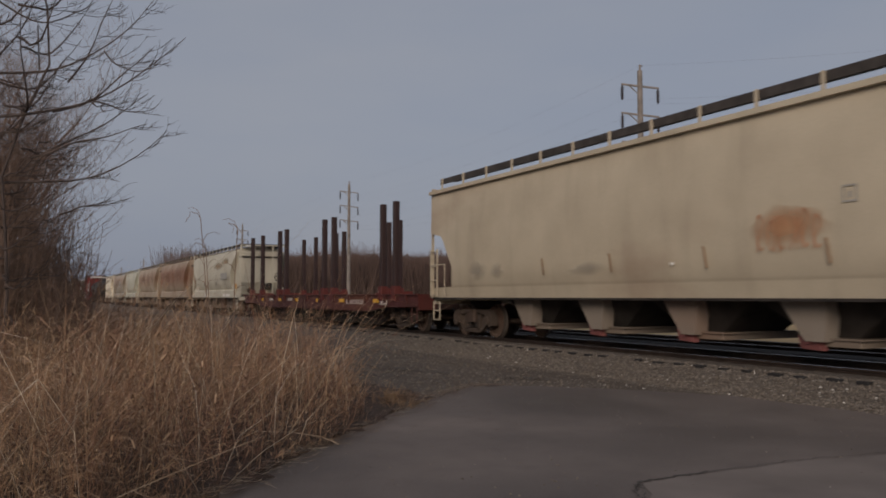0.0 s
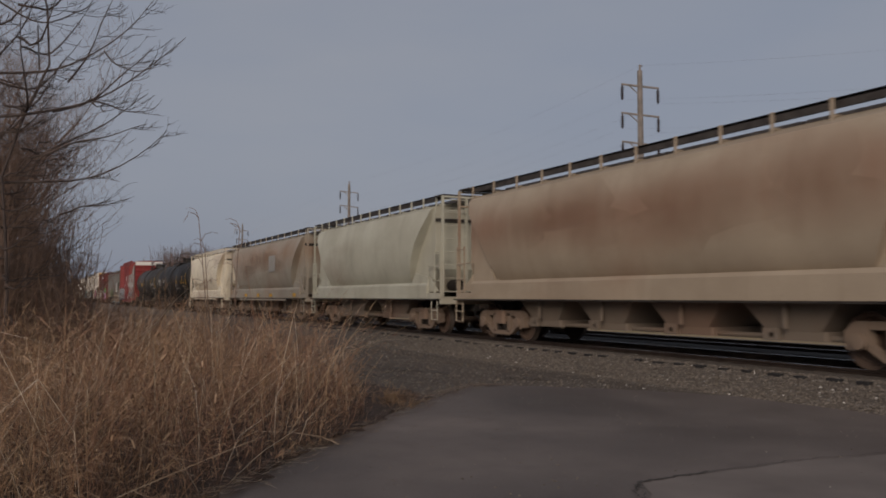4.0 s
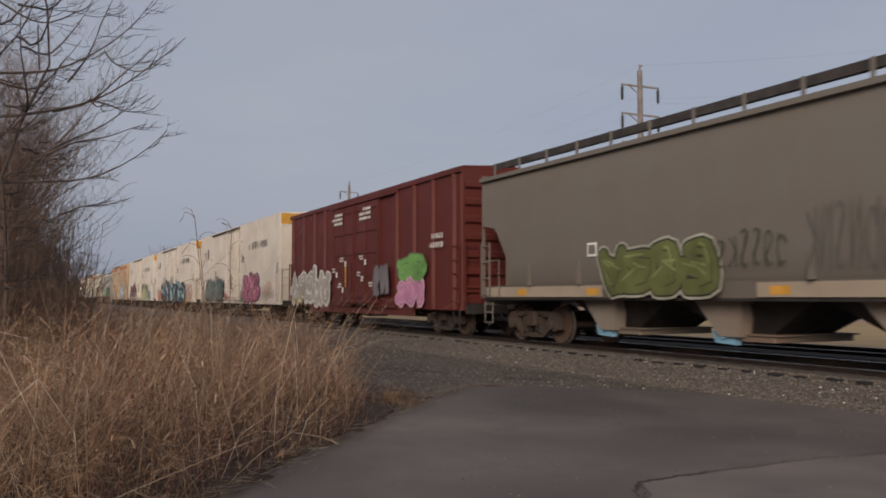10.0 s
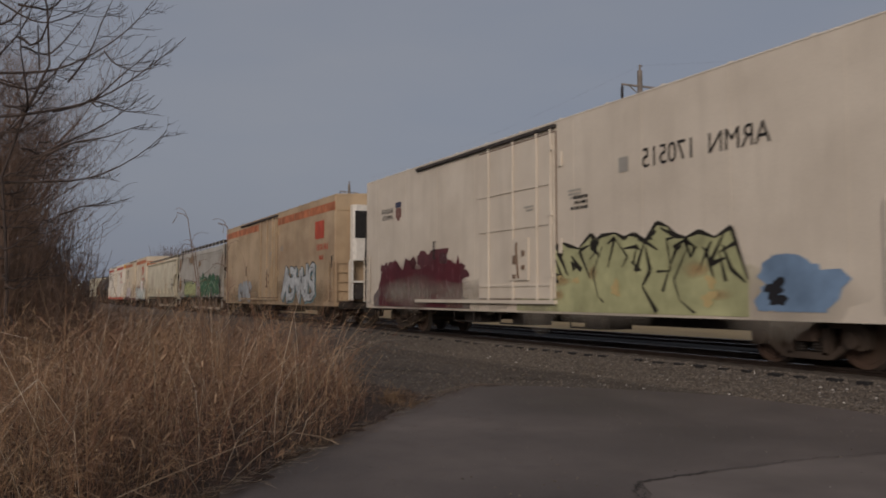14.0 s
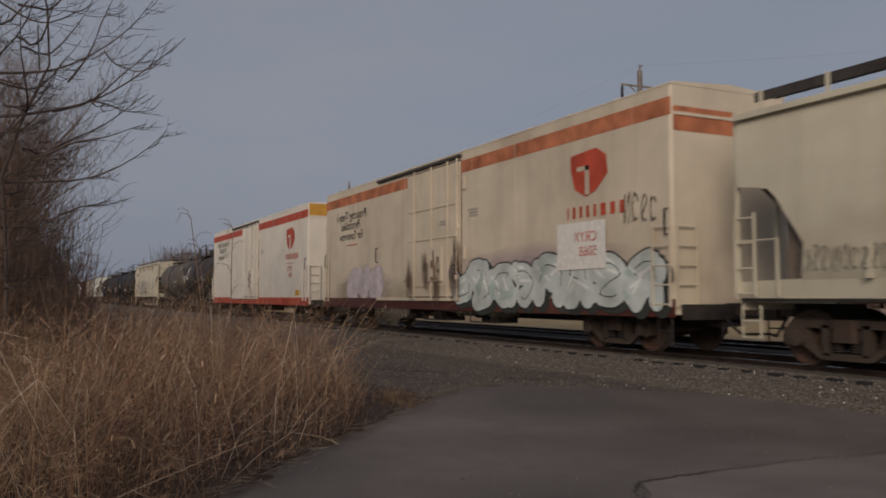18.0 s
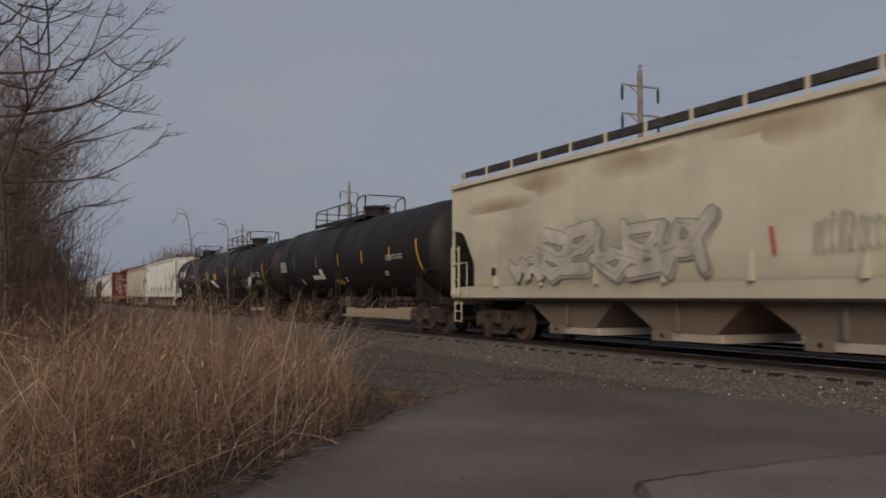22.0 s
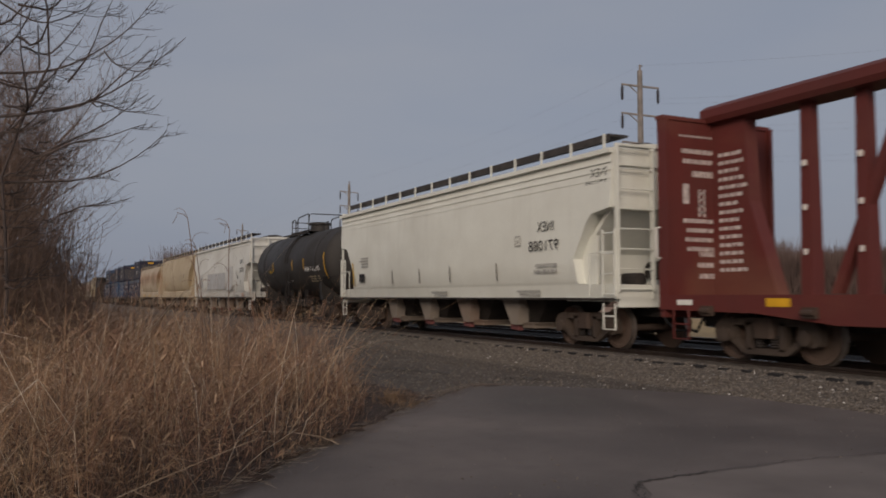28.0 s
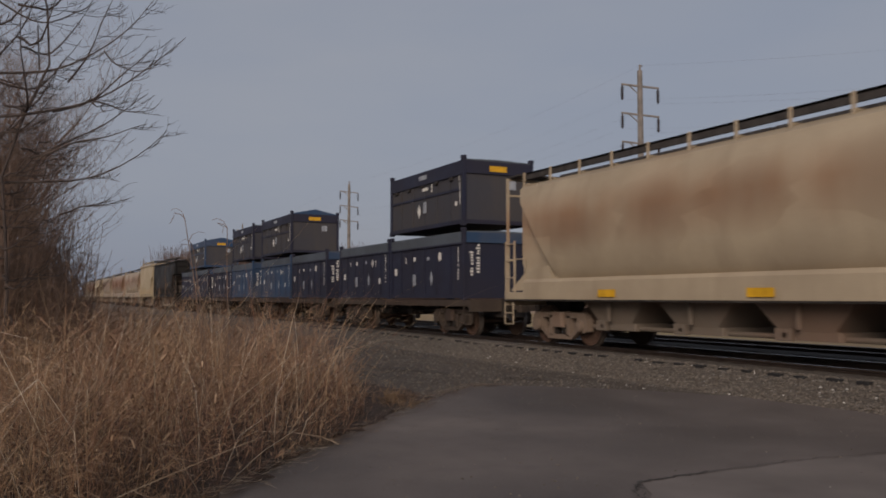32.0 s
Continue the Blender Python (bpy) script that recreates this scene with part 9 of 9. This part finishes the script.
tank_words(e, 1.55, 2.68, "CBTX 781550", 0.36, -6.55, 2.2, WHITE, 1.95)
tank_lines(e, 1.55, 2.68, -6.55, -5.2, 1.8, 2.05, 2, FADED, 17)
on_tank(e, 1.55, 2.68, 5.0, 5.71, 2.25, 2.62, YELLOW, "yellow_patch")
tank_lines(e, 1.55, 2.68, 7.2, 8.42, 2.28, 2.73, 4, FADED, 13)
for k in range(4):
    on_tank(e, 1.55, 2.68, 5.9 - k * 0.28, 6.9 - k * 0.3, 2.1 - k * 0.12, 2.22 - k * 0.12, WHITE, "painted_patch")
e, hl = tank_car("short black tank car with a blue and white emblem", 495.3, 506.8, "tank_black", 1.55, 2.68, (0.86, 0.2, -0.1, -1.1), dome=-0.4, low_rail=False)
tank_marks(e, hl, 1.55, 2.68, 11, bright=(2.49, -0.4), faded=(-2.6,))
tank_lines(e, 1.55, 2.68, 3.38, 4.49, 2.46, 2.74, 3, FADED, 14)
tank_lines(e, 1.55, 2.68, 1.3, 2.7, 1.88, 2.06, 2, WHITE, 15)
tank_words(e, 1.55, 2.68, "ADMX 29468", 0.28, -3.2, 2.5, WHITE)
for half, c, m, up in ((0.66, 0.74, WHITE, 0.0), (0.58, 0.65, BLUE, 0.006), (0.34, 0.36, WHITE, 0.012)):
    pts = []
    for dy, dz in ((-half, 0), (-half / 2, -c / 2), (0, -c), (half / 2, -c / 2), (half, 0), (half / 2, c / 2), (0, c), (-half / 2, c / 2)):
        z = 2.92 + dz
        pts.append((-math.sqrt((1.575 + up) ** 2 - (z - 2.68) ** 2), 1.34 + dy, z))
    mid = (-1.56 - up, 1.34, 2.92)
    part("emblem", Shape().add(pts + [mid], [(k, (k + 1) % 8, 8) for k in range(8)]), m, e, "plain diamond emblem")
for k, y in enumerate((2.3, 2.72, 3.15)):
    on_tank(e, 1.55, 2.68, y, y + 0.10, 2.72, 3.12, WHITE, "emblem_bar")
    on_tank(e, 1.55, 2.68, y + 0.2, y + 0.30, 2.72, 3.12, WHITE, "emblem_bar")

THINLINE = plain("dark_thin_strip", (0.16, 0.14, 0.12), 0.7, 0.0, 0.3, 4.0)


def thin_strips(e, ys, mat=None, half=0.022):
    for y in ys:
        quad(y - half, y + half, 1.56, 2.02, -1.632, mat or THINLINE, e, "reflective_strip", skew=0.05)


e, hl = flat_hopper("clean white covered hopper with small stencils", 507.6, 525.95, "hopper_white", zt=4.42, bays=4, dark_gear=False, ribs=0, slim=True)
thin_strips(e, (-5.16, -2.73, 0.6, 4.35), TANSTRIP, 0.035)
quad(-8.2, -8.02, 1.63, 2.54, -1.634, spray((0.42, 0.24, 0.12)), e, "reflective_strip", skew=0.14)
lettering("GPLX", 0.34, -7.5, 2.98, -1.64, BLACK, e, length=0.78)
lettering("77988", 0.34, -7.55, 2.58, -1.64, BLACK, e, length=0.85)
bars(2, -8.0, 1.7, 1.86, 0.05, -1.636, GREYPAINT, e, 78)
side_marks(e, hl, 71)
for y, c in ((-2.0, (0.30, 0.33, 0.38)), (0.2, (0.42, 0.36, 0.30)), (2.5, (0.34, 0.36, 0.40)), (4.3, (0.40, 0.38, 0.34))):
    stain(e, y, 1.85, 0.7, 0.28, -1.64, soft(c), int(y * 7) + 80, "faded_spray")
bars(1, 7.2, 1.1, 3.62, 0.3, -1.60, BLACK, e, 73)
stain(e, -7.9, 2.0, 0.25, 0.7, -1.635, soft((0.28, 0.15, 0.06)), 5)
e, hl = flat_hopper("tan covered hopper, plain sided", 527.1, 545.0, "beige", zt=4.3, bays=3)
side_marks(e, hl, 72)
center_beam("red empty center-beam lumber car with bulkheads", 546.2, 566.7)
e, hl = flat_hopper("white covered hopper with ridged roof line", 568.0, 585.1, "hopper_white", zt=4.39, top_ribs=3, bays=4, ribs=0, dark_gear=False, slim=True)
lettering("INEX", 0.34, -6.42, 2.70, -1.64, BLACK, e, length=0.74)
lettering("971088", 0.36, -6.6, 2.24, -1.64, BLACK, e, length=1.3)
lettering("INEX\n971088", 0.26, -hl + 0.2, 3.75, -1.59, BLACK, e)
box_mark(e, -4.9, 2.4, -1.634, GREYPAINT)
thin_strips(e, (3.24, 1.07, -1.03, -3.74))
quad(6.87, 6.97, 1.55, 2.4, -1.634, spray((0.50, 0.33, 0.06)), e, "reflective_strip", skew=0.18)
quad(5.87, 6.37, 1.68, 1.97, -1.634, BLACK, e, "placard")
bars(4, 5.5, 1.1, 2.5, 0.06, -1.634, GREYPAINT, e, 79)
bars(2, -6.5, 1.2, 1.85, 0.08, -1.64, GREYPAINT, e, 76)
for a, b in ((-5.6, -4.3), (-0.6, 0.6)):
    bars(2, a, b - a, 1.26, 0.05, -1.514, GREYPAINT, e, int(a * 10) + 90)
e, hl = tank_car("dusty dark grey short tank car with yellow strips", 586.5, 599.3, "tank_slate", 1.55, 2.70, (1.52, 0.9, 0.57, -1.2), dome=-0.3)
tank_marks(e, hl, 1.55, 2.70, 12, bright=(-2.68, -0.87, 2.46), ends=((-5.65, 0.1),))
tank_words(e, 1.55, 2.70, "RACX 14890", 0.30, -4.9, 2.26, WHITE, 2.1)
tank_lines(e, 1.55, 2.70, -4.6, -3.2, 1.8, 2.1, 3, FADED, 16)
on_tank(e, 1.55, 2.70, 2.5, 3.5, 2.25, 2.52, soft((0.45, 0.28, 0.03), 0.3, 0.6), "yellow_patch")
e, hl = flat_hopper("white covered hopper with grey painted-over patches", 600.1, 617.19, "cool_white", zt=4.41, top_ribs=3, bays=4, ribs=0, dark_gear=False, slim=True)
PALEPATCH = plain("pale_patch", (0.42, 0.42, 0.42), 0.7, 0.0, 0.15, 2.0)
quad(-2.2, 3.38, 1.60, 2.63, -1.632, PALEPATCH, e, "painted_patch")
quad(-4.2, -2.5, 1.53, 2.95, -1.630, plain("light_patch", (0.50, 0.50, 0.49), 0.7, 0.0, 0.1, 2.0), e, "painted_patch", skew=-0.1)
stain(e, 5.6, 2.1, 0.7, 0.6, -1.637, soft((0.46, 0.46, 0.46)), 93, "painted_patch")
lettering("WFRX", 0.38, -7.0, 3.02, -1.64, BLACK, e, length=0.74)
lettering("877832", 0.38, -7.1, 2.54, -1.64, BLACK, e, length=0.95)
box_mark(e, -5.45, 2.4, -1.636, GREYPAINT)
part("placard", Shape().spin_x([(-1.640, 0.02), (-1.640, 0.10), (-1.632, 0.10)], 14, -5.72, 2.28), BLACK, e)
bars(3, -6.62, 0.4, 2.05, 0.05, -1.636, GREYPAINT, e, 75)
bars(1, -5.5, 1.3, 1.16, 0.10, -1.514, GREYPAINT, e, 81)
quad(6.2, 6.45, 1.65, 1.85, -1.636, BLACK, e, "placard")
quad(-6.65, -6.35, 1.13, 1.36, -1.514, spray((0.50, 0.30, 0.20)), e, "sill_patch")
thin_strips(e, (2.5, 0.03, -2.55, -5.53), TANSTRIP, 0.03)
e, hl = flow_hopper("sand-coloured straight hopper car with dark lettering", 618.2, 634.88, "sand", zt=4.48)
lettering("75231", 0.38, -4.88, 2.62, -1.635, BLACK, e, length=0.82)
bars(2, -3.2, 0.4, 2.55, 0.1, -1.635, GREYPAINT, e, 77)
e, hl = flow_hopper("sand-coloured hopper car with rust-stained sides", 636.0, 651.62, "sand_rust", zt=4.12)
for y in (-5.8, -1.0, 3.2):
    quad(y, y + 0.6, 1.14, 1.30, -1.506, YELLOW, e, "reflective_strip")
container_flat("flat car with dark blue stacked waste containers", 653.6, 665.4, [(654.4, 659.9, "box_blue", False), (660.0, 665.2, "box_blue", False)], [(654.4, 659.9, "box_blue", False)])
container_flat("flat car with dark blue waste containers, one stacked", 666.5, 678.6, [(666.9, 672.1, "box_blue", False), (672.3, 678.0, "bright_blue", False)], [(672.3, 678.0, "box_blue", True)])
container_flat("flat car with blue waste containers, one stacked", 679.7, 691.6, [(680.0, 685.2, "bright_blue", False), (685.4, 691.2, "box_blue", False)], [(680.0, 685.2, "box_blue", False)])
container_flat("flat car with a blue domed waste container on top", 692.7, 704.6, [(693.0, 698.4, "box_blue", False), (698.6, 704.2, "box_blue", False)], [(694.4, 700.4, "bright_blue", True)])
flat_hopper("black covered hopper with a pale roof", 705.8, 718.4, "tank_black", zt=4.2, bays=3)
e, hl = flat_hopper("tan covered hopper with a white end", 719.6, 729.5, "sand", zt=4.4)
for f_, r_, key in ((730.6, 747.0, "tan_rust"), (748.2, 764.6, "brown_rust"), (765.8, 782.2, "tan_rust"), (783.4, 799.8, "sand"), (801.0, 817.4, "brown_rust"), (818.6, 835.0, "tan_rust")):
    flow_hopper("distant tan round-sided hopper car", f_, r_, key, far=True)

# ---- ties: the nearest ones by piece ----
TIE_PITCH = 0.55
bed_ = tagged(new("tie_row", Shape().box(TRACK_X - 0.9, TRACK_X + 0.9, -20.0, -19.7, 0.06, 0.222).mesh("tie_row")), "weathered wooden ties half buried in ballast", "ties", kind="structure")
bed_.data.materials.append(TIE)
r_ = random.Random(5)
tie_meshes = []
for k in range(4):
    s = Shape().box(-1.3 + r_.uniform(-0.04, 0.04), 1.3, -0.115, 0.115, 0.05, 0.224 + k * 0.003, 0.015)
    me = s.mesh("tie")
    me.materials.append(TIE)
    tie_meshes.append(me)
for i in range(200):
    o = new("tie", tie_meshes[i % 4])
    o.location = (TRACK_X + r_.uniform(-0.05, 0.05), -19.0 + TIE_PITCH * i, 0)
    o.rotation_euler = (0, 0, radians(r_.uniform(-0.8, 0.8)))
    o.parent = bed_
# black slabs paint in the shade of hollows where ballast sank at tie ends
for i in range(60):
    if r_.random() < 0.9:
        y = 2.0 + TIE_PITCH * i + r_.uniform(-0.04, 0.04)
        w = r_.uniform(0.09, 0.19)
        o = new("hollow_shade_slab", shared(("hollow", i % 5), lambda: Shape().box(-0.05, 0.05, -w, w, 0.0, 0.05, 0.01).mesh("hollow_shade_slab")))
        if not o.data.materials:
            o.data.materials.append(BLACK)
        o.location = (TRACK_X - 1.84, y, bed(TRACK_X - 1.84, y) - 0.016)
        o.parent = bed_
far_ties = Shape()
for i in range(1400):
    y = -640 + TIE_PITCH * 2 * i
    if not -20 < y < 91:
        far_ties.box(TRACK_X - 1.3, TRACK_X + 1.3, y - 0.115, y + 0.115, 0.05, 0.224)
    if -40 < y < 200:
        for q in (0.0, 0.55):
            far_ties.box(TRACK_FAR - 1.3, TRACK_FAR + 1.3, y + q - 0.115, y + q + 0.115, 0.15, 0.262)
tagged(part("far_ties", far_ties, TIE, bed_), kind="stuff")


# ---- movement ----
def travelled(t):
    """How far the train has rolled after t seconds; it runs at about 20 m/s."""
    q = t / 32.0
    return 32.0 * (19.243 * q + 1.423 * q ** 2 - 1.713 * q ** 3 + 1.478 * q ** 4 - 0.654 * q ** 5)


def motions():
    times = [2.0 * i for i in range(17)]
    for thing, start in CARS:
        walk(thing, [(t, pose(TRACK_X, start - travelled(t), RAIL_Z)) for t in times])
    # the weeds lean over in the wind and come back
    for weed_, x, y, k in WEEDS:
        lean = ((0, 0.0), (3, 0.4), (7, 0.2), (10, -1.6), (13, -3.2), (15.5, -2.0), (18, -1.8), (20.5, -3.4), (23, -2.6), (25.5, -3.6), (28, -2.8), (30, -3.8), (32, -3.2))
        walk(weed_, [(t, pose(x, y, 0.0, 0, a + 0.5 * math.sin(t * 1.3 + k), 0)) for t, a in lean])
    # every wheelset rolls on the same turn; one row a thirtieth of a second
    rolls = {}
    for axle in WHEELSETS:
        y = round(axle.location.y, 2)
        if y not in rolls:
            walk(axle, [(k / 30, pose(0, y, 0.457) @ Matrix.Rotation(travelled(k / 30) / 0.457, 4, "X")) for k in range(961)])
            rolls[y] = axle
        else:
            axle.rotation_mode = "QUATERNION"
            axle.animation_data_create()
            axle.animation_data.action = rolls[y].animation_data.action
            axle.animation_data.action_slot = rolls[y].animation_data.action_slot


motions()
